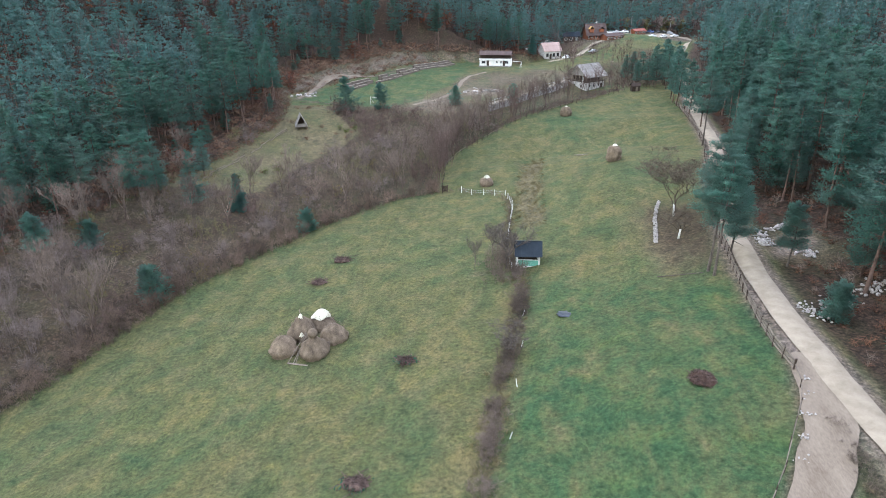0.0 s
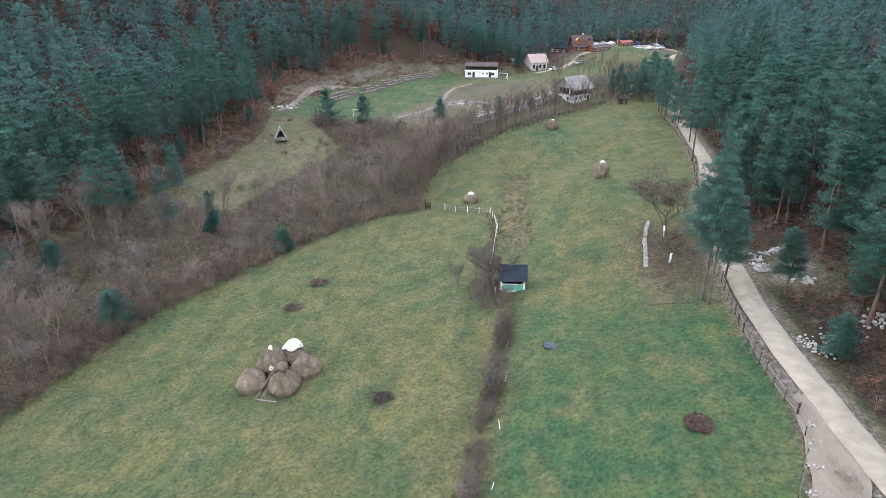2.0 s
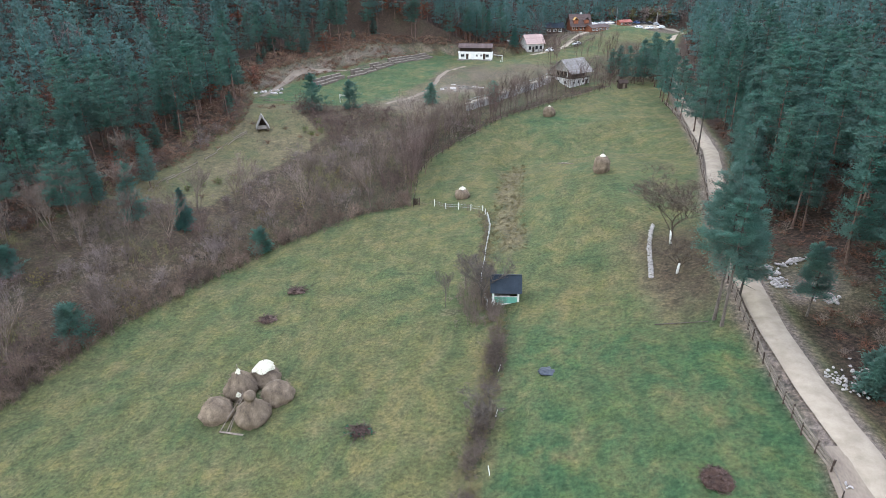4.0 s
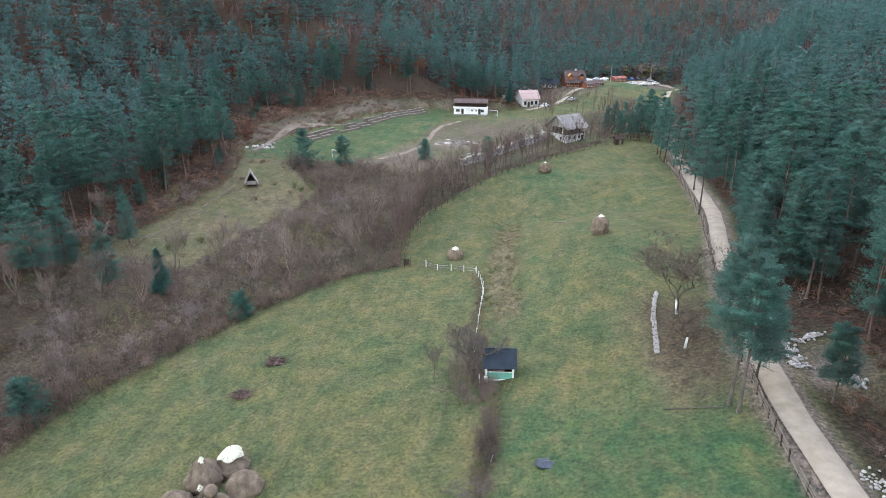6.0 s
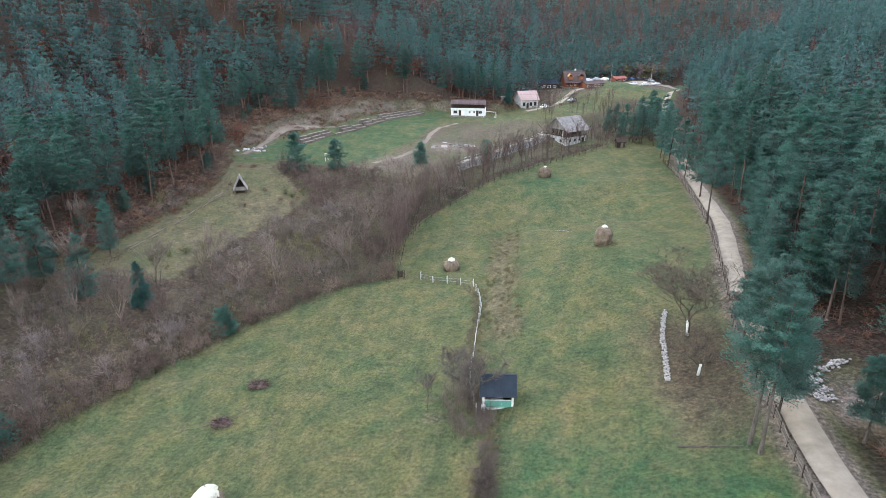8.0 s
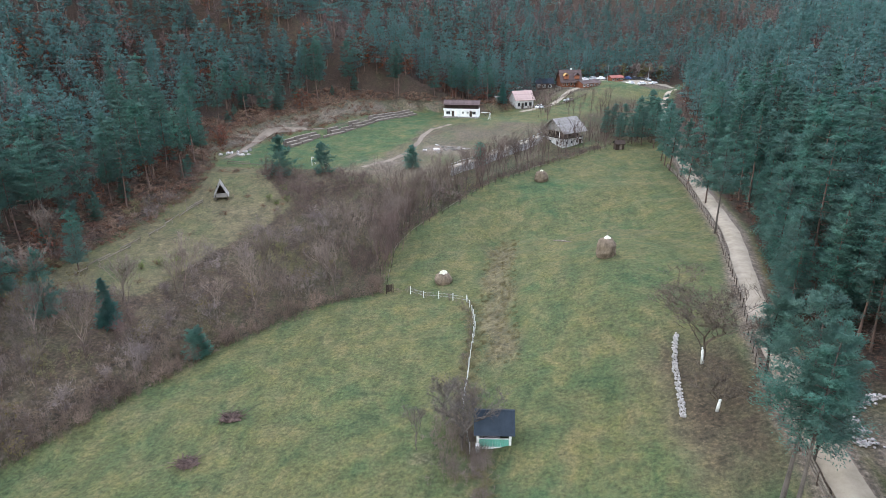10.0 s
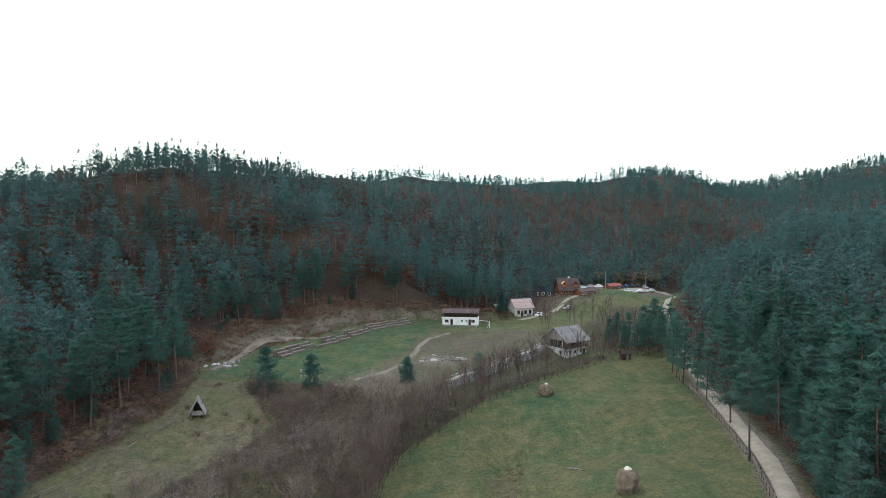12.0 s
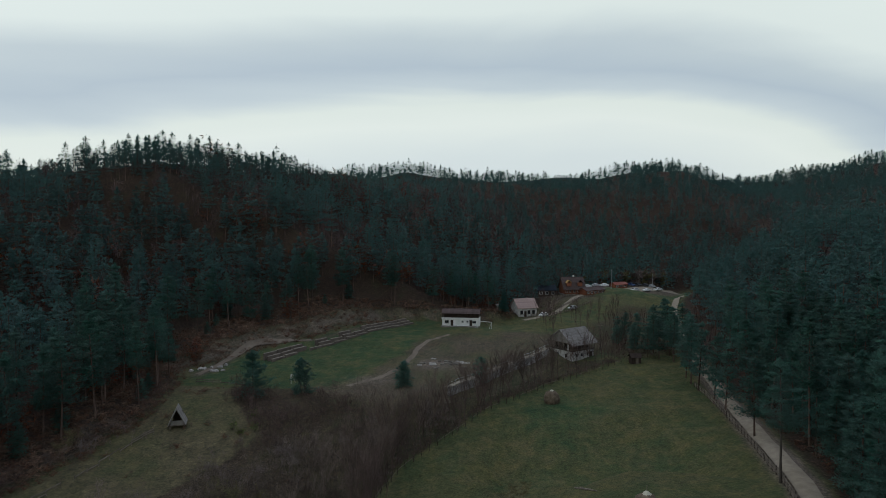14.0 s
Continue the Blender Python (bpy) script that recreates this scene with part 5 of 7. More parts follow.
def haystack(seed, x, y, radius, tall, label, cap=None, group="haystacks", pole=True, neck=0.0):
    ob = thing("haystack", label, "haystack", at_ground(x, y, seed * 40), group)
    part("hay", hay_mound(seed, radius, tall, neck, seed > 3), HAY, ob, smoothed=True)
    q = straw_fuzz(seed, radius, tall)
    tagged(link("loose_straw", q.reshape(-1, 3).tolist(), np.arange(len(q) * 3).reshape(-1, 3).tolist(), HAY, ob), kind="stuff")
    if pole:
        part("pole", rod((0, 0, tall * 0.7), (0.05, 0.04, tall + 0.75), 0.05, 0.035), WOOD, ob)
    if cap:
        part("cap_sheet", cap_sheet(seed, cap[0], tall + cap[1], cap[2]), TARP, ob, "cream plastic sheet over the top", True)
    return ob


haystack(1, 15.2, 38.6, 1.38, 3.15, "large brown haystack capped with white plastic on a grassy knoll", (0.52, 0.05, 0.35))
haystack(2, 10.6, 96.4, 1.5, 2.75, "brown haystack capped with white plastic in the far meadow", (0.42, 0.05, 0.4))
haystack(3, -9.4, 43.6, 1.35, 1.9, "low haystack under a bright cream plastic cap", (0.6, 0.28, 0.5))
G4 = "cluster of haystacks in the lower field"
haystack(4, -31.6, -18.4, 1.75, 2.6, "rounded brown haystack in a tight cluster", None, G4, False)
haystack(5, -30.4, -14.7, 1.75, 3.2, "brown haystack with a torn white sheet on its peak", (0.36, 0.12, 0.55), G4)
haystack(6, -27.5, -19.0, 1.75, 3.7, "brown haystack with a knobbed head", None, G4, False, 0.62)
haystack(7, -26.0, -15.7, 1.75, 2.5, "slumped brown haystack in a tight cluster", None, G4, False)
haystack(8, -28.5, -12.4, 1.7, 2.3, "haystack covered with a bright cream plastic sheet", (1.2, 0.3, 0.9), G4)


def laid_bar(name, label, category, a, b, r, mat, parent=None, group=""):
    ob = part(name, rod(a, b, r, r * 0.7), mat, parent)
    return tagged(ob, label, category, group)


for a, b in (((-30.3, -20.9), (-28.9, -17.6)), ((-29.6, -20.9), (-28.7, -17.5)), ((-29.3, -20.8), (-29.0, -17.3))):
    laid_bar("wooden_pole", "weathered pole leaning against the haystacks", "pole", (*a, gz(*a)), (*b, gz(*b) + 2.2), 0.05, WOOD, None, "leaning hay poles")
tagged(part("board", boxes((-29.0, -21.1, gz(-29.0, -21.1) + 0.06, 2.6, 0.2, 0.07, -6)), WOOD), "pale metal-edged board lying in the grass by haystacks", "board")
tagged(part("torn_sheet", cap_sheet(31, 0.3, gz(-29.7, -16.8) + 1.9, 0.5), TARP), "torn white plastic sheet wedged between the haystacks", "plastic sheet")
bpy.data.objects["torn_sheet"].location = (-29.7, -16.9, 0)


def brush_heap(x, y, radius, tall, seed, label, green=False):
    ob = thing("brush_heap", label, "brush heap", at_ground(x, y), "brush heaps in the lower field")
    part("core", lump(bmesh.new(), pose(0, 0, 0) @ Matrix.Diagonal((radius * 0.85, radius * 0.55, tall, 1)), seed, 0.5, 3), BRUSH, ob)
    r = np.random.default_rng(seed)
    n = 260
    c = r.normal(0, 0.38, (n, 3)) * (radius, radius * 0.6, 0) + np.c_[np.zeros((n, 2)), r.uniform(0, tall * 1.2, n)]
    d = r.normal(0, 1, (n, 3)) * (0.5, 0.5, 0.16)
    q = slivers(r, c - d, c + d, np.full(n, 0.035))
    link("brushwood", q.reshape(-1, 3).tolist(), np.arange(n * 3).reshape(-1, 3).tolist(), BRUSH, ob)
    if green:
        c = r.normal(0, 0.5, (60, 3)) * (radius, radius * 0.7, 0.1) + (0, 0, 0.2)
        quads_mesh("nettle_patch", diamonds(r, c, np.full(60, 0.4), np.zeros((60, 3)), 3), NETTLE, ob)


brush_heap(-31.1, 8.2, 1.4, 0.55, 41, "heap of cut reddish brush on the grass")
brush_heap(-32.8, 0.8, 1.3, 0.45, 42, "flat heap of cut dark branches on the grass")
brush_heap(-15.7, -21.8, 1.1, 0.5, 43, "heap of reddish cut brush among dark green nettles", True)
brush_heap(-17.2, -40.4, 1.3, 0.6, 44, "heap of dark cut brush among green nettles", True)

mound = thing("mulch_mound", "round low mound of dark brown mulch on green grass", "mound", at_ground(12.9, -32.9))
part("mulch", lump(bmesh.new(), Matrix.Diagonal((1.3, 1.2, 0.26, 1)), 5, 0.16, 4), MULCH, mound, smoothed=True)
mr = np.random.default_rng(55)
ma, md = mr.uniform(0, 6.28, 900), 1.45 * mr.uniform(0, 1, 900) ** 0.5
mc = np.c_[np.cos(ma) * md, np.sin(ma) * md * 0.95, 0.27 * np.sqrt(np.maximum(0.01, 1 - (md / 1.35).clip(0, 1) ** 2))]
mv = mr.normal(0, 0.12, (900, 3)) * (1, 1, 0.6)
mq = slivers(mr, mc - mv, mc + mv, np.full(900, 0.022))
tagged(link("loose_bark", mq.reshape(-1, 3).tolist(), np.arange(2700).reshape(-1, 3).tolist(), BRUSH, mound), kind="stuff")
sheet = thing("ground_sheet", "dark slate-blue sheet lying flat on the grass", "sheet", at_ground(2.4, -15.4))
part("sheet", lump(bmesh.new(), Matrix.Translation((0, 0, 0.03)) @ Matrix.Diagonal((0.95, 0.75, 0.12, 1)), 9, 0.5, 3), SHEET, sheet, smoothed=True)


# ---- stones ----
def stone_mesh(seed, name="stone"):
    bm = lump(bmesh.new(), Matrix.Diagonal((1, 0.8, 0.65, 1)), seed, 0.55, 1)
    return mesh_of(bm, STONE, name)


STONES = [stone_mesh(60 + k) for k in range(6)]


def stones(parent, spots, low, high, seed):
    r = random.Random(seed)
    for x, y, up in spots:
        s = r.uniform(low, high)
        piece("stone", r.choice(STONES), parent, Matrix.LocRotScale((x, y, gz(x, y) + up + s * 0.3), Euler((r.uniform(-.5, .5), r.uniform(-.5, .5), r.uniform(0, 6.3))), (s, s, s)))


wall = thing("stone_row", "low dry wall of whitish rubble stones in the grass", "stone wall")
r = random.Random(5)
row = []
for x, y in along([(15.5, 0.1), (16.2, 4.0), (16.9, 8.2), (17.9, 12.0), (18.6, 14.0)], 0.046):
    row.append((x + r.uniform(-.24, .24), y + r.uniform(-.1, .1), r.choice((0, 0, 0.16, 0.3))))
stones(wall, row, 0.09, 0.17, 6)


def rubble(label, spots, count, seed, low=0.12, high=0.3):
    ob = thing("stone_pile", label, "stone pile", group="stone piles by the road")
    r = random.Random(seed)
    out = []
    for k in range(count):
        x, y, w = r.choice(spots)
        out.append((x + r.gauss(0, w), y + r.gauss(0, w * 0.7), max(0, r.gauss(0.08, 0.12))))
    stones(ob, out, low, high, seed)


rubble("long heap of white rubble stones beside the road", [(27.5, -2.4, .4), (27.3, -3.8, .4), (27.1, -5.2, .45), (26.9, -6.8, .5)], 150, 71, 0.1, 0.22)
rubble("heap of white rubble stones under the pines", [(29.2, -1.5, .35), (30.4, -0.9, .35), (31.4, -0.5, .3)], 70, 72, 0.1, 0.22)
rubble("white boulders at the edge of a clearing", [(30.8, -9.0, .5), (30.3, -10.2, .4)], 46, 73, 0.14, 0.28)
rubble("scattered grey-white stones on the road bank", [(25.3, -22.8, .7), (26.3, -24.0, .8), (27.6, -22.0, .8), (29.2, -21.5, .7)], 120, 74, 0.09, 0.2)
rubble("scattered white stones among pine trunks", [(32.1, -19.3, .8), (33.5, -18.6, .8)], 50, 75, 0.1, 0.28)
rubble("grey stones piled along a dirt track", [(20.1, -34.8, .18), (19.7, -36.6, .2), (18.9, -38.8, .22), (17.9, -41.0, .25), (16.9, -43.0, .25)], 110, 76, 0.05, 0.12)


# ---- fences ----
def bar_mesh(w, h, mat, name):
    bm = boxes((0, 0, 0, 1, w, h))
    return mesh_of(bm, mat, name)


POST = mesh_of(rod((0, 0, -0.3), (0, 0, 1.15), 0.08, 0.065, 7), DARKWOOD, "post")
RAIL = bar_mesh(0.06, 0.17, WOOD, "rail")
THINRAIL = mesh_of(rod((-0.5, 0, 0), (0.5, 0, 0), 0.045, 0.035, 6), WOOD, "thin_rail")
LIMEPOST = mesh_of(boxes((0, 0, 0.5, 0.095, 0.095, 1.5), bevel=0.012), WHITEWASH, "white_post")
THINLIME = mesh_of(rod((0, 0, -0.2), (0, 0, 1.1), 0.05, 0.035, 6), WHITEWASH, "thin_white_post")
WIRE = mesh_of(rod((-0.5, 0, 0), (0.5, 0, 0), 0.012, 0.012, 4), METAL, "wire")
OLDPOST = mesh_of(rod((0, 0, -0.3), (0, 0, 0.95), 0.06, 0.045, 6), WOOD, "old_post")
STAKE = mesh_of(rod((0, 0, -0.3), (0, 0, 1.1), 0.06, 0.04, 6), DARKWOOD, "stake")


def fence(name, label, line, gap, post, bar, levels, seed, lean=0.05, skip=0.0, bar_name="rail", post_name="post", tall=1.0):
    ob = thing(name, label, "fence")
    r = random.Random(seed)
    spots = along(line, gap)
    for i, (x, y) in enumerate(spots):
        m = Matrix.LocRotScale((x, y, gz(x, y)), Euler((r.gauss(0, lean), r.gauss(0, lean), r.uniform(0, 0.4))), (1, 1, tall * r.uniform(0.88, 1.12)))
        piece(post_name, post, ob, m)
        if i and bar:
            px, py = spots[i - 1]
            for h in levels:
                if r.random() > skip:
                    piece(bar_name, bar, ob, between((px, py, gz(px, py) + h + r.gauss(0, .03)), (x, y, gz(x, y) + h + r.gauss(0, .03))))
    return ob


FENCE_LINE = [(41.0, 101), (39.9, 84.4), (37.2, 64.4), (34.0, 46.2), (31, 35.4), (26.6, 17), (23.3, 4), (21.8, -9.0), (20.5, -18.5), (19.6, -27.0), (19.4, -30.0), (19.75, -33.4)]
fence("rail_fence", "weathered wooden post-and-rail fence along the road", FENCE_LINE, 1.9, POST, RAIL, (0.35, 0.68, 0.98), 81)
fence("pole_fence", "low single-rail pole fence curving round the field corner", [(19.75, -33.4), (19.4, -36.0), (18.4, -38.3), (17.2, -40.4), (15.6, -43.5), (13, -47.5)], 2.4, STAKE, THINRAIL, (0.75,), 82)
WHITE_LINE = [(-4.0, -0.4), (-4.9, 5), (-4.8, 9.5), (-4.3, 18.9), (-3.9, 24.7), (-4.5, 31.7), (-5.3, 35.1)]
fence("white_post_fence", "whitewashed post and wire fence between the fields", WHITE_LINE, 2.0, LIMEPOST, WIRE, (0.5, 0.95), 83, 0.04, bar_name="wire")
fence("white_post_fence", "whitewashed post fence across the top of the lower field", [(-5.3, 35.1), (-7.6, 36.5), (-9.5, 37.5), (-11.9, 38.2), (-14.3, 39.6)], 2.3, LIMEPOST, WIRE, (0.5, 0.95), 84, 0.04, bar_name="wire")
fence("white_post_fence", "leaning white posts in the overgrown hedge", [(-2.6, -14), (-2.9, -22.7), (-3.5, -30.9), (-4.0, -36)], 7.0, THINLIME, None, (), 85, 0.16, tall=0.75)
fence("stake_fence", "rough dark stakes along the stream bank", [(-18.8, 45), (-19.6, 60), (-17.6, 68.3), (-13.8, 74.9), (-9.5, 81.5), (-3.6, 91.7), (2.6, 98.5), (10, 108), (20, 117), (31, 126)], 2.3, STAKE, THINRAIL, (0.8,), 86, 0.1, 0.35)
fence("old_rail_fence", "broken weathered rail fence at the forest edge", [(-69.5, 40), (-68, 45), (-65.6, 55.5), (-64.0, 67), (-62.2, 73)], 2.4, OLDPOST, RAIL, (0.4, 0.8), 87, 0.12, 0.3, tall=0.85)
fence("old_rail_fence", "weathered rail fence across the top of the dry meadow", [(-67, 99), (-60, 99), (-54, 97)], 2.0, OLDPOST, RAIL, (0.45, 0.85), 88, 0.08, 0.1, tall=0.85)

gate = thing("field_gate", "dark wooden gate boards standing at the thicket edge", "gate", at_ground(-17.9, 40.9, 20))
for k in range(2):
    part("post", boxes((k * 1.1 - 0.5, 0, 0.75, 0.16, 0.16, 1.7), bevel=0.02), DARKWOOD, gate)
for k in range(4):
    part("board", boxes((k * 0.22 - 0.32, 0.06, 0.85, 0.19, 0.04, 1.2 + 0.1 * (k % 2))), DARKWOOD, gate)

laid_bar("fallen_branch", "long fallen dead branch lying on the grass", "branch", (13.6, -10.2, gz(13.6, -10.2) + 0.06), (18.4, -11.6, gz(18.4, -11.6) + 0.08), 0.06, GREYBARK)
for k, (a, b) in enumerate((((9.4, 54.6), (11.6, 52.2)), ((10.1, 54.4), (12.0, 51.8)), ((10.6, 53.6), (11.3, 52.9)))):
    laid_bar("log", "pale cut log lying on the meadow knoll", "log", (*a, gz(*a) + 0.1), (*b, gz(*b) + 0.1), 0.1, WOOD, None, "cut logs on the knoll")


# ---- the small green kiosk hut ----
def hut():
    ob = thing("garden_hut", "small green and white timber hut with steep dark roof", "hut", pose(-1.75, 1.15, gz(-1.75, 0.6) - 0.1, 0, 0, 2))
    w, d, e = 3.3, 2.3, 1.95
    part("floor", boxes((0, 0, 0.12, w, d, 0.3), bevel=0.02), WHITEWASH, ob, "white base plinth")
    for sx in (-1, 1):
        for sy in (-1, 1):
            part("corner_post", boxes((sx * (w / 2 - 0.11), sy * (d / 2 - 0.11), 1.12, 0.22, 0.22, 1.7), bevel=0.015), WHITEWASH, ob, "white painted post")
    for k in range(11):
        part("board", boxes((-w / 2 + 0.37 + k * 0.256, -d / 2 + 0.06, 0.72, 0.245, 0.035, 0.9)), GREENPAINT, ob, "pale green board")
    part("front_rail", boxes((0, -d / 2 + 0.05, 1.2, w - 0.5, 0.1, 0.07), bevel=0.01), WHITEWASH, ob)
    for sx in (-1, 1):
        part("side_wall", boxes((sx * (w / 2 - 0.06), 0, 1.1, 0.05, d - 0.45, 1.65)), GREENPAINT, ob)
    part("back_wall", boxes((0, d / 2 - 0.06, 1.1, w - 0.45, 0.05, 1.65)), DARKWOOD, ob)
    bm = bmesh.new()
    half, ridge, over = d / 2 + 0.42, 3.62, w / 2 + 0.3
    for sy in (-1, 1):
        n = Vector((0, sy * (ridge - e + 0.1), half)).normalized() * 0.07
        c = [Vector((-over, sy * half, e - 0.1)), Vector((over, sy * half, e - 0.1)), Vector((over, 0, ridge)), Vector((-over, 0, ridge))]
        v = [bm.verts.new(p) for p in c] + [bm.verts.new(p + n) for p in c]
        for f in ((3, 2, 1, 0), (4, 5, 6, 7), (0, 1, 5, 4), (1, 2, 6, 5), (2, 3, 7, 6), (3, 0, 4, 7)):
            bm.faces.new([v[i] for i in f])
    bmesh.ops.recalc_face_normals(bm, faces=bm.faces)
    roof = part("roof", bm, DARKROOF, ob, "dark blue-grey sheet roof")
    part("ridge_cap", boxes((0, 0, ridge + 0.06, over * 2 + 0.02, 0.24, 0.07), bevel=0.02), DARKROOF, roof)
    for k in range(6):
        x = -over + 0.3 + k * (2 * over - 0.6) / 5
        a, b = Vector((x, -half, e - 0.02)), Vector((x, -0.05, ridge + 0.07))
        part("seam", rod(a, b, 0.022, 0.022, 5), DARKROOF, roof)
    for sx in (-1, 1):
        bm = bmesh.new()
        x = sx * (w / 2 - 0.05)
        v = [bm.verts.new((x + o, y, z)) for o in (-.02, .02) for y, z in ((-d / 2, e), (d / 2, e), (0, ridge - 0.15))]
        for f in ((0, 1, 2), (5, 4, 3), (0, 3, 4, 1), (1, 4, 5, 2), (2, 5, 3, 0)):
            bm.faces.new([v[i] for i in f])
        part("gable", bm, DARKWOOD, ob)
    part("bucket", rod((-w / 2 + 0.1, -d / 2 - 0.3, 0.0), (-w / 2 + 0.1, -d / 2 - 0.3, 0.75), 0.2, 0.24, 12), WHITEWASH, ob, "white plastic drum")


hut()


# ---- single trees ----
def orchard_tree(seed, x, y, tall, spread_by, white, label, wide=1.3, depth=6):
    ob = thing("orchard_tree", label, "tree", at_ground(x, y, seed * 20) @ Matrix.Diagonal((wide, wide, 1.04, 1)), "whitewashed orchard trees")
    (tv, tf), (lv, lf) = bare_limbs(seed, tall, spread_by, depth, 0.11, 0.34, 0.24, 0.0, 4, (0.6, 0.84))
    link("trunk", tv, tf, ORCHARD, ob)
    link("crown", lv, lf, ORCHARD, ob)
    r = random.Random(seed)
    lean = Vector((r.uniform(-.1, .1), r.uniform(-.1, .1), 1)) * white
    part("painted_base", rod((0, 0, -0.1), lean, 0.125, 0.105, 9), WHITEWASH, ob, "whitewashed lower trunk", True)


orchard_tree(304, 19.5, 7.9, 12.6, 0.9, 1.7, "spreading leafless orchard tree with whitewashed trunk", 1.45)
orchard_tree(302, 18.4, 0.2, 6.4, 1.0, 1.3, "small pollarded orchard tree with whitewashed trunk", 1.2, 4)


def placed(ob, x, y, turn=0.0, s=1.0):
    ob.matrix_basis = Matrix.LocRotScale((x, y, gz(x, y)), Euler((0, 0, turn)), None) @ Matrix.Scale(s, 4)
    return ob


placed(bare_kind(311, 7.5, 0.8, "dark leafless tree beside the green hut", "bare trees by the hut", 6, 0.17, 0.3, 0.32), -4.7, 0.2)
placed(bare_kind(312, 4.5, 0.7, "small leafless sapling at the field edge", "bare trees by the hut", 4, 0.06, 0.5), -9.2, 0.8)
placed(bare_kind(313, 5.0, 0.8, "small leafless tree in the hedge", "bare trees by the hut", 5, 0.08, 0.4), -6.9, 5.0)
placed(bare_kind(314, 4.0, 0.9, "pale leaning branch growth in the hedge", "bare trees by the hut", 5, 0.07, 0.1), -4.2, -22.0)

placed(spruce_kind(324, 7.6, 1.35), -56.2, 26.7)
placed(spruce_kind(325, 8.0, 2.0), 3.4, 190.5)


def young_pine(seed, x, y, tall, radius, label):
    ob = thing("young_pine", label, "tree", group="young pines in the thicket")
    link("trunk", *stem(seed, tall * 0.95, 0.1, 0.15), BARK, ob, smoothed=True)
    spray_mesh("crown", crown_shape(seed, tall, radius, 0.06, 10, 7, 3, 18, 0.3 + tall * 0.05, 0.2 + tall * 0.03, 0.2, "pine", 300), NEEDLES, ob)
    placed(ob, x, y)


young_pine(331, -41.7, 22.9, 4.4, 1.9, "bushy young blue-green pine at the field edge")
young_pine(332, -56.9, -4.4, 6.0, 2.5, "bushy young blue-green pine in the thicket")
young_pine(333, -51.0, 91.0, 9.5, 3.6, "broad young pine beside the football pitch")
young_pine(337, -41.6, 93.4, 7.4, 2.9, "broad cone-shaped young pine beside a football goal")
young_pine(338, -20.8, 99.4, 5.6, 2.1, "small cone-shaped pine on bare building ground")
young_pine(339, -4.2, 107.0, 6.0, 2.3, "small pine above the retaining wall")
young_pine(334, -74.0, 8.0, 5.0, 2.2, "young blue-green pine among bare shrubs")
young_pine(335, 27.0, -24.5, 4.0, 1.6, "low pine on the road bank")
young_pine(336, 31.0, -30.0, 5.0, 2.6, "low spreading pine on the road bank")

# hedge of bramble and dry stalks between the fields, with taller hazel by the hut
rng = np.random.default_rng(21)
hp = []
for x, y in along([(-6.6, -48), (-6.0, -38), (-4.9, -26.7), (-3.7, -19), (-2.6, -9), (-3.0, -3), (-4.6, 4)], 0.2):
    for k in range(3):
        a, b = x + rng.normal(0, 0.5), y + rng.normal(0, 0.3)
        hp.append((a, b, gz(a, b) - 0.05, rng.uniform(0.22, 0.5) * (1 + 0.7 * math.sin(b * 0.9) * math.sin(b * 0.37)), rng.uniform(0, 6.28), rng.integers(0, 4)))
for k in range(64):
    b = rng.uniform(-5, 9)
    a = -5.6 + 0.08 * b + rng.normal(0, 0.9) - 0.8 * math.exp(-((b - 2) / 3) ** 2)
    hp.append((a, b, gz(a, b) - 0.05, rng.uniform(0.3, 1.0), rng.uniform(0, 6.28), rng.integers(0, 4)))
for x, y in along([(-5.2, 9), (-4.8, 19), (-4.4, 26), (-5.6, 34.4)], 0.6):
    a, b = x + rng.normal(0, 0.3), y
    hp.append((a, b, gz(a, b) - 0.05, rng.uniform(0.2, 0.5), rng.uniform(0, 6.28), rng.integers(0, 4)))
for x, y in along([(-6, 35.6), (-12, 39), (-18, 41.5), (-27, 38), (-37, 27)], 0.5):
    a, b = x + rng.normal(0, 0.35), y + rng.normal(0, 0.35)
    hp.append((a, b, gz(a, b) - 0.05, rng.uniform(0.2, 0.42), rng.uniform(0, 6.28), rng.integers(0, 4)))
bank_brush = []
for x, y in along([(-19.6, 60), (-18.2, 69), (-14.5, 74.9), (-10.2, 81.5), (-4.4, 91.7), (1.6, 98.8), (9.4, 108.5), (19.5, 118), (30.5, 127)], 0.28):
    a, b = x - abs(rng.normal(0.5, 0.9)), y + abs(rng.normal(0, 0.6))
    bank_brush.append((a, b, gz(a, b) - 0.05, rng.uniform(0.25, 0.6), rng.uniform(0, 6.28), rng.integers(0, 4)))
for k in range(170):
    a, b = rng.uniform(27, 48), rng.uniform(127, 158)
    if a < interp(b, *ROAD) - 3 and abs(a - 34.4) + abs(b - 125.6) > 4 and abs(a - 20) > 8:
        bank_brush.append((a, b, gz(a, b) - 0.05, rng.uniform(0.35, 0.8), rng.uniform(0, 6.28), rng.integers(0, 4)))
scatter_mesh("bank_brush", SHRUBS, bank_brush, BROWNTWIGS, "dark tangled brush at the foot of the alders", "shrubs", 3)
scatter_mesh("bramble_hedge", SHRUBS, hp, TWIGS, "tangled leafless bramble hedge between two fields", "hedge", 3)
gp = []
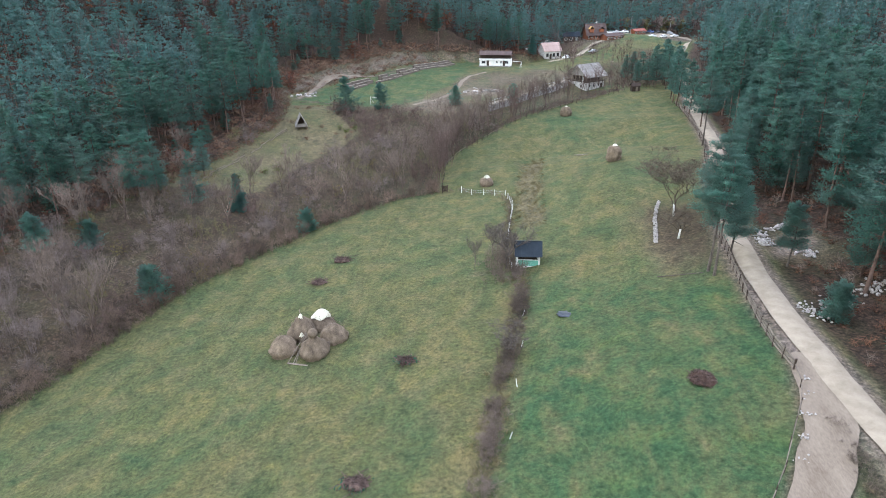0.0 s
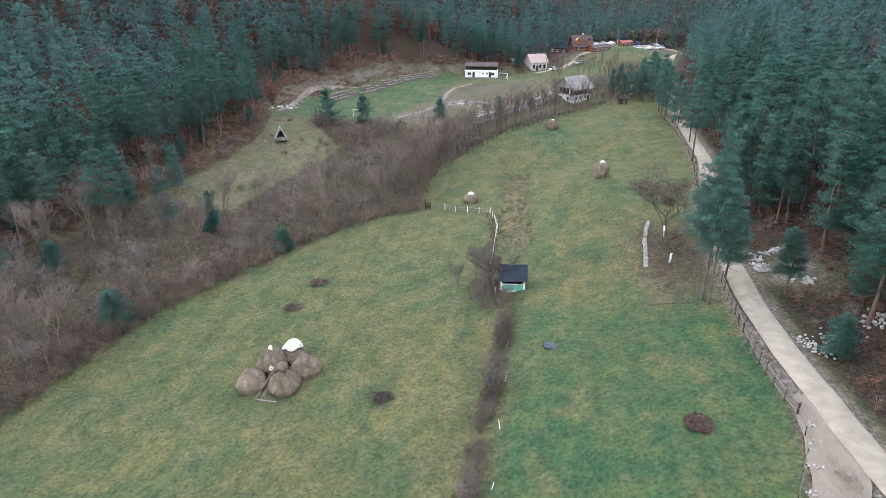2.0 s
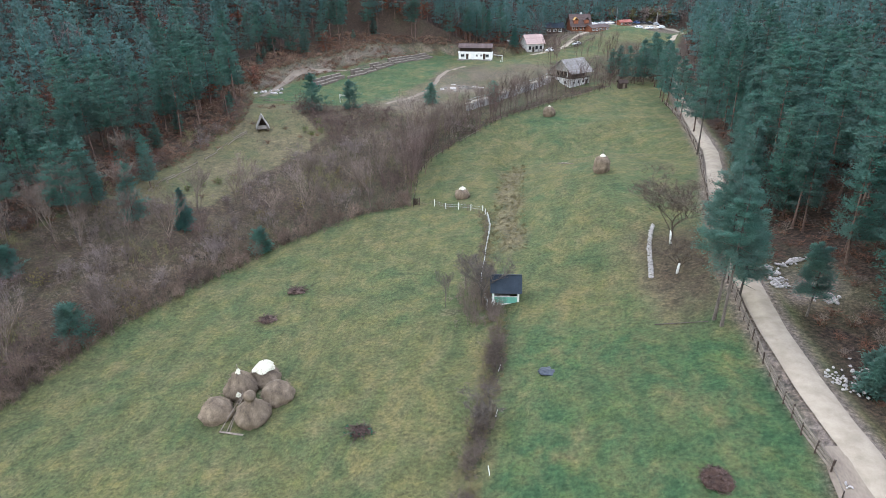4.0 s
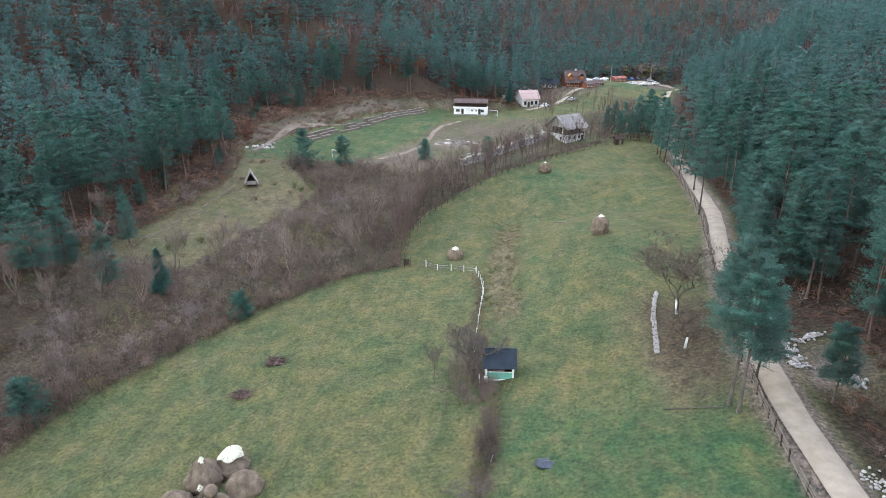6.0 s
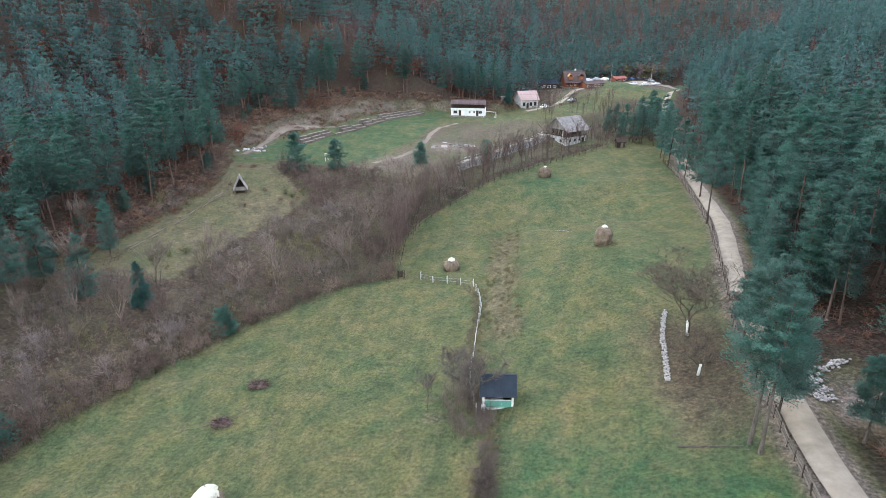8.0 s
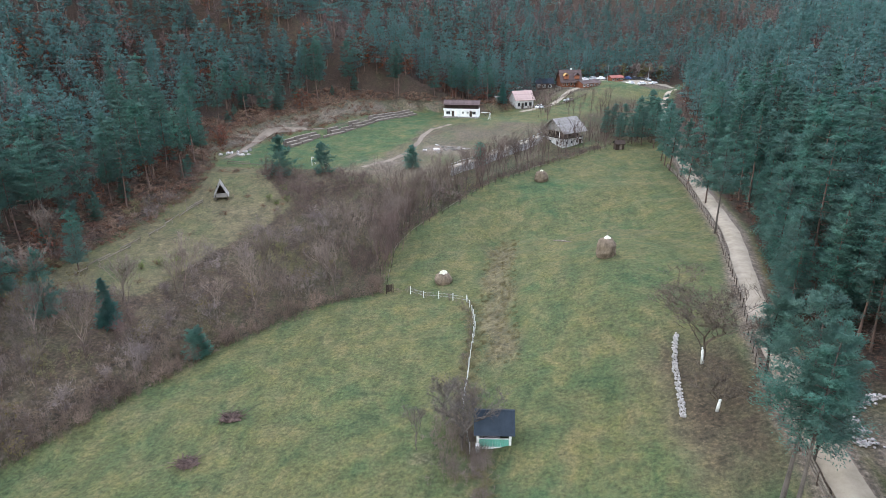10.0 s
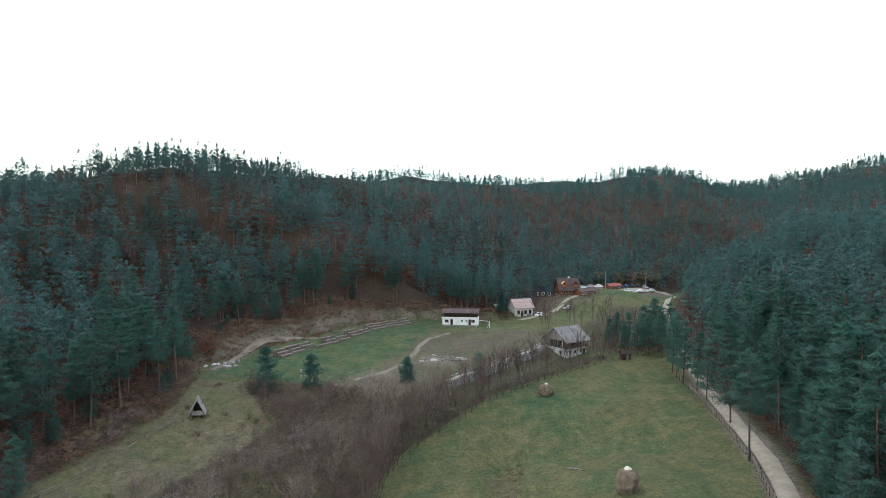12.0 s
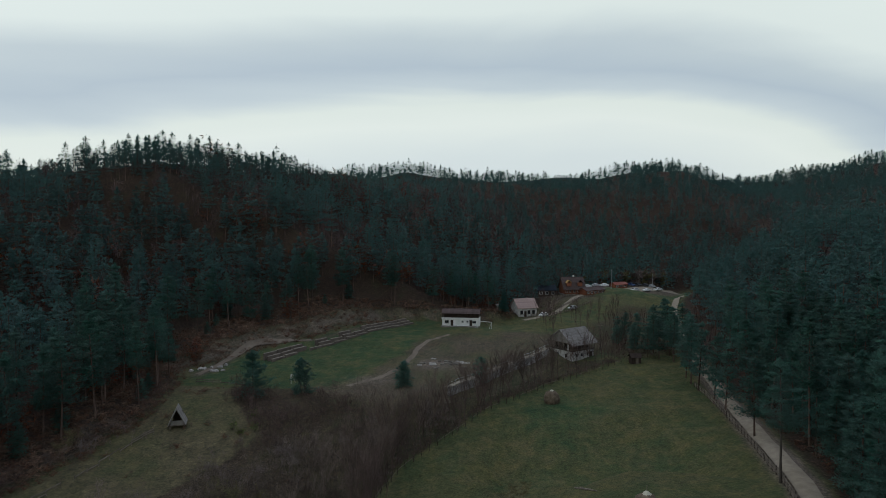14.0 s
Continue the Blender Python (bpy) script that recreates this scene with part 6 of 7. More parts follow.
for x, y in along([(-6.6, -48), (-6.0, -38), (-4.9, -26.7), (-3.7, -19), (-2.6, -9), (-3.2, 0), (-4.6, 9), (-4.2, 19), (-4, 25), (-5.3, 35)], 0.3):
    a, b = x + rng.normal(0, 0.7), y + rng.normal(0, 0.3)
    gp.append((a, b, gz(a, b) - 0.05, rng.uniform(0.4, 0.9), rng.uniform(0, 6.28), rng.integers(0, 3)))
for k in range(520):
    b = rng.uniform(15, 66)
    a = float(line_x(b, GULLY)) + rng.uniform(-2.6, 2.6)
    gp.append((a, b, gz(a, b) - 0.05, rng.uniform(0.2, 0.6), rng.uniform(0, 6.28), rng.integers(0, 3)))
scatter_mesh("dry_grass", BRACK, gp, TUFTS, "tufts of tall dry straw-coloured grass", "grass", 3)

# concrete pole by the dirt track
pole = thing("utility_pole", "pale concrete utility pole beside a dirt track", "pole", at_ground(22.0, -44.6))
part("shaft", rod((0, 0, -0.5), (0.15, 0, 7.2), 0.16, 0.1, 10), CONCRETE, pole, smoothed=True)


# ---- buildings at the head of the valley ----
def gable_roof(length, width, eave, ridge, over, thick=0.14):
    """Two sloping slabs, ridge along x."""
    bm = bmesh.new()
    half, L = width / 2 + over, length / 2 + over
    drop = (ridge - eave) / (width / 2) * over
    for sy in (-1, 1):
        n = Vector((0, sy * (ridge - eave), width / 2)).normalized() * thick
        c = [Vector((-L, sy * half, eave - drop)), Vector((L, sy * half, eave - drop)), Vector((L, 0, ridge)), Vector((-L, 0, ridge))]
        v = [bm.verts.new(p) for p in c] + [bm.verts.new(p + n) for p in c]
        for f in ((3, 2, 1, 0), (4, 5, 6, 7), (0, 1, 5, 4), (1, 2, 6, 5), (2, 3, 7, 6), (3, 0, 4, 7)):
            bm.faces.new([v[i] for i in f])
    bmesh.ops.recalc_face_normals(bm, faces=bm.faces)
    return bm


def gable_ends(length, width, eave, ridge, mat, parent, thick=0.2):
    for sx in (-1, 1):
        bm = bmesh.new()
        x = sx * (length / 2 - thick / 2)
        v = [bm.verts.new((x + o, y, z)) for o in (-thick / 2, thick / 2) for y, z in ((-width / 2, eave), (width / 2, eave), (0, ridge))]
        for f in ((0, 1, 2), (5, 4, 3), (0, 3, 4, 1), (1, 4, 5, 2), (2, 5, 3, 0)):
            bm.faces.new([v[i] for i in f])
        part("gable", bm, mat, parent)


def tile_courses(length, width, eave, ridge, over, mat, parent, count, thick=0.14):
    """Raised courses running along both slopes of a roof."""
    half = width / 2 + over
    drop = (ridge - eave) / (width / 2) * over
    for sy in (-1, 1):
        n = Vector((0, sy * (ridge - eave), width / 2)).normalized()
        for k in range(count):
            f = (k + 0.5) / count
            p = Vector((0, sy * half * (1 - f), eave - drop + (ridge - eave + drop) * f)) + n * (thick + 0.015)
            a = math.degrees(math.atan2(ridge - eave + drop, half)) * -sy
            me = boxes((0, 0, 0, length + 2 * over, half / count * 1.05, 0.05))
            ob = part("course", me, mat, parent)
            ob.matrix_basis = pose(*p, a + (2.5 * sy))


def window(parent, x, y, z, w, h, turn=0, frame_mat=None):
    ob = part("window", boxes((0, 0, 0, w + 0.16, 0.08, h + 0.16), bevel=0.01), frame_mat or WHITEWASH, parent)
    ob.matrix_basis = pose(x, y, z, 0, 0, turn)
    part("pane", boxes((-w / 4, -0.045, 0, w / 2 - 0.05, 0.02, h - 0.04), (w / 4, -0.045, 0, w / 2 - 0.05, 0.02, h - 0.04)), DARKGLASS, ob)
    part("sill", boxes((0, -0.1, -h / 2 - 0.1, w + 0.3, 0.2, 0.06)), CONCRETE, ob)


def clubhouse():
    z0 = gz(-11, 168) - 0.1
    ob = thing("clubhouse", "long white two-level house with brown tiled roof", "house", pose(-11.2, 171.2, z0, 0, 0, -3))
    L, W = 12.2, 5.2
    part("wall", boxes((0, 0, 1.3, L, W, 2.6)), PLASTER, ob, "white plastered ground floor")
    part("balcony_parapet", boxes((0, -W / 2 - 0.5, 2.65, L + 0.3, 0.14, 0.55), (0, -W / 2 - 0.25, 2.42, L + 0.3, 0.6, 0.14)), PLASTER, ob, "white balcony parapet")
    # dark block that paints the shade of the open upper loggia
    part("upper_wall", boxes((0, 0.7, 3.4, L - 0.4, W - 1.6, 1.7)), DARKWOOD, ob, "dark block standing for the shaded open loggia")
    for k in range(7):
        part("balcony_post", boxes((-L / 2 + 0.2 + k * (L - 0.4) / 6, -W / 2 - 0.4, 3.6, 0.13, 0.13, 1.3)), DARKWOOD, ob)
    gable_ends(L - 0.5, W - 1.2, 4.0, 4.9, DARKWOOD, ob)
    roof = part("roof", gable_roof(L, W + 0.3, 4.2, 5.3, 0.2), TILE_BROWN, ob, "brown tiled gable roof")
    tile_courses(L, W + 0.3, 4.2, 5.3, 0.2, TILE_BROWN, roof, 9)
    part("ridge", rod((-L / 2 - 0.35, 0, 5.45), (L / 2 + 0.35, 0, 5.45), 0.12, 0.12, 6), TILE_BROWN, roof)
    for x, w, h, zc in ((-4.6, 1.3, 0.9, 1.5), (0.6, 0.6, 0.6, 1.6), (2.2, 0.6, 0.6, 1.6), (4.4, 1.2, 0.9, 1.5)):
        window(ob, x, -W / 2 - 0.03, zc, w, h)
    for x in (-2.9, 3.3):
        door = part("door", boxes((x, -W / 2 - 0.04, 1.05, 0.9, 0.08, 2.1), bevel=0.01), DARKWOOD, ob)
        part("handle", boxes((x + 0.32, -W / 2 - 0.1, 1.05, 0.12, 0.05, 0.03)), METAL, door)
    part("terrace", boxes((0, -W / 2 - 1.1, 0.1, L + 0.6, 2.0, 0.3), bevel=0.02), CONCRETE, ob)
    part("bench", boxes((1.0, -W / 2 - 1.5, 0.5, 4.0, 0.35, 0.08), (-0.8, -W / 2 - 1.5, 0.35, 0.1, 0.3, 0.3), (2.8, -W / 2 - 1.5, 0.35, 0.1, 0.3, 0.3)), WHITEWASH, ob)
    for k in range(8):
        part("stair_tread", boxes((L / 2 + 0.5 + 0.28 * k, -1.0, 2.3 - 0.28 * k, 0.3, 1.0, 0.14)), DARKWOOD, ob)


clubhouse()


def pink_house():
    ob = thing("farmhouse", "pale house with a faded pink tiled roof", "house", pose(10.6, 194.0, gz(10.6, 194) - 0.2, 0, 0, 24))
    L, W, E, R = 7.4, 6.2, 3.5, 6.3
    part("wall", boxes((0, 0, E / 2, L, W, E)), PATCHWALL, ob, "pale weathered plaster wall")
    gable_ends(L, W, E, R - 0.1, PATCHWALL, ob)
    roof = part("roof", gable_roof(L, W, E, R, 0.5), TILE_PINK, ob, "faded pink tiled roof")
    tile_courses(L, W, E, R, 0.5, TILE_PINK, roof, 9)
    for x in (-2.4, 0.5, 2.4):
        window(ob, x, -W / 2 - 0.03, 1.7, 0.9, 1.2, frame_mat=DARKWOOD)
    part("door", boxes((-0.9, -W / 2 - 0.03, 1.05, 0.9, 0.08, 2.1)), DARKWOOD, ob)
    part("chimney", boxes((1.6, 0.6, 6.1, 0.5, 0.5, 1.3), bevel=0.02), GREYWALL, ob)
    sh = thing("tool_shed", "small grey shed with a slanting board roof", "shed", pose(2.2, 193, gz(2.2, 193), 0, 0, 20))
    part("wall", boxes((0, 0, 1.0, 2.6, 2.2, 2.0)), WOOD, sh)
    r = part("roof", boxes((0, 0, 0, 3.1, 2.7, 0.1)), SLATE, sh)
    r.matrix_basis = pose(0, 0, 2.15, 12)
    part("door", boxes((0.3, -1.12, 0.9, 0.8, 0.05, 1.7)), DARKWOOD, sh)


pink_house()


def barn():
    ob = thing("barn", "old barn with grey roof over pale stone walls", "barn", pose(20.2, 136.6, gz(20.2, 133) - 0.3, 0, 0, 40))
    L, W, S, E, R = 9.0, 8.6, 2.7, 4.7, 8.0
    part("stone_wall", boxes((0, 0, S / 2, L - 0.6, W - 0.6, S)), PATCHWALL, ob, "patched whitewashed stone wall")
    part("upper_floor", boxes((0, 0, S + 0.08, L, W, 0.16)), DARKWOOD, ob)
    # dark filler block for the shade behind the open loft posts
    part("hay_loft", boxes((0.6, 0.6, S + 1.0, L - 2.6, W - 2.6, 1.8)), DARKWOOD, ob)
    for i in range(6):
        for sy in (-1, 1):
            part("post", boxes((-L / 2 + 0.15 + i * (L - 0.3) / 5, sy * (W / 2 - 0.12), (S + E) / 2, 0.17, 0.17, E - S)), WOOD, ob)
    for j in range(1, 5):
        part("post", boxes((-L / 2 + 0.15, -W / 2 + j * W / 5, (S + E) / 2, 0.17, 0.17, E - S)), WHITEWASH if j == 1 else WOOD, ob)
    for j in range(4):
        part("brace", rod((-L / 2 + 0.1, -W / 2 + j * W / 5 + 0.2, S + 0.2), (-L / 2 + 0.1, -W / 2 + (j + 1) * W / 5, E - 0.1), 0.06, 0.06, 6), WOOD, ob)
    part("tie_beam", boxes((0, -W / 2 + 0.1, E, L, 0.18, 0.18), (0, W / 2 - 0.1, E, L, 0.18, 0.18), (-L / 2 + 0.1, 0, E, 0.18, W, 0.18)), WOOD, ob)
    for sx in (-1, 1):
        g = 22
        for k in range(g):
            y = -W / 2 + (k + 0.5) * W / g
            h = (R - E) * (1 - abs(y) / (W / 2)) - 0.1
            if h > 0.1:
                part("gable_board", boxes((sx * (L / 2 - 0.08), y, E + h / 2, 0.04, W / g - 0.03, h)), SLATE, ob)
    roof = part("roof", gable_roof(L, W, E, R, 0.6, 0.1), SLATE, ob, "weathered grey roof")
    tile_courses(L, W, E, R, 0.6, SLATE, roof, 12, 0.1)
    for x in (-2.6, -0.6, 1.6):
        part("opening", boxes((x, -W / 2 + 0.28, 1.5, 0.6, 0.06, 0.7)), DARKGLASS, ob)
    for y in (-1.8, 1.2):
        part("opening", boxes((-L / 2 + 0.28, y, 1.3, 0.06, 0.7, 0.8)), DARKGLASS, ob)
    part("barn_door", boxes((3.0, -W / 2 + 0.27, 1.0, 1.1, 0.08, 2.0)), DARKWOOD, ob)


barn()


def a_frame():
    ob = thing("a_frame_shed", "small weathered A-frame shed with open dark front", "shed", pose(-59.4, 76.2, gz(-59.4, 75.5) + 0.1, 0, 0, 22) @ Matrix.Diagonal((1.25, 1, 0.88, 1)))
    for sx in (-1, 1):
        for sy in (-1, 1):
            part("stilt", boxes((sx * 0.95, sy * 1.1, 0.15, 0.16, 0.16, 0.9)), WOOD, ob)
    part("floor", boxes((0, 0, 0.5, 2.3, 3.0, 0.14)), WOOD, ob)
    part("parapet", boxes((0, -1.35, 1.0, 1.75, 0.06, 0.95)), SLATE, ob, "grey boarded front parapet")
    part("back_wall", boxes((0, 1.2, 1.6, 1.4, 0.08, 2.2)), DARKWOOD, ob)
    for sx in (-1, 1):
        ln = math.hypot(3.5, 1.2)
        for k in range(9):
            y = -1.6 + k * 0.4
            b = part("roof_board", boxes((0, 0, 0, 0.05, 0.385, ln + 0.1)), SLATE, ob, "silvery weathered board")
            b.matrix_basis = pose(sx * 0.62, y, 0.62 + 1.75, 0, -sx * math.degrees(math.atan2(1.2, 3.5)), 0)
    part("rafter", rod((-1.2, -1.85, 0.6), (0.08, -1.85, 4.3), 0.07, 0.07, 6), SLATE, ob)
    part("rafter", rod((1.2, -1.85, 0.6), (-0.08, -1.85, 4.3), 0.07, 0.07, 6), SLATE, ob)


a_frame()

ds = thing("dark_shed", "small dark wooden shed at the meadow end", "shed", pose(34.4, 125.6, gz(34.4, 125.2), 0, 0, 10))
part("wall", boxes((0, 0, 0.9, 2.4, 1.8, 1.8)), DARKWOOD, ds)
part("roof", gable_roof(2.4, 1.8, 1.8, 2.5, 0.3, 0.08), DARKWOOD, ds)
part("door", boxes((0.2, -0.93, 0.8, 0.8, 0.05, 1.5)), WOOD, ds)


# ---- pitch ----
def goal(x, y, turn, label):
    ob = thing("football_goal", label, "goal", at_ground(x, y, turn), "goals of the football pitch")
    for s in (0, 5.0):
        part("goal_post", rod((s, 0, -0.1), (s, 0, 2.1), 0.07, 0.07, 8), WHITEWASH, ob)
        part("back_stay", rod((s, 0, 2.05), (s, 1.3, 0.0), 0.035, 0.035, 6), WHITEWASH, ob)
    part("crossbar", rod((-0.05, 0, 2.1), (5.05, 0, 2.1), 0.07, 0.07, 8), WHITEWASH, ob)


goal(-46.0, 100.4, -35, "white metal football goal beside a small pine")
goal(-1.4, 163.2, 150, "white metal football goal in front of the house")


def terrace_steps():
    ob = thing("spectator_steps", "long crumbling concrete spectator steps along the pitch", "steps")
    r = random.Random(9)
    line = np.array([(-57.0, 119.0), (-51.8, 130.1), (-46.2, 139.9), (-39.6, 150.5), (-33.1, 164.3), (-27.5, 173.0)])
    for row in range(3):
        pts = along(line + np.array((-1.25, 0.65)) * row, 4.6)
        for i in range(len(pts) - 1):
            if r.random() < 0.07 + 0.05 * (i < 4) + 0.1 * (row == 2):
                continue
            (ax, ay), (bx, by) = pts[i], pts[i + 1]
            a = math.degrees(math.atan2(by - ay, bx - ax))
            cx, cy = (ax + bx) / 2, (ay + by) / 2
            base = gz(cx + 1.2 + 1.25 * row, cy - 0.6 - 0.65 * row)
            top = base + 0.55 * (row + 1) + r.uniform(-0.05, 0.05)
            low = min(base, gz(cx, cy)) - 0.3
            part("slab", boxes((cx, cy, (top + low) / 2, math.hypot(bx - ax, by - ay) - 0.05, 0.5, top - low, a + r.gauss(0, 0.8)), bevel=0.03), RISER, ob)
            part("bench_plank", boxes((cx - 0.1, cy + 0.05, top + 0.05, math.hypot(bx - ax, by - ay) - r.uniform(0.1, 0.8), 0.34, 0.07, a + r.gauss(0, 1))), TREAD, ob)


terrace_steps()


def stream_wall():
    ob = thing("retaining_wall", "grey concrete retaining wall with a rail above the stream", "wall")
    r = random.Random(4)
    pts = along([(-11.0, 97.0), (-4, 107), (3.5, 118), (9, 126), (13.6, 133)], 2.6)
    for i in range(len(pts) - 1):
        (ax, ay), (bx, by) = pts[i], pts[i + 1]
        a = math.degrees(math.atan2(by - ay, bx - ax))
        zc = gz((ax + bx) / 2, (ay + by) / 2)
        part("block", boxes(((ax + bx) / 2, (ay + by) / 2, zc + 0.55, 2.58, 0.5, 2.3 + r.uniform(-.1, .1), a), bevel=0.04), GREYWALL, ob)
        part("coping", boxes(((ax + bx) / 2 - 0.35, (ay + by) / 2 + 0.25, zc + 1.78, 2.57, 1.3, 0.16, a), bevel=0.02), TREAD, ob)
        part("rail_post", rod((ax, ay, zc + 1.8), (ax, ay, zc + 2.9), 0.05, 0.05, 6), METAL, ob)
        part("rail", rod((ax, ay, zc + 2.8), (bx, by, zc + 2.8), 0.035, 0.035, 6), METAL, ob)


stream_wall()

r = random.Random(14)
for k in range(16):
    x, y = -14.5 + r.gauss(0, 4.0), 119 + r.gauss(0, 2.2)
    w, d, h = r.uniform(0.8, 2.6), r.uniform(0.3, 1.0), r.uniform(0.12, 0.5)
    tagged(part("stone_slab", boxes((x, y, gz(x, y) + h * 0.4, w, d, h, r.uniform(-50, 50)), bevel=0.04), CONCRETE if k % 3 else STONE), "pale slab lying on bare building ground", "slab", "building slabs on bare ground")
for k in range(9):
    x, y = -68.5 + r.gauss(0, 2.4), 112 + r.gauss(0, 2.6)
    tagged(part("boulder", lump(bmesh.new(), pose(x, y, gz(x, y) + 0.15, 0, 0, k * 40) @ Matrix.Diagonal((r.uniform(.4, .9), r.uniform(.3, .6), r.uniform(.3, .5), 1)), k, 0.5, 2), STONE), "pale boulder on eroded ground", "boulder", "boulders on the eroded bank")

# fence round the farmhouse lot and lane
fence("paling_fence", "grey paling fence beside the lane", [(15, 199), (24, 205), (33, 213), (41, 219)], 1.1, POST, RAIL, (0.4, 0.8), 91, 0.05)
fence("paling_fence", "dark paling fence below the lane", [(13, 190), (20, 194), (28, 200), (37, 207)], 1.2, POST, RAIL, (0.4, 0.8), 93, 0.05)
fence("paling_fence", "dark paling fence in front of the lodge", [(21, 222), (27, 222), (32, 223)], 1.0, POST, RAIL, (0.4, 0.8), 94, 0.05)
fence("paling_fence", "grey paling fence round the garden", [(18, 211), (25, 216), (30, 222)], 1.1, POST, RAIL, (0.4, 0.8), 92, 0.05)


# ---- lodge and car park ----
def copse(seed, x, y, tall, mat, label):
    ob = thing("copse_bush", label, "bush", at_ground(x, y, seed * 31, 0.1), "bushes behind the car park")
    q = shrub_shape(seed, tall, tall * 0.5, 26, 360, 0.34)
    link("twig_mass", q.reshape(-1, 3).tolist(), np.arange(len(q) * 3).reshape(-1, 3).tolist(), mat, ob)


for k in range(15):
    x = 44 + 3.4 * k
    y = 264 + 0.42 * (x - 44) + (k * 37 % 4)
    copse(760 + k, x, y, 5.5 + (k * 13 % 7) * 0.4, TWIGS_OLIVE if k % 3 == 0 else TWIGS_PALE, "rounded brown leafless bush behind the car park")


def lodge():
    x, y = 33.0, 231.5
    ob = thing("lodge", "orange-red timber lodge with tall brown shingle roof", "house", pose(x, y, gz(x, y - 3), 0, 0, 12))
    L, W = 8.6, 7.0
    part("wall", boxes((0, 0, 1.5, L, W, 3.0)), REDWOOD, ob, "orange-red timber wall")
    part("plinth", boxes((0, 0, 0.2, L + 0.3, W + 0.3, 0.5)), GREYWALL, ob)
    for k in range(5):
        window(ob, -3.4 + k * 1.7, -W / 2 - 0.03, 1.7, 0.8, 1.1, frame_mat=WHITEWASH)
    roof = part("roof", gable_roof(L, W, 3.0, 7.2, 0.7, 0.14), TILE_BROWN, ob, "steep brown shingle roof")
    tile_courses(L, W, 3.0, 7.2, 0.7, TILE_BROWN, roof, 10)
    gable_ends(L, W, 3.0, 7.1, REDWOOD, ob)
    for x in (-2.4, 2.4):
        cross = part("dormer", boxes((x, -W / 2 + 1.0, 4.4, 1.9, 2.2, 1.5)), REDWOOD, roof)
        cap = part("dormer_roof", gable_roof(2.4, 2.0, 0, 1.0, 0.15, 0.1), GOLD if x < 0 else TILE_BROWN, cross)
        cap.matrix_basis = pose(x, -W / 2 + 0.9, 5.15, 0, 0, 90)
    part("chimney", boxes((1.0, 0.8, 7.2, 0.6, 0.6, 1.5), bevel=0.03), WHITEWASH, roof)
    part("porch", boxes((0, -W / 2 - 1.1, 2.5, L, 2.2, 0.12)), TILE_BROWN, ob)
    for k in range(5):
        part("porch_post", boxes((-L / 2 + 0.2 + k * (L - 0.4) / 4, -W / 2 - 2.0, 1.25, 0.15, 0.15, 2.5)), REDWOOD, ob)


lodge()


def long_hall(name, x, y, turn, L, W, E, R, wall_mat, roof_mat, label, windows=4):
    ob = thing(name, label, "building", pose(x, y, gz(x, y - W / 2) - 0.1, 0, 0, turn))
    part("wall", boxes((0, 0, E / 2, L, W, E)), wall_mat, ob)
    gable_ends(L, W, E, R, wall_mat, ob)
    roof = part("roof", gable_roof(L, W, E, R, 0.4, 0.1), roof_mat, ob)
    tile_courses(L, W, E, R, 0.4, roof_mat, roof, 6, 0.1)
    for k in range(windows):
        window(ob, -L / 2 + (k + 0.5) * L / windows, -W / 2 - 0.03, E * 0.55, min(1.2, L / windows * 0.5), E * 0.35)
    return ob


long_hall("guest_house", 22.0, 230.5, 6, 7.5, 5.0, 2.8, 4.6, DARKWOOD, DARKROOF, "dark timber guest house with grey roof", 3)
long_hall("woodshed", 15.5, 238, 0, 6.0, 4.5, 2.4, 4.0, DARKWOOD, TILE_BROWN, "dark timber outbuilding behind the guest house", 2)
long_hall("long_shed", 41.0, 229.6, 38, 11.0, 4.4, 2.0, 3.0, REDWOOD, TILE_BROWN, "long low timber shed with brown roof", 5)
long_hall("red_stall", 55.4, 244.8, 33, 7.0, 3.0, 1.7, 2.5, REDWOOD, REDPAINT, "red-roofed market stall beside the car park", 3)
long_hall("back_hall", 55.0, 276, 12, 16, 6, 2.8, 4.6, REDWOOD, TILE_BROWN, "long timber hall behind the car park", 7)
long_hall("roadside_cabin", 44.5, 2.0, -20, 4.2, 3.4, 2.2, 3.6, DARKWOOD, TILE_BROWN, "small timber cabin with brown roof among pines", 2)

lot = [(x, y) for x, y in ((46, 244), (54, 249.5), (62.5, 255), (78, 264), (90, 270))]
strip("car_park", lot, 5.2, 0.1, GRAVEL, "pale gravel car park in front of the woods", "car park", 2.0, 0.05)
strip("lane", [(10, 184), (15.2, 188), (21.2, 197.1), (29.2, 211.2), (36.5, 225), (40, 236), (46, 244)], 1.25, 0.08, GRAVEL, "pale gravel lane to the lodge", "road", 2.0, 0.08)
strip("forest_track", [(-70, 106), (-69.3, 114), (-69.0, 125.4), (-66.0, 133.6), (-59.8, 139.9), (-53, 144)], 0.8, 0.04, PACKED, "pale worn track at the forest edge", "road", 2.0, 0.2)


strip("lot_track", [(-33, 99), (-28, 105), (-25.1, 110.7), (-22.6, 121), (-22.2, 128.5), (-20.8, 142.4), (-18.5, 149), (-14, 154.5)], 0.75, 0.04, PACKED, "pale rutted track across bare building ground", "track", 1.5, 0.3)


def car_paint(name, c):
    m, n, l, b = nodes_of(name, 0.35, 0.0, 0.5)
    dust = noise_node(n, l, 3.0, 4, 0.6, n.new("ShaderNodeTexCoord").outputs["Object"])
    l.new(ramp_node(n, l, dust, [(0.3, tuple(v * 0.75 for v in c)), (0.7, c)]), b.inputs["Base Color"])
    return m


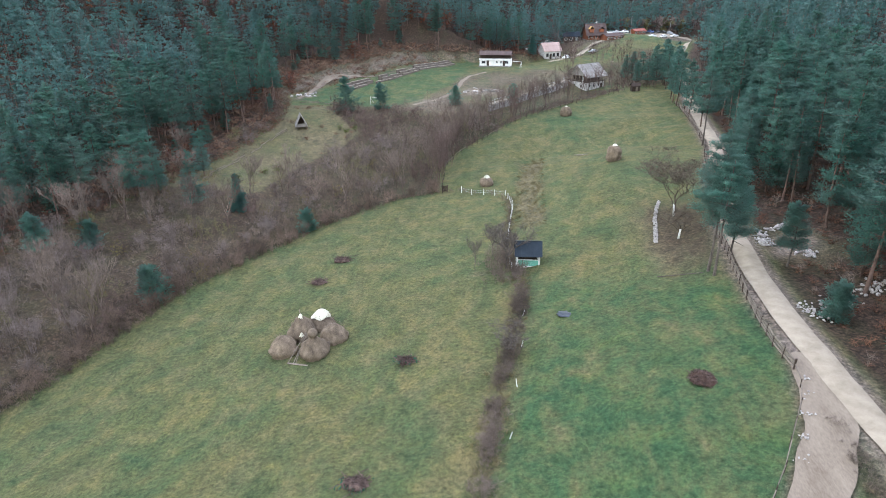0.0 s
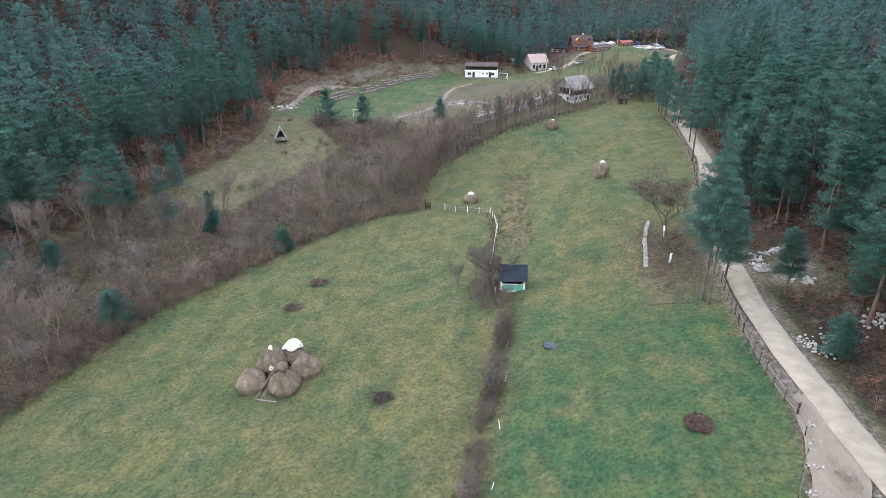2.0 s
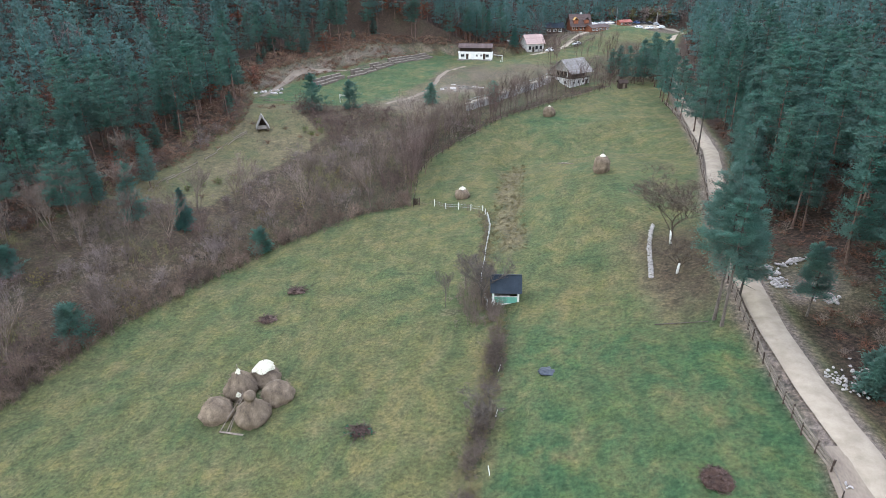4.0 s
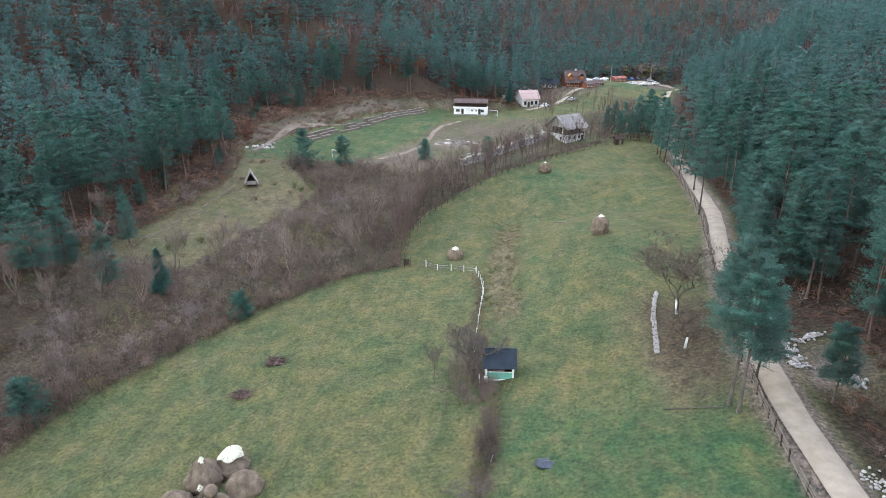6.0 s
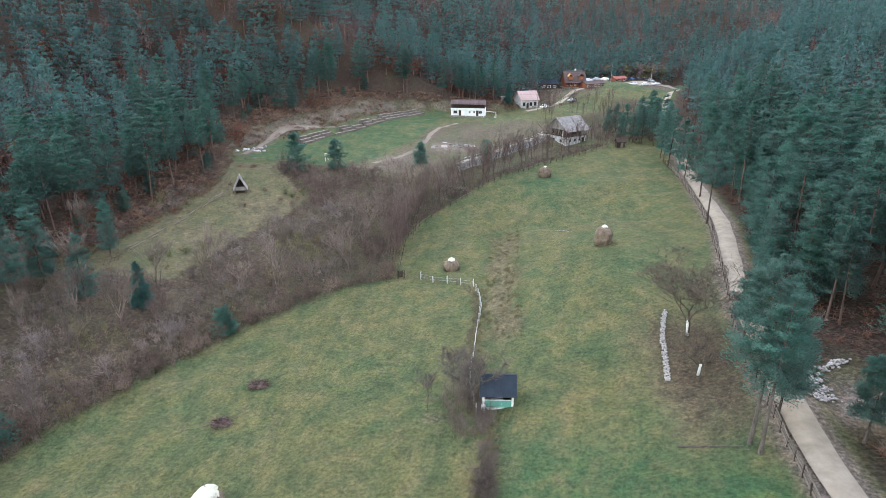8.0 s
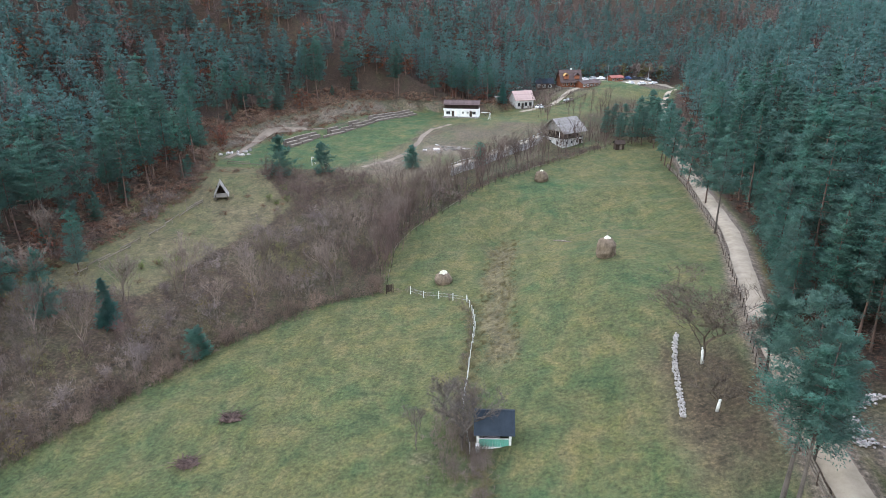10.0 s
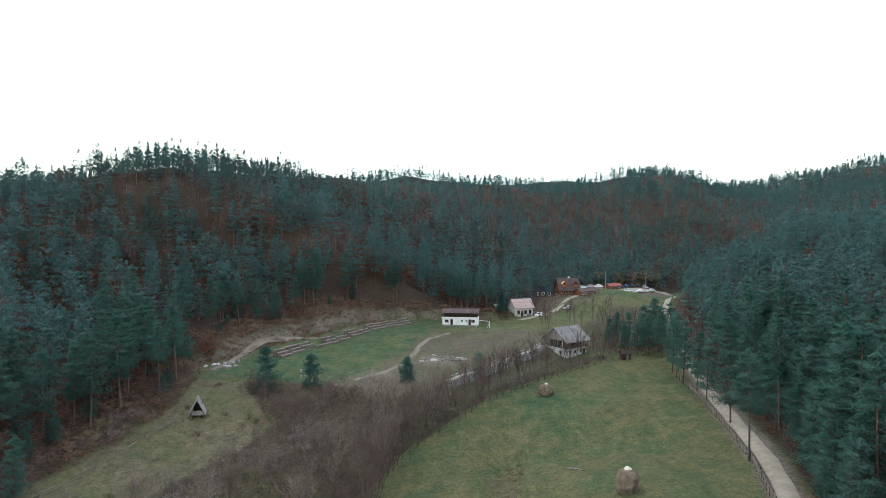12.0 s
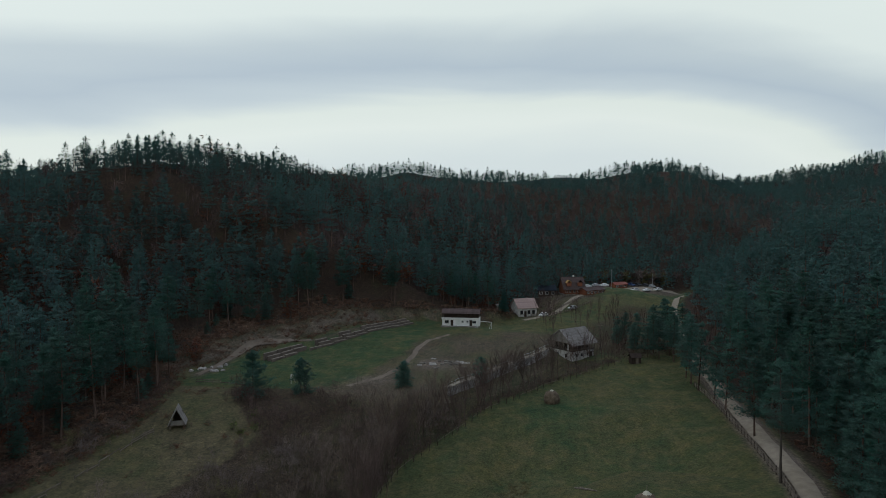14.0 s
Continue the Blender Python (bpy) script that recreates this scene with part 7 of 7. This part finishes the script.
PAINTS = {"white": car_paint("white_car_paint", (0.75, 0.75, 0.74)), "dark": car_paint("dark_car_paint", (0.03, 0.032, 0.036)),
          "silver": car_paint("silver_car_paint", (0.40, 0.41, 0.42)), "red": car_paint("red_car_paint", (0.38, 0.03, 0.025)), "blue": car_paint("blue_car_paint", (0.04, 0.08, 0.2))}
RUBBER = stained("tyre_rubber", (0.012, 0.012, 0.012), (0.03, 0.03, 0.03), 4, 20, 0.9)


def car(colour):
    ob = thing("car", f"{colour} passenger car parked on pale gravel", "car", group="parked cars")
    bm = bmesh.new()
    side = [(-2.0, 0.35), (-2.05, 0.8), (-1.2, 0.92), (-0.6, 1.4), (0.9, 1.42), (1.6, 0.98), (2.0, 0.9), (2.05, 0.4)]
    rows = [[bm.verts.new((x, sy * (0.82 if z < 1.1 else 0.66), z)) for x, z in side] for sy in (-1, 1)]
    for k in range(len(side)):
        j = (k + 1) % len(side)
        bm.faces.new((rows[0][k], rows[0][j], rows[1][j], rows[1][k]))
    bm.faces.new(rows[0][::-1])
    bm.faces.new(rows[1])
    bmesh.ops.recalc_face_normals(bm, faces=bm.faces)
    part("body", bm, PAINTS[colour], ob, f"{colour} painted body")
    part("side_glass", boxes((0.2, 0, 1.16, 1.7, 1.52, 0.34)), DARKGLASS, ob)
    for sx in (-1, 1):
        part("windscreen", boxes((0.15 + sx * 1.18, 0, 1.16, 0.1, 1.2, 0.3)), DARKGLASS, ob)
        for sy in (-1, 1):
            wh = part("wheel", rod((sx * 1.25, sy * 0.68, 0.3), (sx * 1.25, sy * 0.86, 0.3), 0.31, 0.31, 14), RUBBER, ob)
            part("rim", rod((sx * 1.25, sy * 0.84, 0.3), (sx * 1.25, sy * 0.875, 0.3), 0.19, 0.19, 10), METAL, wh)
    return ob


KINDS = {c: car(c) for c in PAINTS}
first = set()
CARS = [(17.6, 191.0, 50, "white"), (29.6, 202.6, 40, "silver"), (41.6, 245.5, 10, "white"), (48.8, 243.6, 20, "white"), (46.0, 249.0, 30, "silver"),
        (63.5, 249.6, 30, "white"), (69.5, 252.6, 32, "white"), (76.0, 258.0, 30, "white"), (57.6, 256.8, 30, "silver"),
        (51.6, 259.6, 110, "dark"), (55.4, 261.4, 112, "dark"), (58.8, 262.6, 108, "dark"), (62.2, 263.8, 110, "dark"), (65.6, 265.2, 112, "blue"), (69.0, 266.6, 110, "dark"), (72.6, 268.2, 110, "dark"), (76.2, 269.8, 112, "silver"),
        (48.0, 253.4, 100, "red"), (14.0, 226.0, 10, "dark"), (11.0, 230.0, 20, "white")]
for x, y, turn, c in CARS:
    up = 0.13 if y > 240 else 0.02
    m = pose(x, y, gz(x, y) + up, 0, 0, turn)
    if c in first:
        copy_thing(KINDS[c], m)
    else:
        first.add(c)
        KINDS[c].matrix_basis = m


def lamp_post(x, y, tall, label):
    ob = thing("lamp_post", label, "lamp post", at_ground(x, y), "poles by the car park")
    part("shaft", rod((0, 0, -0.2), (0, 0, tall), 0.12, 0.07, 8), METAL, ob)
    part("lamp_head", boxes((0, -0.4, tall, 0.25, 0.9, 0.12), bevel=0.02), METAL, ob)


lamp_post(50.5, 236.5, 8.0, "slender grey lamp post beside the timber shed")
lamp_post(73.0, 256, 7.5, "slender grey lamp post in the car park")
wp = thing("utility_pole", "wooden utility pole behind the barn", "pole", at_ground(28.5, 140.5))
part("shaft", rod((0, 0, -0.3), (0, 0, 8.0), 0.14, 0.1, 8), WOOD, wp)
part("crossarm", boxes((0, 0, 7.6, 1.3, 0.1, 0.12)), WOOD, wp)

# larch in autumn colour behind the lodge, brown copses by the lot
gt = thing("larch_tree", "golden autumn larch rising behind the lodge", "tree")
link("trunk", *stem(341, 9, 0.18, 0.2), BARK, gt, smoothed=True)
quads_mesh("crown", crown_shape(341, 10.5, 2.2, 0.1, 12, 7, 2, 8, 0.6, 0.5, 0.25, "spruce")[0], OCHRE, gt)
placed(gt, 32.0, 240.5)
